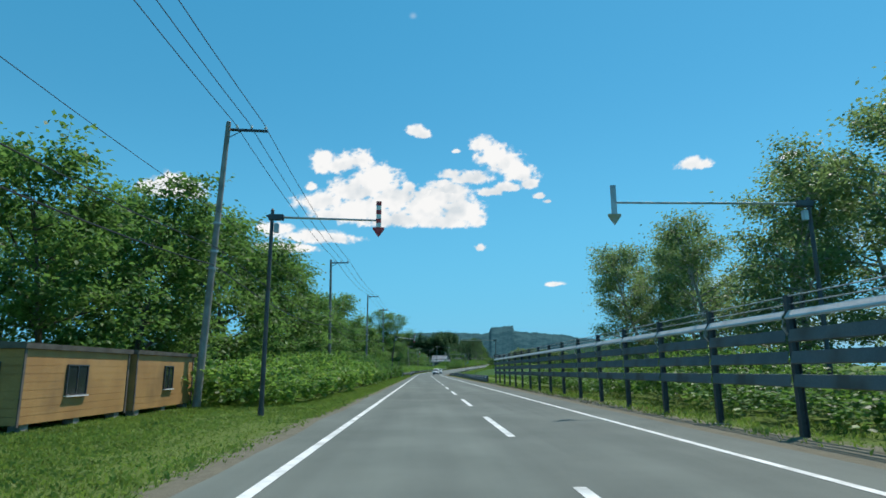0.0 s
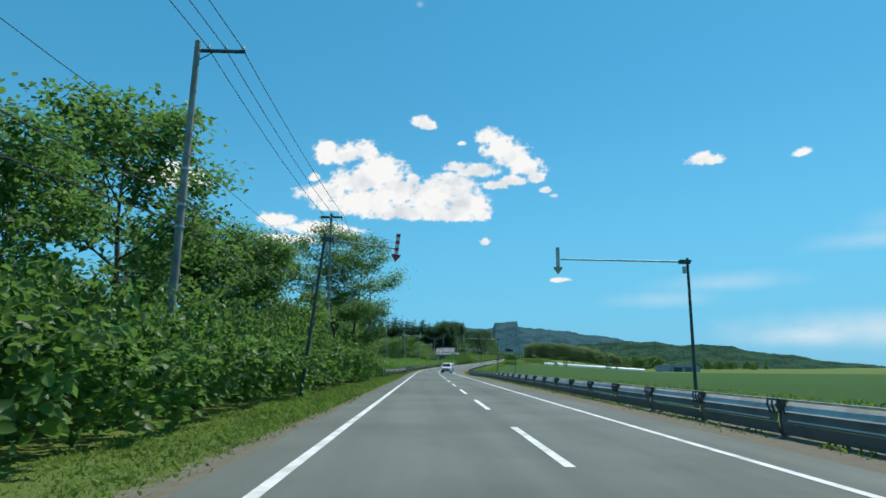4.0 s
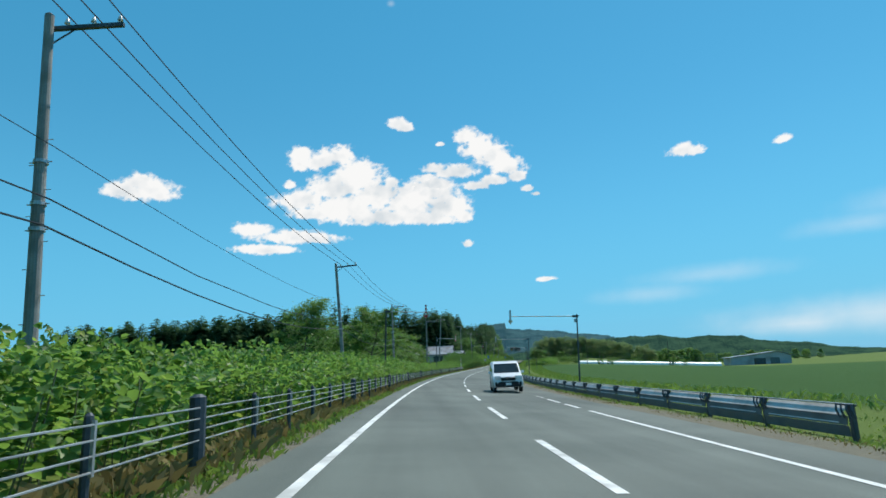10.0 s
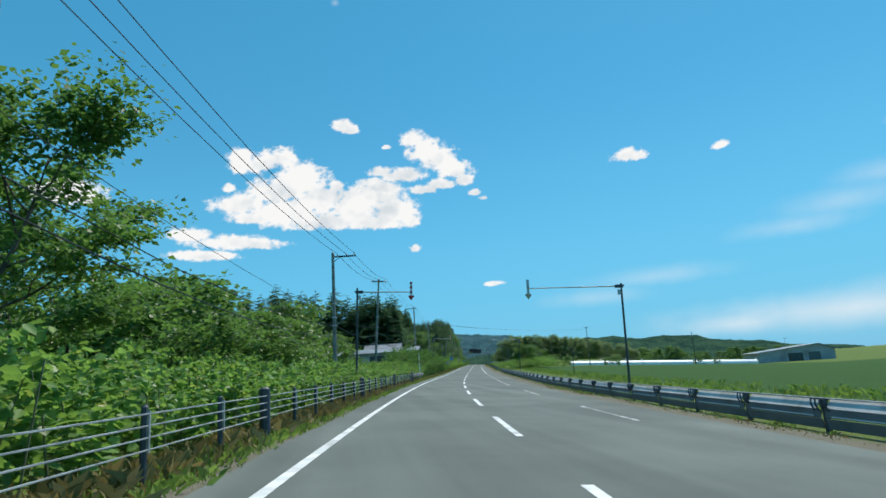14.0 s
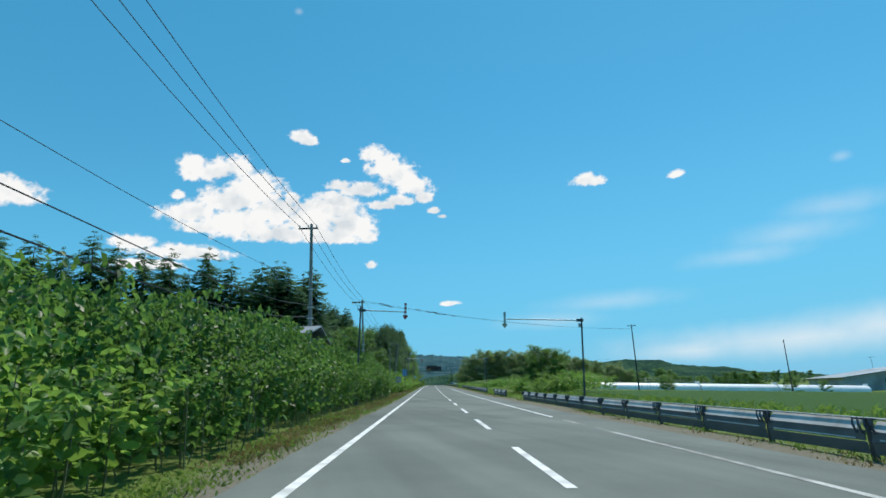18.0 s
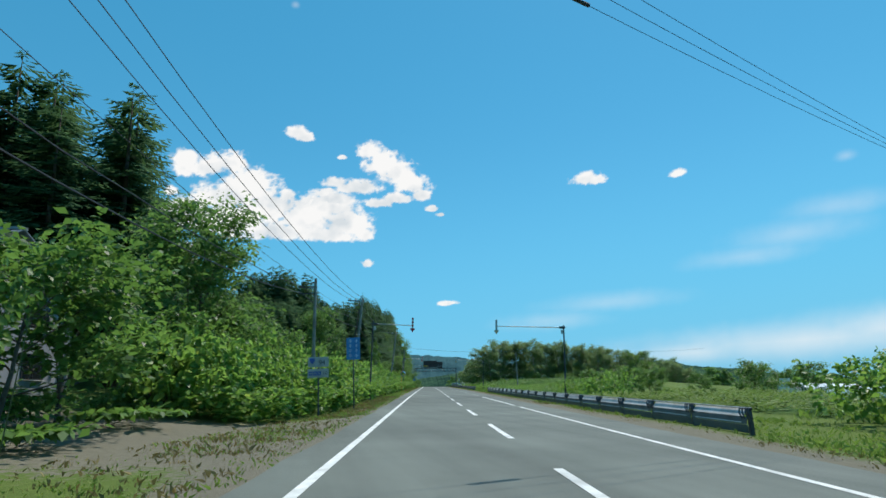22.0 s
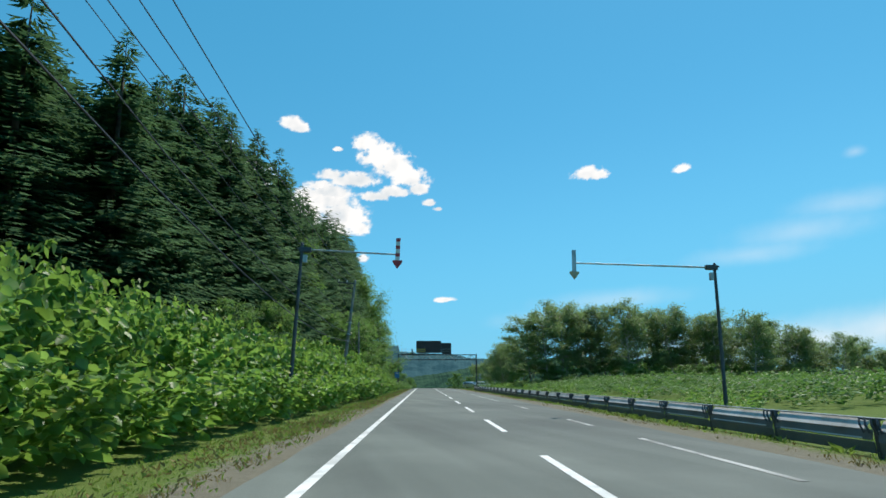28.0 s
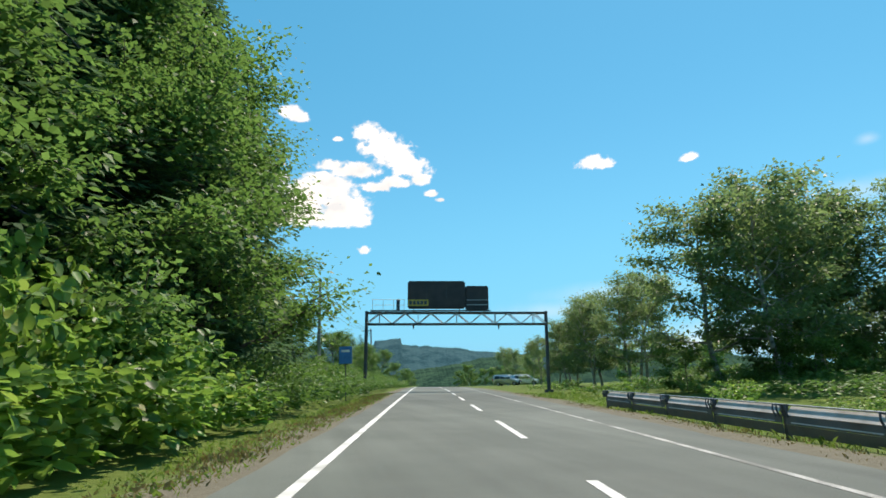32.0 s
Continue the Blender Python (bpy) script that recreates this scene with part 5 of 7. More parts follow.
def arrow_marker(s, side, tip):
    """A snow-country edge marker: a tall post whose arm holds a striped arrow over the road's edge. Built at its foot; side 1 reaches right."""
    d = (-6.7 if 370 < s < 390 else -6.5 if 450 < s < 470 or 90 < s < 110 else -6.95) if side > 0 else 10.5
    base = level(s, d)
    label = "tall post with a red and white arrow on its arm" if side > 0 else "tall post whose long arm holds a weathered pale arrow"
    lean = radians(6.0 if side > 0 and 90 < s < 110 else lerp(s, [150, 200, 320, 380], [0.5, 2.3, 2.6, 3.5]))
    g = thing("edge_marker", beside(s, d - (tip + 0.7) * math.sin(lean), base, 0.6 * math.sin(s), bank=False) @ Matrix.Rotation(lean, 4, "Y"), label, "road marker", "arrow markers")
    tip -= base
    reach = (3.5 if 450 < s < 470 else 3.25 if 90 < s < 110 else 3.95 if s > 450 else 3.45 if s > 370 else 3.7) if side > 0 else (6.2 if s < 150 else 6.05)
    tip -= 0 if side > 0 else 2.1 * math.tan(radians(lerp(s, BANK_S, BANK_D)))
    tip += side * reach * math.sin(lean)
    za, zb, top = (tip + 0.68, tip + 0.6, tip + 0.93) if side > 0 else (tip + 0.72, tip + 0.72, tip + 0.87)
    part("post", rod(rod(nb(), (0, 0, -0.9), (0, 0, top), 0.085, 0.06, 10), (0, 0, top), (0, 0, top + 0.06), 0.065, 0.03, 10), M_DARKSTEEL, g)
    part("foot", rod(nb(), (0, 0, -0.6), (0, 0, 0.3), 0.12, 0.1, 10), M_DARKSTEEL, g)
    clamp = nb()
    box(clamp, -0.12 if side > 0 else -0.4, 0.4 if side > 0 else 0.12, -0.09, 0.09, za - 0.1, za + 0.1, 0.015)
    box(clamp, -0.2, 0.2, -0.035, 0.035, za + 0.02, za + 0.08)
    part("clamp", clamp, M_DARKSTEEL, g)
    part("sensor_box", box(nb(), side * 0.17 - 0.08, side * 0.17 + 0.08, -0.1, 0.06, za - 0.55, za - 0.23, 0.015), M_STEEL, g)
    part("arm", rod(nb(), (side * 0.3, 0, za), (side * (reach - 0.05), 0, zb), 0.042, 0.034, 8), M_STEEL, g, "galvanised tubular arm")
    x = side * reach
    bar_z = tip + 0.34
    arrow = part("arrow", box(nb(), x - 0.085, x + 0.085, -0.028, 0.028, bar_z, bar_z + 0.95, 0.006), M_WHITE if side > 0 else M_STEEL, g, "white arrow shaft" if side > 0 else "weathered arrow shaft")
    if side > 0:
        for k in (0, 2, 4):
            z = bar_z + 0.95 - 0.158 * (k + 1) + 0.01
            part("stripe", box(nb(), x - 0.09, x + 0.09, -0.033, 0.033, z, z + 0.15), M_RED, arrow, "red stripe")
    head = prism(nb(), [(x - 0.2, bar_z + 0.01), (x - 0.2, bar_z - 0.06), (x, tip), (x + 0.2, bar_z - 0.06), (x + 0.2, bar_z + 0.01)], -0.035, 0.035)
    part("arrowhead", head, M_RED if side > 0 else M_AGED, arrow, "red arrowhead" if side > 0 else "weathered yellow arrowhead")


POLES = [  # metres along, to the right, top height, kind of arm
    (25.5, -11.05, 12.4, "side"), (58.7, -10.8, 12.2, "side"), (94.6, -10.7, 13.2, "side"), (123.1, -9.95, 13.9, "cross"), (160.5, -10.4, 12.3, "side"),
    (198.5, -10.65, 10.4, "side"), (234.5, -9.8, 10.6, "side"), (271.3, -10.4, 10.8, "side"), (304.3, -9.5, 10.7, "side"), (336.8, -11.6, 13.5, "cross"),
    (376.9, -10.1, 13.5, "tee"), (412.6, -10.0, 12.7, "branch"), (469.8, -9.65, 10.4, "left"), (518.2, -9.0, 10.8, "left"), (567.4, -9.1, 10.3, "left"), (600.0, -10.5, 10.0, "left"), (640.0, -11.0, 10.0, "left"), (690.0, -11.0, 10.0, "left")]


def utility_pole(s, d, top, arm, i):
    p = at(s, d, 0, False)
    base = level(s, d)
    lean = (-0.6 if i % 2 else 0.5) + {0: 2.0, 5: -1.6, 6: -4.2, 9: 5.4, 12: 6.5, 13: 9.0, 14: 6.6}.get(i, 0)
    h = top - base
    g = thing("utility_pole", pose(p.x, p.y, p.z + base, 0.3 * math.sin(i), lean, math.degrees(turned(s))), "tall weathered concrete utility pole carrying overhead cables", "utility pole", "utility poles")
    part("pole", rod(nb(), (0, 0, -0.5), (0, 0, h), 0.17, 0.105, 14), M_CONCRETE, g, smooth=False)
    cap = rod(nb(), (0, 0, h), (0, 0, h + 0.05), 0.11, 0.06, 14)
    part("cap", cap, M_DARKSTEEL, g)
    spans = {"side": (0.0, 1.75), "cross": (-0.95, 0.95), "tee": (-1.0, 0.45), "branch": (-1.35, 0.3), "left": (-1.55, 0.12)}[arm]
    za = h - 0.28
    b = nb()
    box(b, spans[0], spans[1], 0.1, 0.2, za - 0.055, za + 0.055, 0.008)
    part("crossarm", b, M_DARKSTEEL, g)
    if arm in ("cross", "branch"):
        part("crossarm", box(nb(), spans[0], spans[1], -0.2, -0.1, za - 0.055, za + 0.055, 0.008), M_DARKSTEEL, g)
    if arm in ("side", "left"):
        x = 0.55 if arm == "side" else -0.6
        part("brace", rod(nb(), (0.0, 0.15, za - 0.4), (x, 0.15, za - 0.05), 0.022, 0.022, 6), M_DARKSTEEL, g)
    # insulators along the arm
    for k in range(3):
        x = spans[0] + (spans[1] - spans[0]) * (0.06 + 0.44 * k) if arm != "side" else 0.35 + 0.65 * k
        ins = nb()
        rod(ins, (x, 0.15, za + 0.05), (x, 0.15, za + 0.14), 0.02, 0.02, 6)
        rod(ins, (x, 0.15, za + 0.12), (x, 0.15, za + 0.2), 0.07, 0.05, 8)
        rod(ins, (x, 0.15, za + 0.2), (x, 0.15, za + 0.26), 0.05, 0.03, 8)
        part("insulator", ins, M_PORCELAIN, g)
        if arm in ("cross", "branch"):
            for w in (-1, 1):
                tie = nb()
                tube(tie, [(x, 0.15 * w, za - 0.04), (x + 0.02, 0.4 * w, za - 0.1), (x, 0.75 * w, za - 0.12)], [0.035, 0.055, 0.03], 6)
                part("strain_insulator", tie, M_PORCELAIN, g)
    for z, r in ((h * 0.62, 0.15), (h * 0.52, 0.155), (h * 0.46, 0.16)):
        band = rod(nb(), (0, 0, z), (0, 0, z + 0.09), r + 0.012, r + 0.01, 14)
        part("band", band, M_STEEL, g)
        part("bolt", rod(nb(), (-0.26, 0, z + 0.04), (0.26, 0, z + 0.04), 0.016, 0.016, 6), M_STEEL, g)
    for k in range(8):
        z = 2.6 + k * 0.62
        x = 0.2 if k % 2 else -0.2
        part("step_bolt", rod(nb(), (0, 0, z), (x * 1.35, 0, z), 0.011, 0.011, 5), M_STEEL, g)
    if arm in ("branch", "left"):
        for zz in (h - 0.75, h - 1.15):
            part("bracket", box(nb(), -0.75, 0.1, 0.09, 0.15, zz - 0.03, zz + 0.03), M_DARKSTEEL, g)
    return g


def wire_point(i, k):
    """Where cable k is tied to pole i."""
    s, d, top, arm = POLES[i]
    d += {0: 0.45, 5: -0.3, 6: -0.7, 9: 1.12, 12: 1.2, 13: 1.55, 14: 1.2}.get(i, 0) * (1 if k < 3 else 0.55)
    if k < 3:
        offs = {"side": (0.35, 1.0, 1.65), "cross": (-0.85, 0.0, 0.85), "tee": (-0.9, -0.2, 0.4), "branch": (-1.25, -0.5, 0.2), "left": (-1.45, -0.75, 0.0)}[arm]
        return at(s, d + offs[k], top - 0.02, False)
    base = level(s, d)
    h = top - base
    z = ({3: 0.53, 4: 0.46, 5: 0.39} if i in (8, 9) else {3: 0.84, 4: 0.78, 5: 0.7} if i in (12, 13) else {3: 0.66, 4: 0.535, 5: 0.475})[k] * h + base
    return at(s, d + (0.2 if k < 5 else 0.1), z, False)


def cables():
    for k, (r, sag, label) in enumerate([(0.018, 0.55, "black overhead power cable strung between poles")] * 3 + [(0.011, 0.5, "thin overhead service cable strung between poles")] + [(0.02, 0.75, "twisted dark telephone cable strung between poles"), (0.026, 0.85, "thick black telephone cable strung between poles")]):
        bm = nb()
        pts = []
        first = wire_point(0, k) + Vector((0.0, -34, 0.1))
        tops = [first] + [wire_point(i, k) for i in range(len(POLES))]
        if k > 2:      # carried over the telephone pole's brackets too
            tops.insert(13, at(443.9, -9.5, 8.2 - 0.42 * (k - 2) + level(443.9, -8.8), False))
        for a, b in zip(tops, tops[1:]):
            for j in range(9):
                u = j / 9
                p = a.lerp(b, u)
                p.z -= 4 * sag * u * (1 - u) * ((b - a).length / 36) ** 2
                if k == 4:
                    p.z += 0.035 * math.sin(j * 2.4)
                pts.append(p)
        pts.append(tops[-1])
        tube(bm, pts, r, 5)
        tagged(part("cable", bm, M_CABLE), label, "cable", "overhead cables")

    def span(a, b, r, sag, label, sleeves=()):
        bm = nb()
        pts = []
        for j in range(17):
            u = j / 16
            p = a.lerp(b, u)
            p.z -= 4 * sag * u * (1 - u)
            pts.append(p)
        tube(bm, pts, r, 5)
        wire = tagged(part("cable", bm, M_CABLE), label, "cable", "overhead cables")
        for u in sleeves:
            mid, way = a.lerp(b, u), (b - a).normalized()
            mid.z -= 4 * sag * u * (1 - u)
            part("sleeve", rod(nb(), mid - way * 0.4, mid + way * 0.4, 0.055, 0.055, 8), M_CABLE, wire, "black insulating sleeve")

    # lines that cross the road
    for k, x in enumerate((-0.35, 0.0, 0.35)):
        span(at(412.0 + 0.9 * k, -9.8, 12.5, False), at(439.2, 34.8 + x, 9.1, False), 0.009, 0.9, "power cable crossing over the road", (0.05 + 0.012 * k, 0.16 + 0.03 * k, 0.21 + 0.03 * k))
    span(at(518.2, -7.7, 8.2, False), at(524.5, 15.6, 6.75, False), 0.016, 0.6, "dark telephone cable crossing over the road")
    span(at(524.5, 15.6, 6.75, False), at(540, 60, 6.2, False), 0.014, 0.6, "dark telephone cable over the meadow")


def small_pole(s, d, h, label, arm=True, lean=0.0):
    g = thing("utility_pole", on_ground(s, d) @ Matrix.Rotation(radians(lean), 4, "Y"), label, "utility pole", "field poles")
    part("pole", rod(nb(), (0, 0, -0.4), (0, 0, h), 0.13, 0.08, 10), M_BARK if h > 8 else M_CONCRETE, g)
    if arm == "brackets":
        for z in (h - 0.55, h - 0.95):
            part("bracket", box(nb(), -1.05, 0.12, -0.04, 0.04, z - 0.03, z + 0.03), M_DARKSTEEL, g)
        part("brace", rod(nb(), (0.0, 0, h - 0.2), (-1.0, 0, h - 0.55), 0.02, 0.02, 5), M_DARKSTEEL, g)
        part("brace", rod(nb(), (-1.0, 0, h - 0.95), (-1.0, 0, h - 0.55), 0.025, 0.025, 5), M_DARKSTEEL, g)
    elif arm:
        part("crossarm", box(nb(), -0.75, 0.75, -0.05, 0.05, h - 0.3, h - 0.2), M_DARKSTEEL, g)
        for x in (-0.65, 0.0, 0.65):
            part("insulator", rod(nb(), (x, 0, h - 0.2), (x, 0, h - 0.02), 0.05, 0.03, 6), M_PORCELAIN, g)
    else:
        part("hook", rod(nb(), (-0.28, 0, h - 0.35), (0.1, 0, h - 0.35), 0.03, 0.03, 6), M_DARKSTEEL, g)


def delineator(s, d, h, label, boxed):
    g = thing("marker_post", on_ground(s, d), label, "marker post", "marker posts")
    part("post", rod(nb(), (0, 0, -0.3), (0, 0, h), 0.05, 0.045, 10), M_DARKSTEEL if boxed else M_WHITE, g)
    if boxed:
        part("lamp_box", box(nb(), -0.14, 0.14, -0.1, 0.1, h - 0.05, h + 0.33, 0.02), M_DARKSTEEL, g)
        part("lens", box(nb(), -0.1, 0.1, -0.11, -0.1, h + 0.02, h + 0.26), M_SIGNDARK, g)
    else:
        part("reflector", rod(nb(), (0, 0, h), (0, 0, h + 0.3), 0.06, 0.05, 10), M_STEEL, g)
        part("band", rod(nb(), (0, 0, h - 0.75), (0, 0, h - 0.6), 0.052, 0.052, 10), M_ORANGE, g, "orange reflective band")


def splice_box():
    """A dark splice box hung on the telephone cable just before a pole."""
    a, b = wire_point(8, 4), wire_point(9, 4)
    p = a.lerp(b, 0.85)
    p.z -= 4 * 0.75 * 0.85 * 0.15 * ((b - a).length / 36) ** 2
    m = Matrix.Translation(p) @ (b - a).to_track_quat("Y", "Z").to_matrix().to_4x4()
    g = thing("splice_box", m, "dark splice box hanging on the telephone cable", "splice box")
    part("case", box(nb(), -0.11, 0.11, -0.32, 0.32, -0.3, -0.05, 0.04), M_DARKSTEEL, g)
    for y in (-0.22, 0.22):
        part("clamp", rod(nb(), (0, y, -0.06), (0, y, 0.05), 0.03, 0.03, 6), M_STEEL, g)


# ---- fences and guard rails ----


def tall_snow_fence(s0, s1, d):
    """The blowing-snow fence, raised: steel posts with three long slats and a mesh strip on top."""
    g = thing("snow_fence", beside(s0, d, 0.0), "tall steel snow fence with long dark slats between posts", "fence")
    inv = g.matrix_basis.inverted()
    n = int((s1 - s0) / 3.3)
    post_mesh = None
    for i in range(n + 1):
        s = s0 + (s1 - s0) * i / n
        m = inv @ beside(s, d, level(s, d), bank=False)
        if post_mesh is None:
            b = nb()
            box(b, -0.075, -0.06, -0.06, 0.06, -0.3, 2.85)
            box(b, 0.06, 0.075, -0.06, 0.06, -0.3, 2.85)
            box(b, -0.06, 0.06, -0.006, 0.006, -0.3, 2.85)
            post_mesh = bm_mesh("post", b, M_DARKSTEEL)
            b = nb()
            tube(b, [(-0.1, 0, 2.05), (-0.2, 0, 2.2), (-0.16, 0, 2.36)], 0.022, 5)
            hook_mesh = bm_mesh("hook", b, M_STEEL)
            b = nb()
            box(b, -0.2, 0.2, -0.2, 0.2, -0.2, 0.0, 0.02)
            foot_mesh = bm_mesh("footing", b, M_CONCRETE)
        post = part("post", post_mesh, None, g, m=m)
        part("hook", hook_mesh, None, post)
        part("footing", foot_mesh, None, post)
        if i == n:
            break
        q = beside(s0 + (s1 - s0) * (i + 1) / n, d, level(s, d), bank=False).translation
        ln = (q - beside(s, d, level(s, d), bank=False).translation).length
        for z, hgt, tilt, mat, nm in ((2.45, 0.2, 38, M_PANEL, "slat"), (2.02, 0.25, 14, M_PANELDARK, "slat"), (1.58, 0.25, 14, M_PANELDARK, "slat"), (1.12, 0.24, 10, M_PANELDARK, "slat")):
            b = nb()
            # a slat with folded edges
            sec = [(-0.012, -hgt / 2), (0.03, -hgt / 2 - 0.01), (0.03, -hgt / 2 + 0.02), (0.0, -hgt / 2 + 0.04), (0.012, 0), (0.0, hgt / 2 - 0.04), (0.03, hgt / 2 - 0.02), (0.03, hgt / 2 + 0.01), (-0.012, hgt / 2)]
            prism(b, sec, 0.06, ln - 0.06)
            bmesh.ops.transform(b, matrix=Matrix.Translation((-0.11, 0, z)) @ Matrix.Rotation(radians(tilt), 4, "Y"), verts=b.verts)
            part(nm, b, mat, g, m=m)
        b = nb()
        for z in (2.66, 2.83):
            rod(b, (0, 0.02, z), (0, ln - 0.02, z), 0.014, 0.014, 5)
        part("top_rail", b, M_STEEL, g, m=m)
        b = nb()
        for k in range(1, 26):
            y = ln * k / 26
            rod(b, (0, y, 2.6), (0, y + 0.1, 2.83), 0.004, 0.004, 4)
        part("mesh_strip", b, M_DARKSTEEL, g, m=m)


LOW_D = ([60, 100, 130, 187, 198, 250, 330, 365, 411, 424, 495, 521, 620], [5.2, 5.3, 5.5, 5.9, 6.9, 7.3, 7.1, 6.5, 6.6, 6.9, 6.8, 6.9, 6.3])


def low_meshes():
    b = nb()
    box(b, -0.05, 0.05, -0.06, 0.06, -0.3, 0.68, 0.008)
    post = bm_mesh("post", b, M_DARKSTEEL)
    b = nb()
    for y in (-0.22, -0.05, 0.12, 0.28):
        tube(b, [(-0.08, y, 0.42), (-0.13, y + 0.02, 0.58), (-0.08, y + 0.07, 0.7), (0.02, y + 0.08, 0.68)], 0.024, 5)
    bracket = bm_mesh("bracket", b, M_DARKSTEEL)
    return post, bracket


def low_snow_fence(s0, s1, meshes):
    """The same fence folded down: posts with curled brackets and two stacked panels lying low."""
    d0 = lerp(s0, *LOW_D)
    g = thing("low_fence", beside(s0, d0, 0.0), "folded-down low steel snow fence, its sunlit tops put in as pale panels", "fence", "low fences")
    inv = g.matrix_basis.inverted()
    n = max(2, int((s1 - s0) / 3.4))
    for i in range(n + 1):
        s = s0 + (s1 - s0) * i / n
        d = lerp(s, *LOW_D)
        m = inv @ beside(s, d, level(s, d) + 0.05, bank=False)
        post = part("post", meshes[0], None, g, m=m)
        part("bracket", meshes[1], None, post)
        if i == n:
            break
        s2 = s0 + (s1 - s0) * (i + 1) / n
        a = inv @ beside(s, d, level(s, d) + 0.05, bank=False).translation
        c = inv @ beside(s2, lerp(s2, *LOW_D), level(s2, lerp(s2, *LOW_D)) + 0.05, bank=False).translation
        ln = (c - a).length
        mm = Matrix.Translation(a) @ (c - a).to_track_quat("Y", "Z").to_matrix().to_4x4()
        jig = 0.015 * math.sin(i * 3.7)
        # pale top, dark faces: sun and shade put into the panel materials
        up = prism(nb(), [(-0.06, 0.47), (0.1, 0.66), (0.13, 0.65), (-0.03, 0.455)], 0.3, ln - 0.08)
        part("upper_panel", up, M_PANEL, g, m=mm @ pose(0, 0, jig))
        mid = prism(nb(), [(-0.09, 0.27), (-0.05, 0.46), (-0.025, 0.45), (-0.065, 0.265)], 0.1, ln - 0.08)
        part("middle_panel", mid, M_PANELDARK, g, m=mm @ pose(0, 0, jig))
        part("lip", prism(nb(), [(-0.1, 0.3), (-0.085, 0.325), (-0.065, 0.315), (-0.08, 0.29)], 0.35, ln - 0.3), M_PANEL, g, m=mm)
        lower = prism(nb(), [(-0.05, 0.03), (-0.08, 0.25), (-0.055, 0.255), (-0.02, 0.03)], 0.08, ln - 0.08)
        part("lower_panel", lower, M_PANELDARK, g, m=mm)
        part("top_rail", rod(nb(), (0.06, 0, 0.69), (0.06, ln, 0.69), 0.02, 0.02, 6), M_STEEL, g, m=mm)


def guard_rail(s0, s1, d0, d1, label):
    """A W-beam guard rail on steel posts."""
    g = thing("guard_rail", beside(s0, d0, 0.0), label, "guard rail", "guard rails")
    inv = g.matrix_basis.inverted()
    sec = [(0.0, 0.46), (0.05, 0.5), (0.075, 0.53), (0.075, 0.57), (0.02, 0.61), (0.02, 0.65), (0.075, 0.69), (0.075, 0.73), (0.05, 0.76), (0.0, 0.8), (-0.012, 0.795), (0.035, 0.75), (0.06, 0.72), (0.06, 0.7), (0.005, 0.66), (0.005, 0.6), (0.06, 0.56), (0.06, 0.54), (0.035, 0.51), (-0.012, 0.465)]
    n = max(2, int((s1 - s0) / 2.2))
    for i in range(n):
        sa, sb = s0 + (s1 - s0) * i / n, s0 + (s1 - s0) * (i + 1) / n
        da, db = d0 + (d1 - d0) * min(1, (2.2 * i / n)), d0 + (d1 - d0) * min(1, (2.2 * (i + 1) / n))
        a = inv @ beside(sa, da, level(sa, da) + 0.1, bank=False).translation
        c = inv @ beside(sb, db, level(sb, db) + 0.1, bank=False).translation
        mm = Matrix.Translation(a) @ (c - a).to_track_quat("Y", "Z").to_matrix().to_4x4()
        part("rail", prism(nb(), sec, -0.02, (c - a).length + 0.02), M_RAIL, g, m=mm)
        part("post", rod(nb(), (-0.1, 0.2, -0.35), (-0.1, 0.2, 0.82), 0.06, 0.06, 10), M_RAIL, g, m=mm)
        part("block", box(nb(), -0.06, 0.01, 0.14, 0.26, 0.5, 0.76), M_RAIL, g, m=mm)
    for e, s, d in ((0, s0, d0), (1, s1, d1)):
        a = inv @ beside(s, d, level(s, d) + 0.1, bank=False)
        y0, y1 = (-0.3, 0.0) if e == 0 else (0.0, 0.3)
        b = prism(nb(), [(-0.02, 0.46), (0.085, 0.5), (0.1, 0.63), (0.085, 0.77), (-0.02, 0.8)], y0, y1)
        part("end_cap", b, M_RAIL, g, m=a)


def cable_fence(s0, s1, d):
    """A guard cable fence: slim posts, thick anchor posts and four steel cables."""
    g = thing("cable_fence", beside(s0, d, 0.0), "guard cable fence with dark posts and four steel cables", "fence", "cable fences")
    inv = g.matrix_basis.inverted()
    slim = bm_mesh("post", rod(rod(nb(), (0, 0, -0.3), (0, 0, 0.92), 0.045, 0.045, 8), (0, 0, 0.92), (0, 0, 0.95), 0.045, 0.02, 8), M_DARKSTEEL)
    thick = bm_mesh("anchor_post", rod(rod(nb(), (0, 0, -0.3), (0, 0, 0.98), 0.11, 0.11, 10), (0, 0, 0.98), (0, 0, 1.02), 0.11, 0.05, 10), M_DARKSTEEL)
    plate = bm_mesh("cable_clip", box(nb(), 0.03, 0.07, -0.02, 0.02, 0.38, 0.88), M_STEEL)
    n = int((s1 - s0) / 2.6)
    ends = []
    for i in range(n + 1):
        s = s0 + (s1 - s0) * i / n
        m = inv @ beside(s, d, level(s, d) + 0.05, bank=False)
        ends.append(m.translation)
        post = part("anchor_post" if i % 6 == 0 else "post", thick if i % 6 == 0 else slim, None, g, m=m)
        part("cable_clip", plate, None, post)
    for z in (0.42, 0.56, 0.7, 0.84):
        b = nb()
        tube(b, [p + Vector((0.06, 0, z)) for p in ends], 0.011, 5)
        part("guard_cable", b, M_STEEL, g, "galvanised steel cable")


for s, tip in LEFT_ARROWS:
    arrow_marker(s, 1, tip)
for s, tip in RIGHT_ARROWS:
    arrow_marker(s, -1, tip)
for i, (s, d, top, arm) in enumerate(POLES):
    utility_pole(s, d, top, arm, i)
cables()
splice_box()
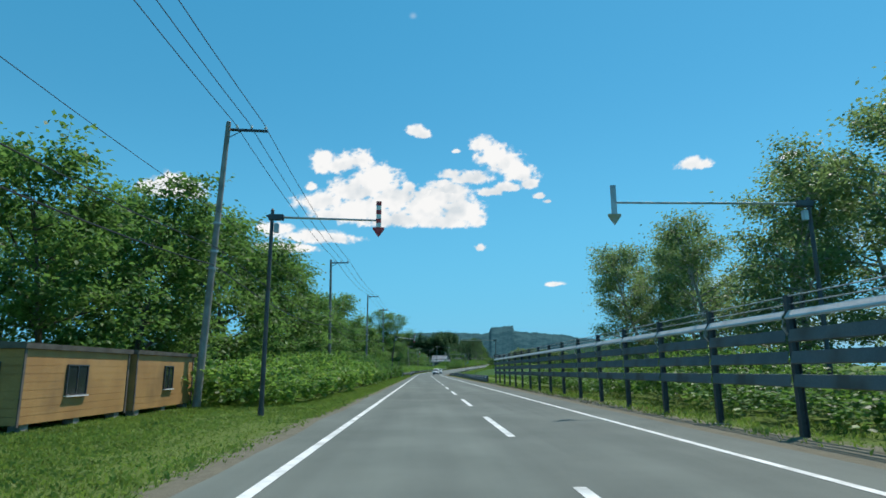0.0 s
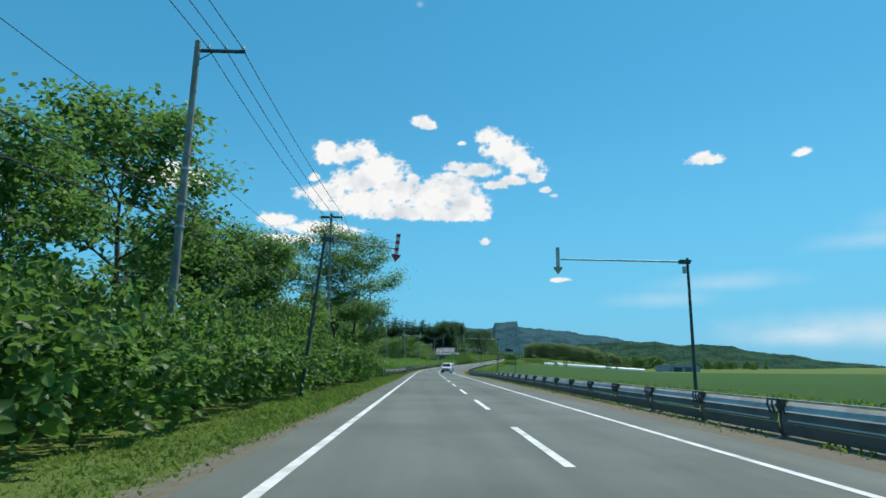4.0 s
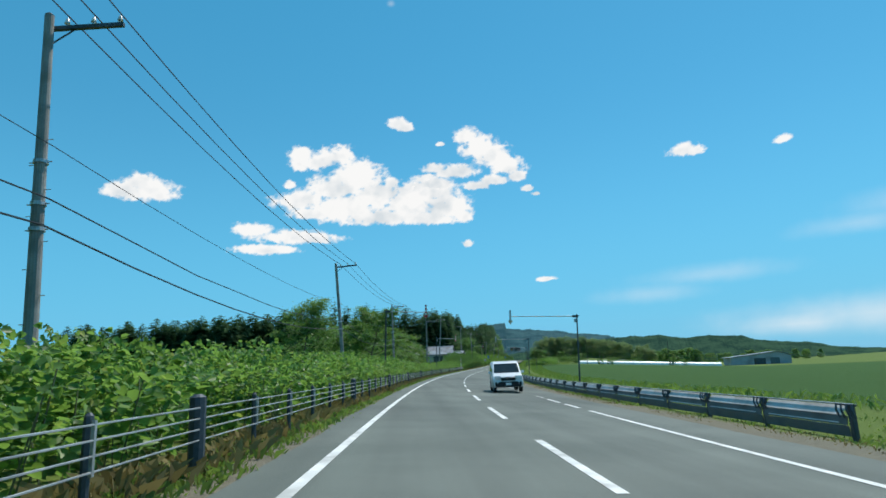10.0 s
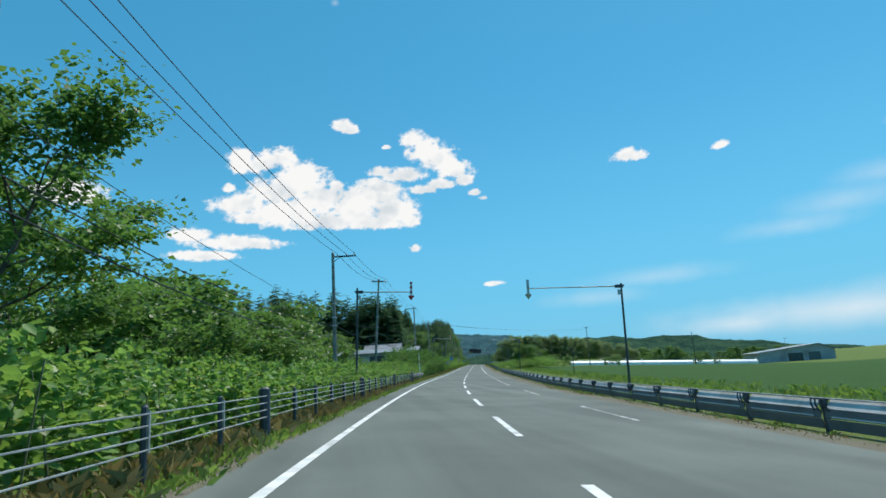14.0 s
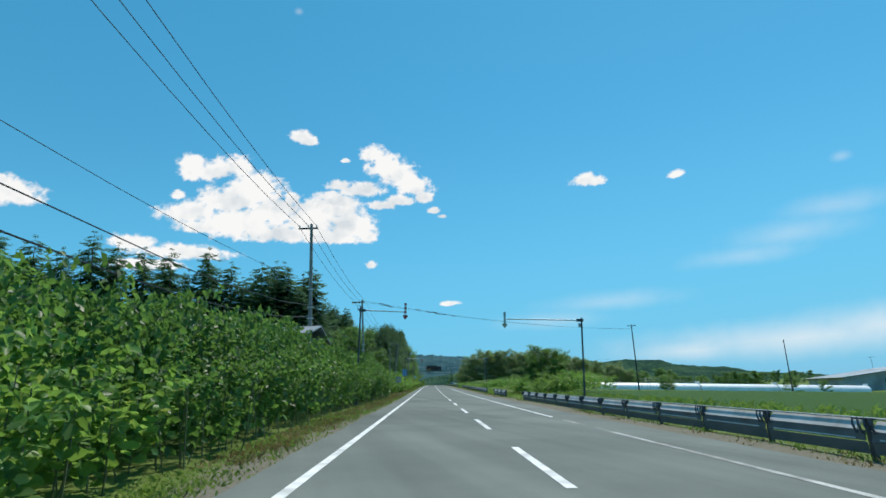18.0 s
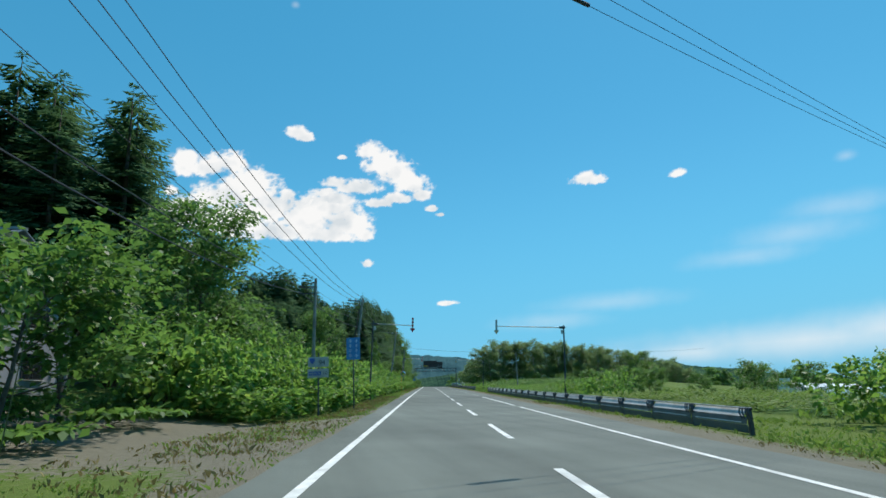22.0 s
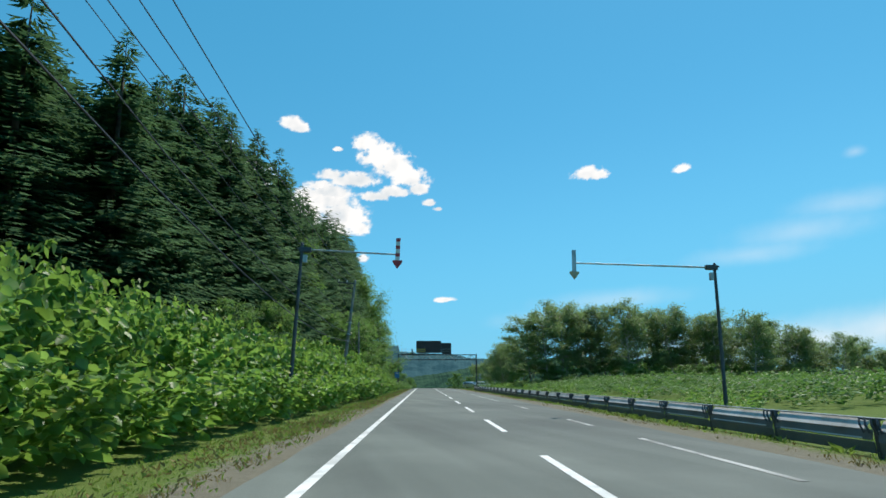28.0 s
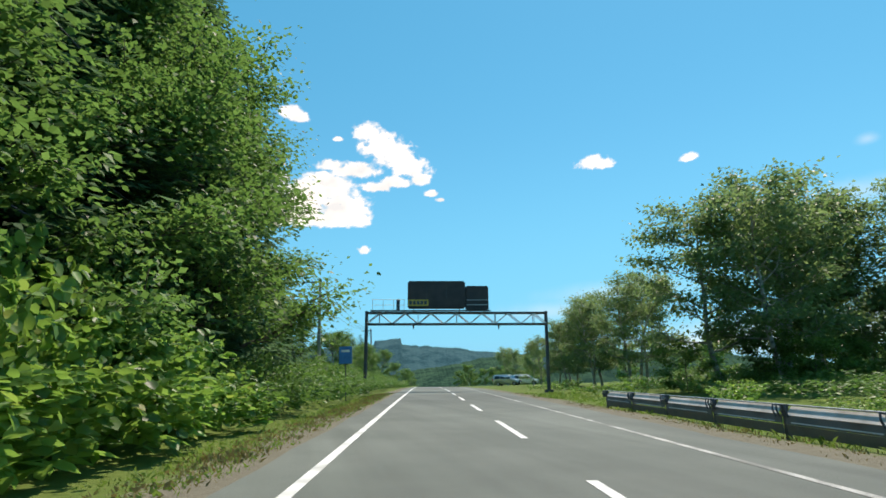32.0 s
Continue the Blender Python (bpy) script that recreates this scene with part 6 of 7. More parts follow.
# stand-alone poles: one leaning twin, two signal poles, and the field line
small_pole(470.6, -10.3, 9.0, "leaning wooden stay pole beside a utility pole", False, 9.0)
small_pole(443.9, -8.8, 7.8, "telephone pole with side brackets above the thicket", "brackets", 1.5)
small_pole(439.2, 34.8, 11.5, "wooden field pole with a crossarm carrying cables")
small_pole(453.0, 70.0, 10.2, "slim field pole beside the greenhouses", False)
small_pole(580.7, -9.0, 7.6, "slim grey concrete pole standing in the knotweed", False)
small_pole(524.5, 15.4, 6.9, "slim pole holding a cable across the road", False, 0.8)
delineator(176.5, 13.1, 2.75, "dark marker post with a lamp box at the field edge", True)
delineator(331.2, 12.8, 2.85, "dark marker post with a lamp box at the field edge", True)
delineator(145.1, -6.9, 2.0, "white marker post beside the guard rail", False)
delineator(331.4, -5.3, 2.9, "pale marker post with a round top at the guard rail", False)
tall_snow_fence(-12, 63.6, 5.9)
LOWM = low_meshes()
for a, b in ((65, 187), (198, 387), (399, 411), (424, 495), (521, 617)):
    low_snow_fence(a, b, LOWM)
guard_rail(144.3, 161, -6.7, -5.1, "galvanised corrugated steel guard rail with a rounded end")
guard_rail(321, 333, -5.3, -5.1, "weathered corrugated steel guard rail along the verge")
cable_fence(162, 320, -5.15)

# ---- signs, gantry, mirror ----


def gantry():
    s = 643.5
    p = at(s, 1.4, 0, False)
    g = thing("sign_gantry", pose(p.x, p.y, p.z, 0, 1.9, math.degrees(turned(s))), "dark steel overhead sign frame spanning the road", "gantry")
    x0, x1, lo, hi = -8.9, 7.6, 5.85, 7.02
    for x in (x0, x1):
        part("post", rod(nb(), (x, 0, -0.8), (x, 0, hi + 0.1), 0.17, 0.15, 14), M_DARKSTEEL, g)
        part("base_plate", box(nb(), x - 0.35, x + 0.35, -0.35, 0.35, -0.4, 0.06, 0.01), M_DARKSTEEL, g)
    n = 14
    for y in (-0.35, 0.35):
        part("chord", box(nb(), x0, x1, y - 0.07, y + 0.07, hi - 0.14, hi), M_DARKSTEEL, g)
        part("chord", box(nb(), x0, x1, y - 0.07, y + 0.07, lo, lo + 0.14), M_DARKSTEEL, g)
        for i in range(n):
            a, c = x0 + (x1 - x0) * i / n, x0 + (x1 - x0) * (i + 1) / n
            up = i % 2 == 0
            part("diagonal", rod(nb(), (a, y, lo + 0.1 if up else hi - 0.1), (c, y, hi - 0.1 if up else lo + 0.1), 0.04, 0.04, 6), M_STEEL, g, "galvanised diagonal")
        for i in (1, 4, 7, 10, 13):
            a = x0 + (x1 - x0) * i / n
            part("upright", rod(nb(), (a, y, lo + 0.1), (a, y, hi - 0.1), 0.03, 0.03, 6), M_STEEL, g)
    for i in range(n + 1):
        a = x0 + (x1 - x0) * i / n
        part("cross_tie", rod(nb(), (a, -0.35, lo + 0.07), (a, 0.35, lo + 0.07), 0.03, 0.03, 6), M_STEEL, g)
    for x in (-4.6, 3.2):
        part("lamp", rod(nb(), (x, 0, lo - 0.35), (x, 0, lo + 0.02), 0.05, 0.09, 8), M_DARKSTEEL, g)
    # walkway with a rail
    part("walkway", box(nb(), x0 + 0.4, 2.4, -0.9, -0.42, hi + 0.02, hi + 0.1), M_DARKSTEEL, g)
    for i in range(4):
        x = x0 + 0.6 + i * 0.95
        part("rail_post", rod(nb(), (x, -0.86, hi + 0.05), (x, -0.86, hi + 1.05), 0.02, 0.02, 5), M_STEEL, g)
    for z in (hi + 0.55, hi + 1.05):
        part("hand_rail", rod(nb(), (x0 + 0.5, -0.86, z), (-5.4, -0.86, z), 0.018, 0.018, 5), M_STEEL, g)
    part("control_box", box(nb(), -6.15, -5.85, -0.8, -0.5, hi + 0.1, hi + 1.1, 0.02), M_DARKSTEEL, g)
    board = part("display_board", box(nb(), -5.15, 0.14, -0.5, 0.1, hi + 0.3, hi + 2.85, 0.12), M_SIGNDARK, g, "unlit dark message board")
    side = part("display_board", box(nb(), 0.16, 2.28, -0.46, 0.1, hi + 0.15, hi + 2.4, 0.1), M_SIGNDARK, g, "unlit dark message board")
    for x in (-4.6, -2.5, -0.4, 0.6, 1.9):
        part("board_bracket", box(nb(), x - 0.05, x + 0.05, -0.1, 0.1, hi, hi + 0.35), M_DARKSTEEL, g)
    plate = part("name_plate", box(nb(), -5.1, -3.25, -0.56, -0.5, hi + 0.52, hi + 1.1), M_YELLOW, board, "yellow plate with dark characters")
    plate_z = hi + 0.64
    for k in range(5):
        part("character", box(nb(), -5.0 + k * 0.34, -4.74 + k * 0.34, -0.575, -0.561, plate_z, plate_z + 0.34), M_INK, board, "dark character block")
    for z in (hi + 0.6, hi + 1.05):
        part("trim", box(nb(), 0.25, 2.2, -0.5, -0.46, z, z + 0.05), M_STEEL, side)
    part("trim", box(nb(), -5.0, 0.0, -0.52, -0.5, hi + 2.72, hi + 2.76), M_DARKSTEEL, board)
    for x in (-3.4, -1.6):
        part("seam", box(nb(), x - 0.015, x + 0.015, -0.515, -0.5, hi + 1.2, hi + 2.7), M_DARKSTEEL, board)


def letters(text, size, mat, parent, m, name="text"):
    """Raised lettering as a mesh."""
    cu = bpy.data.curves.new(name, "FONT")
    cu.body, cu.size, cu.extrude, cu.align_x, cu.align_y = text, size, 0.004, "CENTER", "CENTER"
    ob = bpy.data.objects.new(name, cu)
    scene.collection.objects.link(ob)
    bpy.context.view_layer.update()
    me = bpy.data.meshes.new_from_object(ob.evaluated_get(bpy.context.evaluated_depsgraph_get()))
    bpy.data.objects.remove(ob)
    me.materials.clear()
    me.materials.append(mat)
    return part(name, me, None, parent, m=m)


def road_signs():
    # distance sign with two white plates
    g = thing("distance_sign", on_ground(434.6, -6.75), "white road sign with dark figures on a slim post", "road sign")
    up = 0.24
    part("post", rod(nb(), (0, 0.04, -0.3), (0, 0.04, 2.55 + up), 0.035, 0.035, 8), M_DARKSTEEL, g)
    top = part("plate", box(nb(), -0.46, 0.46, -0.02, 0.0, 1.92 + up, 2.36 + up, 0.008), M_SIGNWHITE, g, "white enamel plate with its shade put into the colour")
    low = part("plate", box(nb(), -0.48, 0.46, -0.02, 0.0, 1.45 + up, 1.84 + up, 0.008), M_SIGNWHITE, g, "white enamel plate with its shade put into the colour")
    letters("94", 0.3, M_INK, top, pose(0.16, -0.026, 2.1 + up, 90), "figures")
    part("route_badge", prism(nb(), [(-0.38, 2.3 + up), (-0.2, 2.32 + up), (-0.14, 2.24 + up), (-0.2, 2.12 + up), (-0.27, 2.06 + up), (-0.34, 2.12 + up), (-0.4, 2.24 + up)], -0.03, -0.021), M_BLUEINK, top, "blue route badge")
    for x in (-0.42, -0.23, -0.04):
        c = part("character", box(nb(), x, x + 0.16, -0.026, -0.021, 1.55 + up, 1.73 + up), M_BLUEINK, low, "blue character block")
        part("stroke", box(nb(), x + 0.03, x + 0.13, -0.03, -0.0265, 1.63 + up, 1.655 + up), M_SIGNWHITE, g)
        part("stroke", box(nb(), x + 0.068, x + 0.092, -0.03, -0.0265, 1.575 + up, 1.705 + up), M_SIGNWHITE, g)
    letters("10", 0.22, M_INK, low, pose(0.3, -0.026, 1.64 + up, 90), "figures")
    # blue sign
    g = thing("blue_sign", on_ground(441.0, -5.95), "upright blue road sign with pale characters", "road sign")
    part("post", rod(nb(), (0, 0.04, -0.3), (0, 0.04, 3.9), 0.035, 0.035, 8), M_DARKSTEEL, g)
    p = part("plate", box(nb(), -0.38, 0.38, -0.02, 0.0, 2.7, 3.92, 0.01), M_BLUE, g, "blue enamel plate")
    for k in range(4):
        for x in (-0.26, 0.08):
            z = 3.62 - 0.27 * k
            part("character", box(nb(), x, x + 0.19, -0.026, -0.021, z + 0.08, z + 0.11), M_PALEBLUE, p, "pale character stroke")
            part("character", box(nb(), x + 0.03, x + 0.16, -0.026, -0.021, z + 0.16, z + 0.185), M_PALEBLUE, p, "pale character stroke")
            part("character", box(nb(), x + 0.08, x + 0.11, -0.03, -0.0265, z, z + 0.2), M_PALEBLUE, p, "pale character stroke")
    # far blue sign at the gantry
    g = thing("blue_sign", on_ground(626.2, -6.9), "small blue road sign before the overhead frame", "road sign")
    part("post", rod(nb(), (0, 0.04, -0.3), (0, 0.04, 3.2), 0.035, 0.035, 8), M_DARKSTEEL, g)
    p = part("plate", box(nb(), -0.4, 0.4, -0.02, 0.0, 2.2, 3.25, 0.01), M_BLUE, g, "blue enamel plate")
    part("character", box(nb(), -0.25, 0.25, -0.03, -0.021, 2.9, 3.05), M_PORCELAIN, p, "pale character block")
    # round signs beyond
    g = thing("round_sign", on_ground(652, 10.6), "pair of round road signs on one pole seen from behind", "road sign")
    part("post", rod(nb(), (0, 0, -0.3), (0, 0, 3.4), 0.035, 0.035, 8), M_STEEL, g)
    for z in (3.1, 2.4):
        part("disc", rod(nb(), (0, -0.06, z), (0, -0.04, z), 0.3, 0.3, 20), M_STEEL, g, "plain metal sign back")


def mirror():
    g = thing("traffic_mirror", on_ground(513.5, -6.52), "round convex traffic mirror on an orange post", "traffic mirror")
    zc = 3.1 - level(513.5, -6.52)
    m = pose(0.36, -0.12, zc, 0, 0, -8) @ Matrix.Rotation(radians(92), 4, "X")
    part("post", rod(nb(), (0, 0, -0.5), (0, 0, zc + 0.45), 0.045, 0.045, 10), M_ORANGE, g, "orange post")
    b = nb()
    bmesh.ops.create_uvsphere(b, u_segments=36, v_segments=40, radius=1.5)
    bmesh.ops.delete(b, geom=[v for v in b.verts if v.co.z < 1.43], context="VERTS")
    low = min(v.co.z for v in b.verts)
    bmesh.ops.transform(b, matrix=m @ Matrix.Translation((0, 0, -low + 0.02)), verts=b.verts)
    part("mirror_face", b, M_MIRROR, g, "convex mirror", smooth=True)
    b = nb()
    bmesh.ops.create_cone(b, cap_ends=True, segments=36, radius1=0.4, radius2=0.49, depth=0.08, matrix=m @ Matrix.Translation((0, 0, -0.04)))
    part("back", b, M_STEEL, g, "grey back and rim")
    part("hood", tube(nb(), [m @ Vector((0.48 * math.cos(a), 0.48 * math.sin(a), 0.06)) for a in np.linspace(0.15, math.pi - 0.15, 13)], 0.02, 6), M_ORANGE, g, "orange rim hood")
    for z in (zc - 0.2, zc + 0.2):
        part("bracket", rod(nb(), (0, 0, z), (0.36, -0.04, z), 0.022, 0.022, 6), M_ORANGE, g)


gantry()
road_signs()
mirror()

# ---- buildings ----


def window(parent, m, w, h, frame_mat=None):
    fr = nb()
    e = 0.035
    box(fr, -w / 2 - e, w / 2 + e, -0.05, 0.0, -h / 2 - e, -h / 2)
    box(fr, -w / 2 - e, w / 2 + e, -0.05, 0.0, h / 2, h / 2 + e)
    box(fr, -w / 2 - e, -w / 2, -0.05, 0.0, -h / 2, h / 2)
    box(fr, w / 2, w / 2 + e, -0.05, 0.0, -h / 2, h / 2)
    win = part("window", fr, frame_mat or M_DARKSTEEL, parent, "dark framed window", m=m)
    part("pane", box(nb(), -w / 2, -0.012, -0.025, -0.015, -h / 2, h / 2), M_GLASS, win)
    part("pane", box(nb(), 0.012, w / 2, -0.025, -0.015, -h / 2, h / 2), M_GLASS, win)
    part("mullion", box(nb(), -0.012, 0.012, -0.045, 0.0, -h / 2, h / 2), M_DARKSTEEL, win)
    part("sill", box(nb(), -w / 2 - 0.06, w / 2 + 0.06, -0.1, 0.0, -h / 2 - e - 0.03, -h / 2 - e), M_WHITE, win, "pale sill")


def hut(s0, d, length, win_at, label, win_w):
    """A prefabricated site hut on blocks, its long side to the road."""
    g = thing("hut", on_ground(s0, d), label, "hut", "prefabricated huts")
    depth, h = 2.3, 2.05
    part("body", box(nb(), -depth + 0.03, -0.03, 0.03, length - 0.03, 0.2, h), M_HUTWALL, g)
    rows = 9
    for k in range(rows):
        z0 = 0.2 + (h - 0.2) * k / rows
        z1 = z0 + (h - 0.2) / rows - 0.008
        part("board", box(nb(), -0.03, 0.0, 0.0, length, z0, z1), M_HUTWALL, g)
        part("board", box(nb(), -depth, 0.0, -0.03, 0.0, z0, z1), M_HUTWALL, g)
    roof = prism(nb(), [(-depth - 0.08, h), (0.08, h), (0.1, h + 0.14), (-depth / 2, h + 0.22), (-depth - 0.1, h + 0.14)], -0.1, length + 0.1)
    part("roof", roof, M_HUTROOF, g, "dark weathered roof edge")
    for y in (0.02, length - 0.02):
        part("corner_post", box(nb(), -0.04, 0.03, y - 0.04, y + 0.04, 0.15, h), M_HUTROOF, g)
    for y in (0.4, length / 2, length - 0.4):
        part("block", box(nb(), -0.35, -0.05, y - 0.15, y + 0.15, -0.2, 0.2), M_CONCRETE, g)
        part("block", box(nb(), -depth + 0.05, -depth + 0.35, y - 0.15, y + 0.15, -0.2, 0.2), M_CONCRETE, g)
    window(g, pose(0.003, win_at, 1.25, 0, 0, 90), win_w, 0.78)
    window(g, pose(-0.9, -0.033, 1.25, 0, 0, 0), 0.7, 0.9)


hut(15.2, -11.55, 5.3, 2.35, "tan wooden prefabricated hut standing on blocks in the grass", 0.95)
hut(20.75, -11.4, 5.0, 2.6, "tan wooden prefabricated hut joined to its neighbour", 0.7)


def house():
    """A tall two-storey house, its gable end to the road."""
    g = thing("house", on_ground(428, -20), "tall grey house with a low sheet roof rising over the thicket", "house")
    ln, w, h = 10.0, 10.4, 5.0
    part("wall", box(nb(), -ln, 0, 0, 0.15, -0.6, h), M_SHEDWALL, g)
    part("wall", box(nb(), -ln, 0, w - 0.15, w, -0.6, h), M_SHEDWALL, g)
    for x in (-0.15, -ln):
        part("wall", box(nb(), x, x + 0.15, 0.15, w - 0.15, -0.6, h), M_SHEDWALL, g)
        gable = nb()
        lo, hi = [[gable.verts.new((xx, y, z)) for y, z in ((0, h), (w, h), (w / 2, h + 2.4))] for xx in (x, x + 0.15)]
        gable.faces.new(lo)
        gable.faces.new(hi[::-1])
        for i in range(3):
            gable.faces.new((lo[i], hi[i], hi[(i + 1) % 3], lo[(i + 1) % 3]))
        bmesh.ops.recalc_face_normals(gable, faces=gable.faces)
        part("gable", gable, M_SHEDWALL, g)
    n = 24
    for y_e, y_r in ((-0.6, w / 2), (w + 0.6, w / 2)):
        for k in range(n):
            x0, x1 = -ln - 0.5 + (ln + 1.0) * k / n, -ln - 0.5 + (ln + 1.0) * (k + 1) / n - 0.02
            sheet = nb()
            f = sheet.faces.new([sheet.verts.new(v) for v in ((x0, y_e, h - 0.24), (x1, y_e, h - 0.24), (x1, y_r, h + 2.44), (x0, y_r, h + 2.44))])
            ex = bmesh.ops.extrude_face_region(sheet, geom=[f])
            bmesh.ops.translate(sheet, verts=[v for v in ex["geom"] if isinstance(v, bmesh.types.BMVert)], vec=(0, 0, 0.06 + 0.015 * (k % 2)))
            part("roof_sheet", sheet, M_ROOFGREY, g)
    part("ridge_cap", box(nb(), -ln - 0.5, 0.5, w / 2 - 0.2, w / 2 + 0.2, h + 2.46, h + 2.58), M_ROOFGREY, g)
    for z in (1.6, 3.9):
        for y in (2.4, 7.6):
            window(g, pose(0.003, y, z, 0, 0, 90), 1.5, 1.1)
        window(g, pose(-4, -0.003, z), 1.5, 1.1)


def long_shed():
    """A long low storehouse behind the thicket."""
    g = thing("storehouse", on_ground(372, -24), "long low storehouse with a grey sheet roof", "storehouse")
    ln, w, h = 14.5, 7.0, 3.3
    part("wall", box(nb(), 0, ln, 0, w, -0.8, h), M_SHEDWALL, g)
    roof = prism(nb(), [(0, 0), (0, 0.1), (w / 2 + 0.6, 1.0), (w + 1.2, 0.1), (w + 1.2, 0), (w / 2 + 0.6, 0.9)], 0, ln + 1.0)
    part("roof", roof, M_ROOFGREY, g, "grey metal roof", m=pose(-0.5, w + 0.6, h) @ Matrix.Rotation(radians(-90), 4, "Z"))
    for k in range(3):
        part("door", box(nb(), 1 + 4.6 * k, 4 + 4.6 * k, -0.05, 0.0, 0.05, 2.8), M_DARKSTEEL, g)


def greenhouse(s, d, length, label, turn=0.0, bare=False):
    """A film tunnel: arched hoops under white film, its long side across the field."""
    fall = 0.0 if turn else math.atan((level(s, d) - level(s, d + length)) / length)
    g = thing("greenhouse", on_ground(s, d, turn) @ Matrix.Rotation(fall, 4, "Y"), label, "greenhouse", "greenhouses")
    w, h = (4.6, 2.2) if bare else (3.8, 1.45)
    arc = [(-w / 2 * math.cos(a), h * math.sin(a) ** 0.8) for a in np.linspace(0, math.pi, 13)]
    n = max(2, int(length / 3))
    for i in range(n + 1):
        y = length * i / n
        part("hoop", tube(nb(), [(y, x, z) for x, z in arc], 0.03, 5), M_STEEL, g)
    if bare:
        for k in (3, 6, 9):
            part("purlin", rod(nb(), (0, arc[k][0], arc[k][1]), (length, arc[k][0], arc[k][1]), 0.02, 0.02, 5), M_STEEL, g)
        return
    for i in range(n):
        y0, y1 = length * i / n + 0.02, length * (i + 1) / n - 0.02
        vs = [(y, x * 1.01, z * 1.015) for y in (y0, y1) for x, z in arc]
        k = len(arc)
        fs = [(j, j + 1, k + j + 1, k + j) for j in range(k - 1)]
        part("film", mesh_of("film", vs, fs, M_FILM, True), None, g)
    for y in (0.0, length):
        vs = [(y, x, z) for x, z in arc]
        part("end_film", mesh_of("end_film", vs, [tuple(range(len(vs)))], M_FILM), None, g)
        part("door", box(nb(), y - 0.05, y + 0.05, -0.8, 0.8, 0.0, 1.9), M_FILM, g)


def farm_shed():
    g = thing("farm_shed", on_ground(490, 106, -6), "large grey farm shed with a low gable roof beyond the field", "shed")
    w, ln, h = 26.0, 18.0, 3.7
    for x0, x1, y0, y1 in ((0, w, 0, 0.2), (0, w, ln - 0.2, ln), (0, 0.2, 0.2, ln - 0.2), (w - 0.2, w, 0.2, ln - 0.2)):
        part("wall", box(nb(), x0, x1, y0, y1, -1.5, h), M_SHEDWALL, g)
    part("gable", prism(nb(), [(0, h), (w, h), (w * 0.8, h + 2.1)], 0, 0.2), M_SHEDWALL, g)
    part("gable", prism(nb(), [(0, h), (w, h), (w * 0.8, h + 2.1)], ln - 0.2, ln), M_SHEDWALL, g)
    part("roof", prism(nb(), [(-0.8, h - 0.12), (w * 0.8, h + 2.12), (w * 0.8, h + 2.3), (-0.9, h + 0.1)], -0.8, ln + 0.8), M_ROOFGREY, g)
    part("roof", prism(nb(), [(w + 0.8, h - 0.12), (w * 0.8, h + 2.12), (w * 0.8, h + 2.3), (w + 0.9, h + 0.1)], -0.8, ln + 0.8), M_ROOFGREY, g)
    # solid dark sheet stands in for the shade inside an open doorway
    part("door", box(nb(), 10, 15, -0.08, 0.0, -0.8, 3.0), M_DARKSTEEL, g, "dark sheet painted in for the shaded open doorway")
    part("door", box(nb(), 17, 21, -0.08, 0.0, -0.8, 3.0), M_PANELDARK, g)
    for k in range(25):
        part("wall_rib", box(nb(), 0.5 + k * 1.05, 0.56 + k * 1.05, -0.05, 0.0, 3.1 if 9 < k < 20 else -0.8, h), M_SHEDWALL, g)
    part("aerial", rod(nb(), (w * 0.5, ln / 2, h + 2), (w * 0.5, ln / 2, h + 5.2), 0.05, 0.04, 6), M_DARKSTEEL, g)
    part("crossbar", box(nb(), w * 0.5 - 0.7, w * 0.5 + 1.2, ln / 2 - 0.04, ln / 2 + 0.04, h + 5.0, h + 5.08), M_DARKSTEEL, g)


house()
long_shed()
greenhouse(466, 33, 23.8, "long white film greenhouse tunnel beyond the crop field")
greenhouse(466, 57, 16.8, "long white film greenhouse tunnel beyond the crop field")
greenhouse(466, 74, 20, "long white film greenhouse tunnel beyond the crop field")
greenhouse(452, 40, 3, "bare arched greenhouse frame in the grass", 20, True)
greenhouse(466, 52.5, 6, "bare arched greenhouse frame in the meadow", 90, True)
greenhouse(470, 60, 6, "bare arched greenhouse frame in the meadow", 90, True)
farm_shed()

# ---- vehicles ----


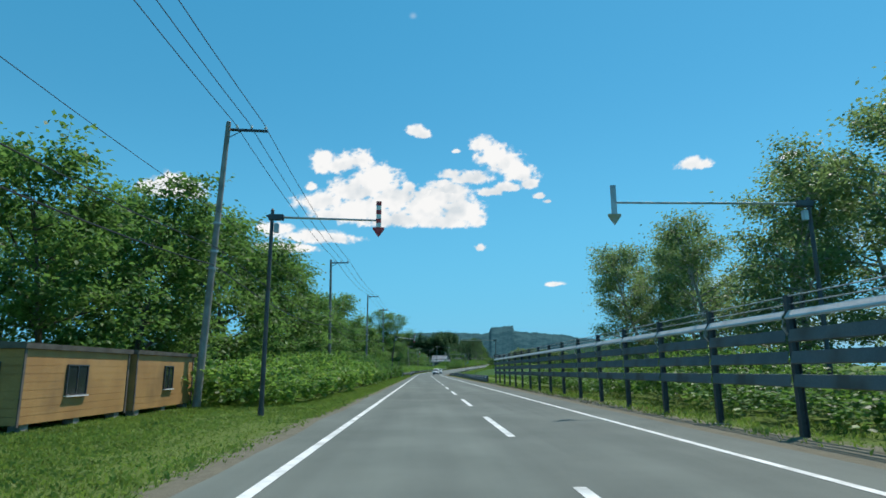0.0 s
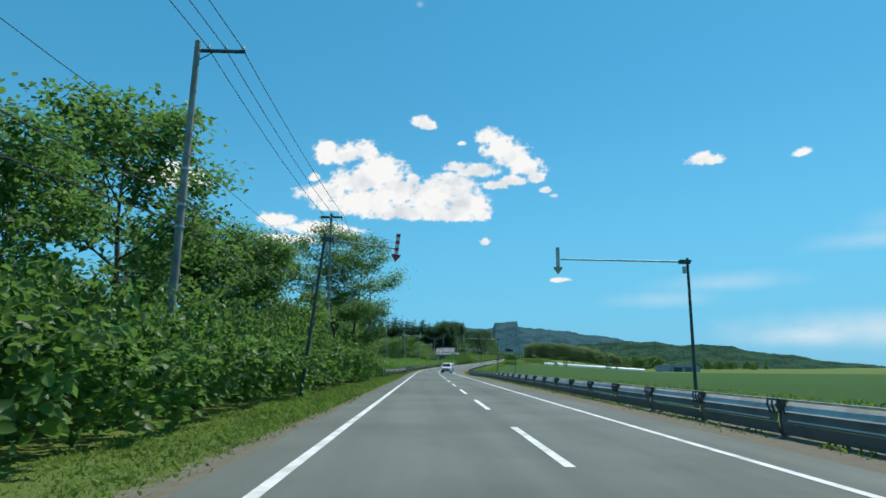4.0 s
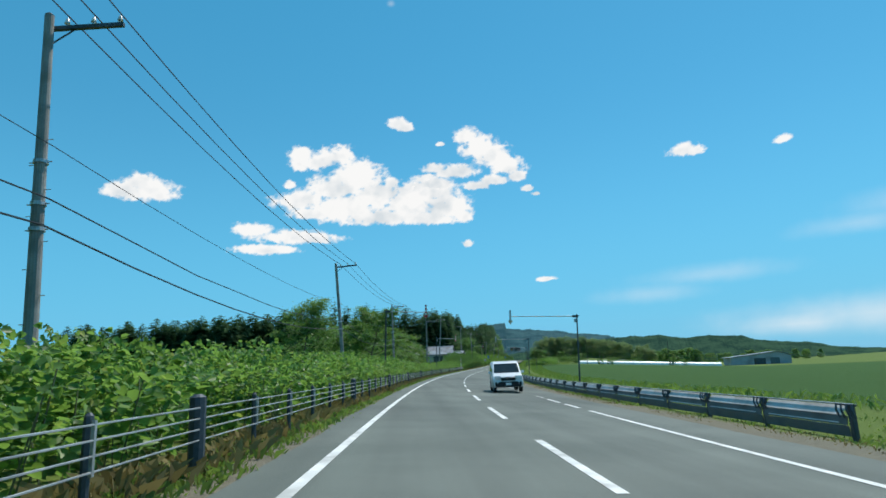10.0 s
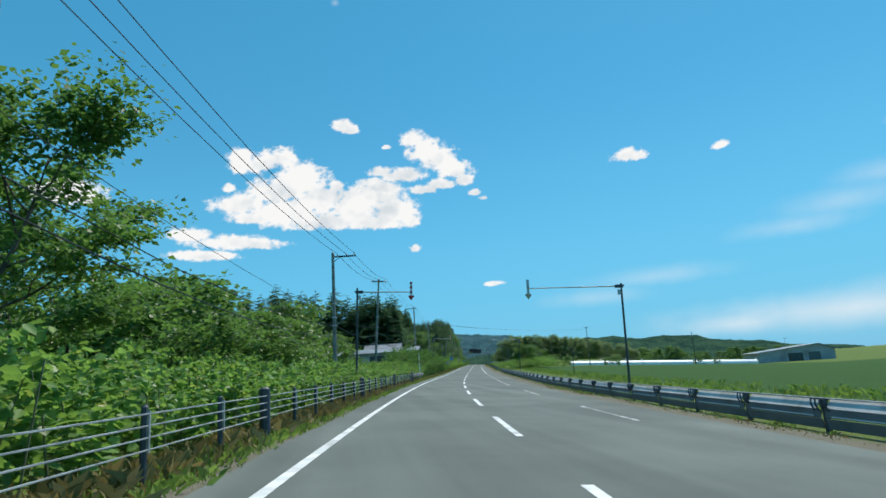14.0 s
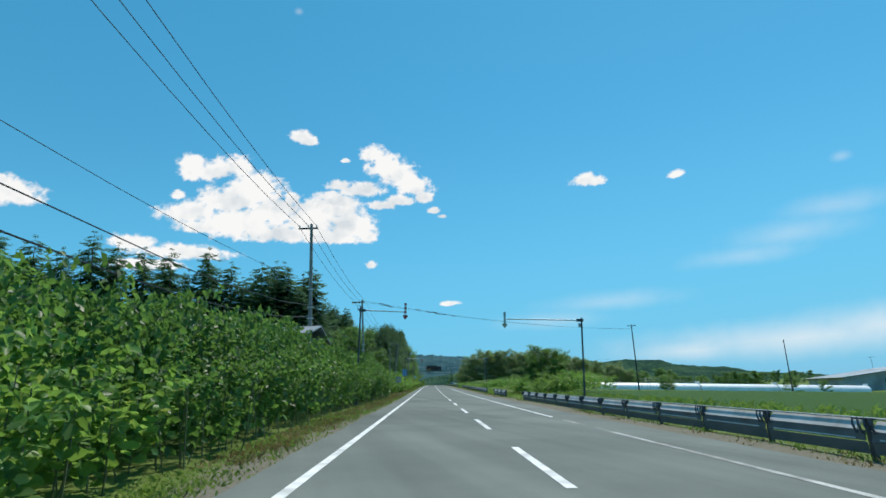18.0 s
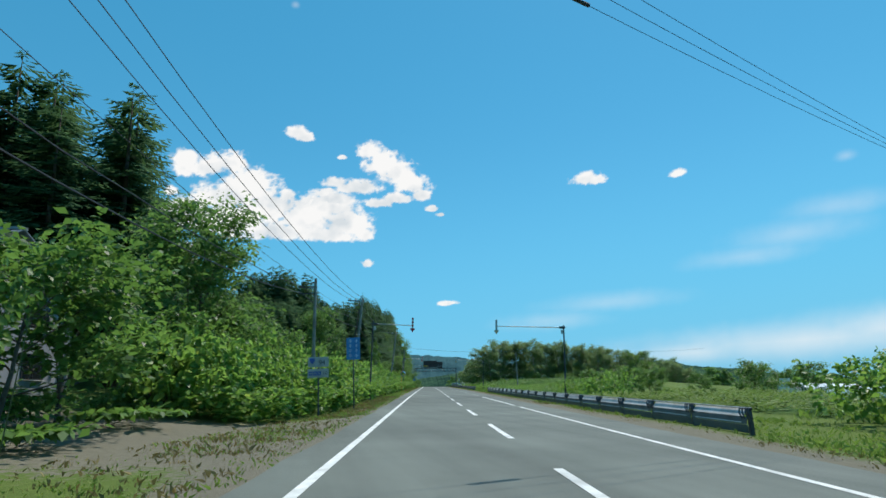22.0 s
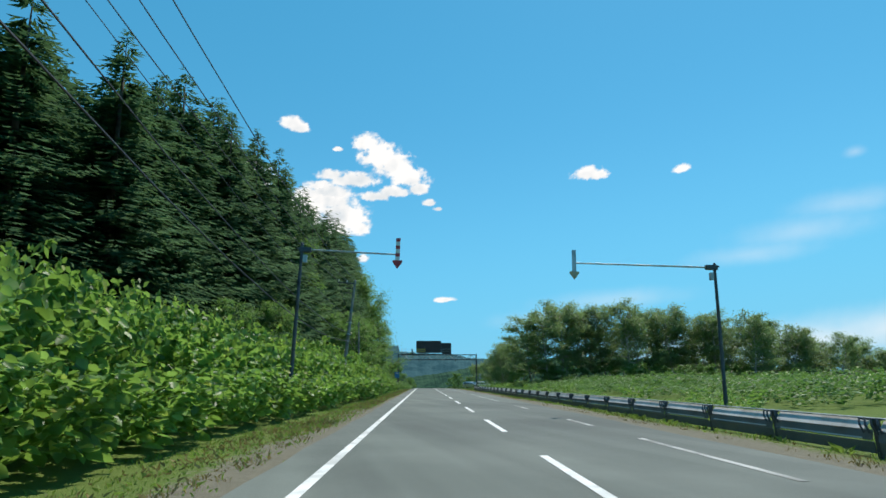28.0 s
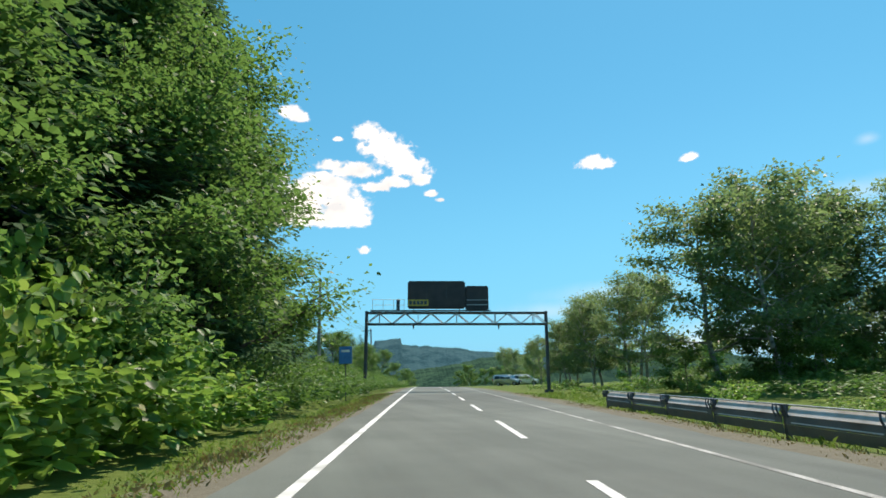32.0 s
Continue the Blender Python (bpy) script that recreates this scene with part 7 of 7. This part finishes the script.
def van(s, d, turn, paint, label):
    """A tall family van, nose towards -y, built about the middle of its footprint."""
    g = thing("van", beside(s, d, 0.02, turn), label, "van", "oncoming vans")
    w, ln = 1.72, 4.6
    half = [(-2.25, 0.32), (-2.3, 0.55), (-2.22, 0.86), (-1.5, 1.06), (-1.36, 1.1), (-0.66, 1.7), (-0.3, 1.8), (1.6, 1.84), (2.1, 1.76), (2.28, 1.2), (2.3, 0.5), (2.2, 0.3), (1.85, 0.28), (1.8, 0.5), (1.6, 0.66), (1.35, 0.7), (1.1, 0.66), (0.9, 0.5), (0.85, 0.26), (-1.0, 0.26), (-1.05, 0.5), (-1.25, 0.66), (-1.5, 0.7), (-1.75, 0.66), (-1.95, 0.5), (-2.0, 0.3)]
    bm = nb()
    rings = []
    for x in (-w / 2, -w / 2 + 0.07, w / 2 - 0.07, w / 2):
        tuck = 0.035 if abs(x) > w / 2 - 0.02 else 0.0
        ring = []
        for y, z in half:
            side = 0.11 * max(0.0, z - 1.0) if abs(x) > 0.5 else 0
            yy = y * (1 - tuck * 0.5)
            ring.append(bm.verts.new((x - math.copysign(side, x), yy, z - (tuck if z > 1.6 else 0))))
        rings.append(ring)
    for a, b in zip(rings, rings[1:]):
        for i in range(len(half)):
            j = (i + 1) % len(half)
            bm.faces.new((a[i], a[j], b[j], b[i]))
    bm.faces.new(rings[0][::-1])
    bm.faces.new(rings[-1])
    bmesh.ops.recalc_face_normals(bm, faces=bm.faces)
    bmesh.ops.bevel(bm, geom=list(bm.edges), offset=0.045, segments=2, affect="EDGES", clamp_overlap=True)
    body = part("body", bm, paint, g, smooth=True)

    def plate(name, pts, mat, parent=g, thick=0.012, label=""):
        b = nb()
        vs = [b.verts.new(p) for p in pts]
        f = b.faces.new(vs)
        ex = bmesh.ops.extrude_face_region(b, geom=[f])
        f.normal_update()
        bmesh.ops.translate(b, verts=[v for v in ex["geom"] if isinstance(v, bmesh.types.BMVert)], vec=f.normal * thick)
        bmesh.ops.recalc_face_normals(b, faces=b.faces)
        return part(name, b, mat, parent, label)

    plate("windscreen", [(-0.76, -1.36, 1.125), (0.76, -1.36, 1.125), (0.69, -0.72, 1.665), (-0.69, -0.72, 1.665)], M_GLASS, g, 0.02)
    plate("rear_window", [(-0.66, 2.31, 1.2), (-0.62, 2.16, 1.68), (0.62, 2.16, 1.68), (0.66, 2.31, 1.2)], M_GLASS, g, 0.01)
    for sx in (-1, 1):
        for y0, y1, name in ((-0.95, -0.1, "side_window"), (-0.02, 0.95, "side_window"), (1.03, 1.95, "side_window")):
            lo, hi = sx * (w / 2 - 0.01), sx * (w / 2 - 0.075)
            front_top = y0 + (0.35 if y0 < -0.5 else 0.0)
            plate(name, [(lo, y0, 1.13), (lo, y1, 1.13), (hi, y1, 1.62), (hi, front_top, 1.62)][:: sx], M_GLASS, g, 0.022)
        mir = box(nb(), sx * 0.98 - 0.1, sx * 0.98 + 0.1, -0.98, -0.86, 1.08, 1.24, 0.03)
        part("wing_mirror", mir, paint, g)
        part("headlamp", box(nb(), sx * 0.6 - 0.2, sx * 0.62 + 0.2, -2.325, -2.05, 0.76, 0.95, 0.03), M_LENS, g, "clear headlamp")
        part("fog_lamp", box(nb(), sx * 0.7 - 0.07, sx * 0.7 + 0.07, -2.315, -2.2, 0.36, 0.6, 0.02), M_RUBBER, g)
        part("tail_lamp", box(nb(), sx * 0.78 - 0.06, sx * 0.78 + 0.06, 2.2, 2.33, 0.8, 1.25, 0.02), M_RED, g)
        for y in (-1.5, 1.35):
            wheel = part("wheel", rod(nb(), (sx * 0.86, y, 0.31), (sx * 0.66, y, 0.31), 0.31, 0.31, 20), M_RUBBER, g, "black tyre")
            rim = rod(nb(), (sx * 0.87, y, 0.31), (sx * 0.8, y, 0.31), 0.2, 0.2, 16)
            part("rim", rim, M_STEEL, wheel, "silver rim")
    part("grille", box(nb(), -0.42, 0.42, -2.335, -2.2, 0.68, 0.84, 0.015), M_RUBBER, g)
    part("air_intake", prism(nb(), [(-0.7, 0.32), (0.7, 0.32), (0.55, 0.62), (-0.55, 0.62)], -2.335, -2.2), M_RUBBER, g)
    part("bonnet_trim", box(nb(), -0.5, 0.5, -2.345, -2.15, 0.85, 0.885, 0.01), M_STEEL, g, "chrome trim bar")
    part("number_plate", box(nb(), -0.16, 0.16, -2.36, -2.34, 0.42, 0.56), M_WHITE, g)
    part("wiper", rod(nb(), (-0.5, -1.36, 1.14), (0.1, -1.3, 1.2), 0.012, 0.012, 4), M_RUBBER, g)
    return body


van(186.0, 1.6, -6, M_CARWHITE, "white tall family van driving in the far lane")
van(222.6, 2.25, -1, M_CARWHITE, "white minivan with a dark grille in the far lane")
van(690, 11.5, 60, M_CARSILVER, "silver van parked beside the road far ahead")
van(696, 15.5, 75, M_CARWHITE, "white van parked beside the road far ahead")
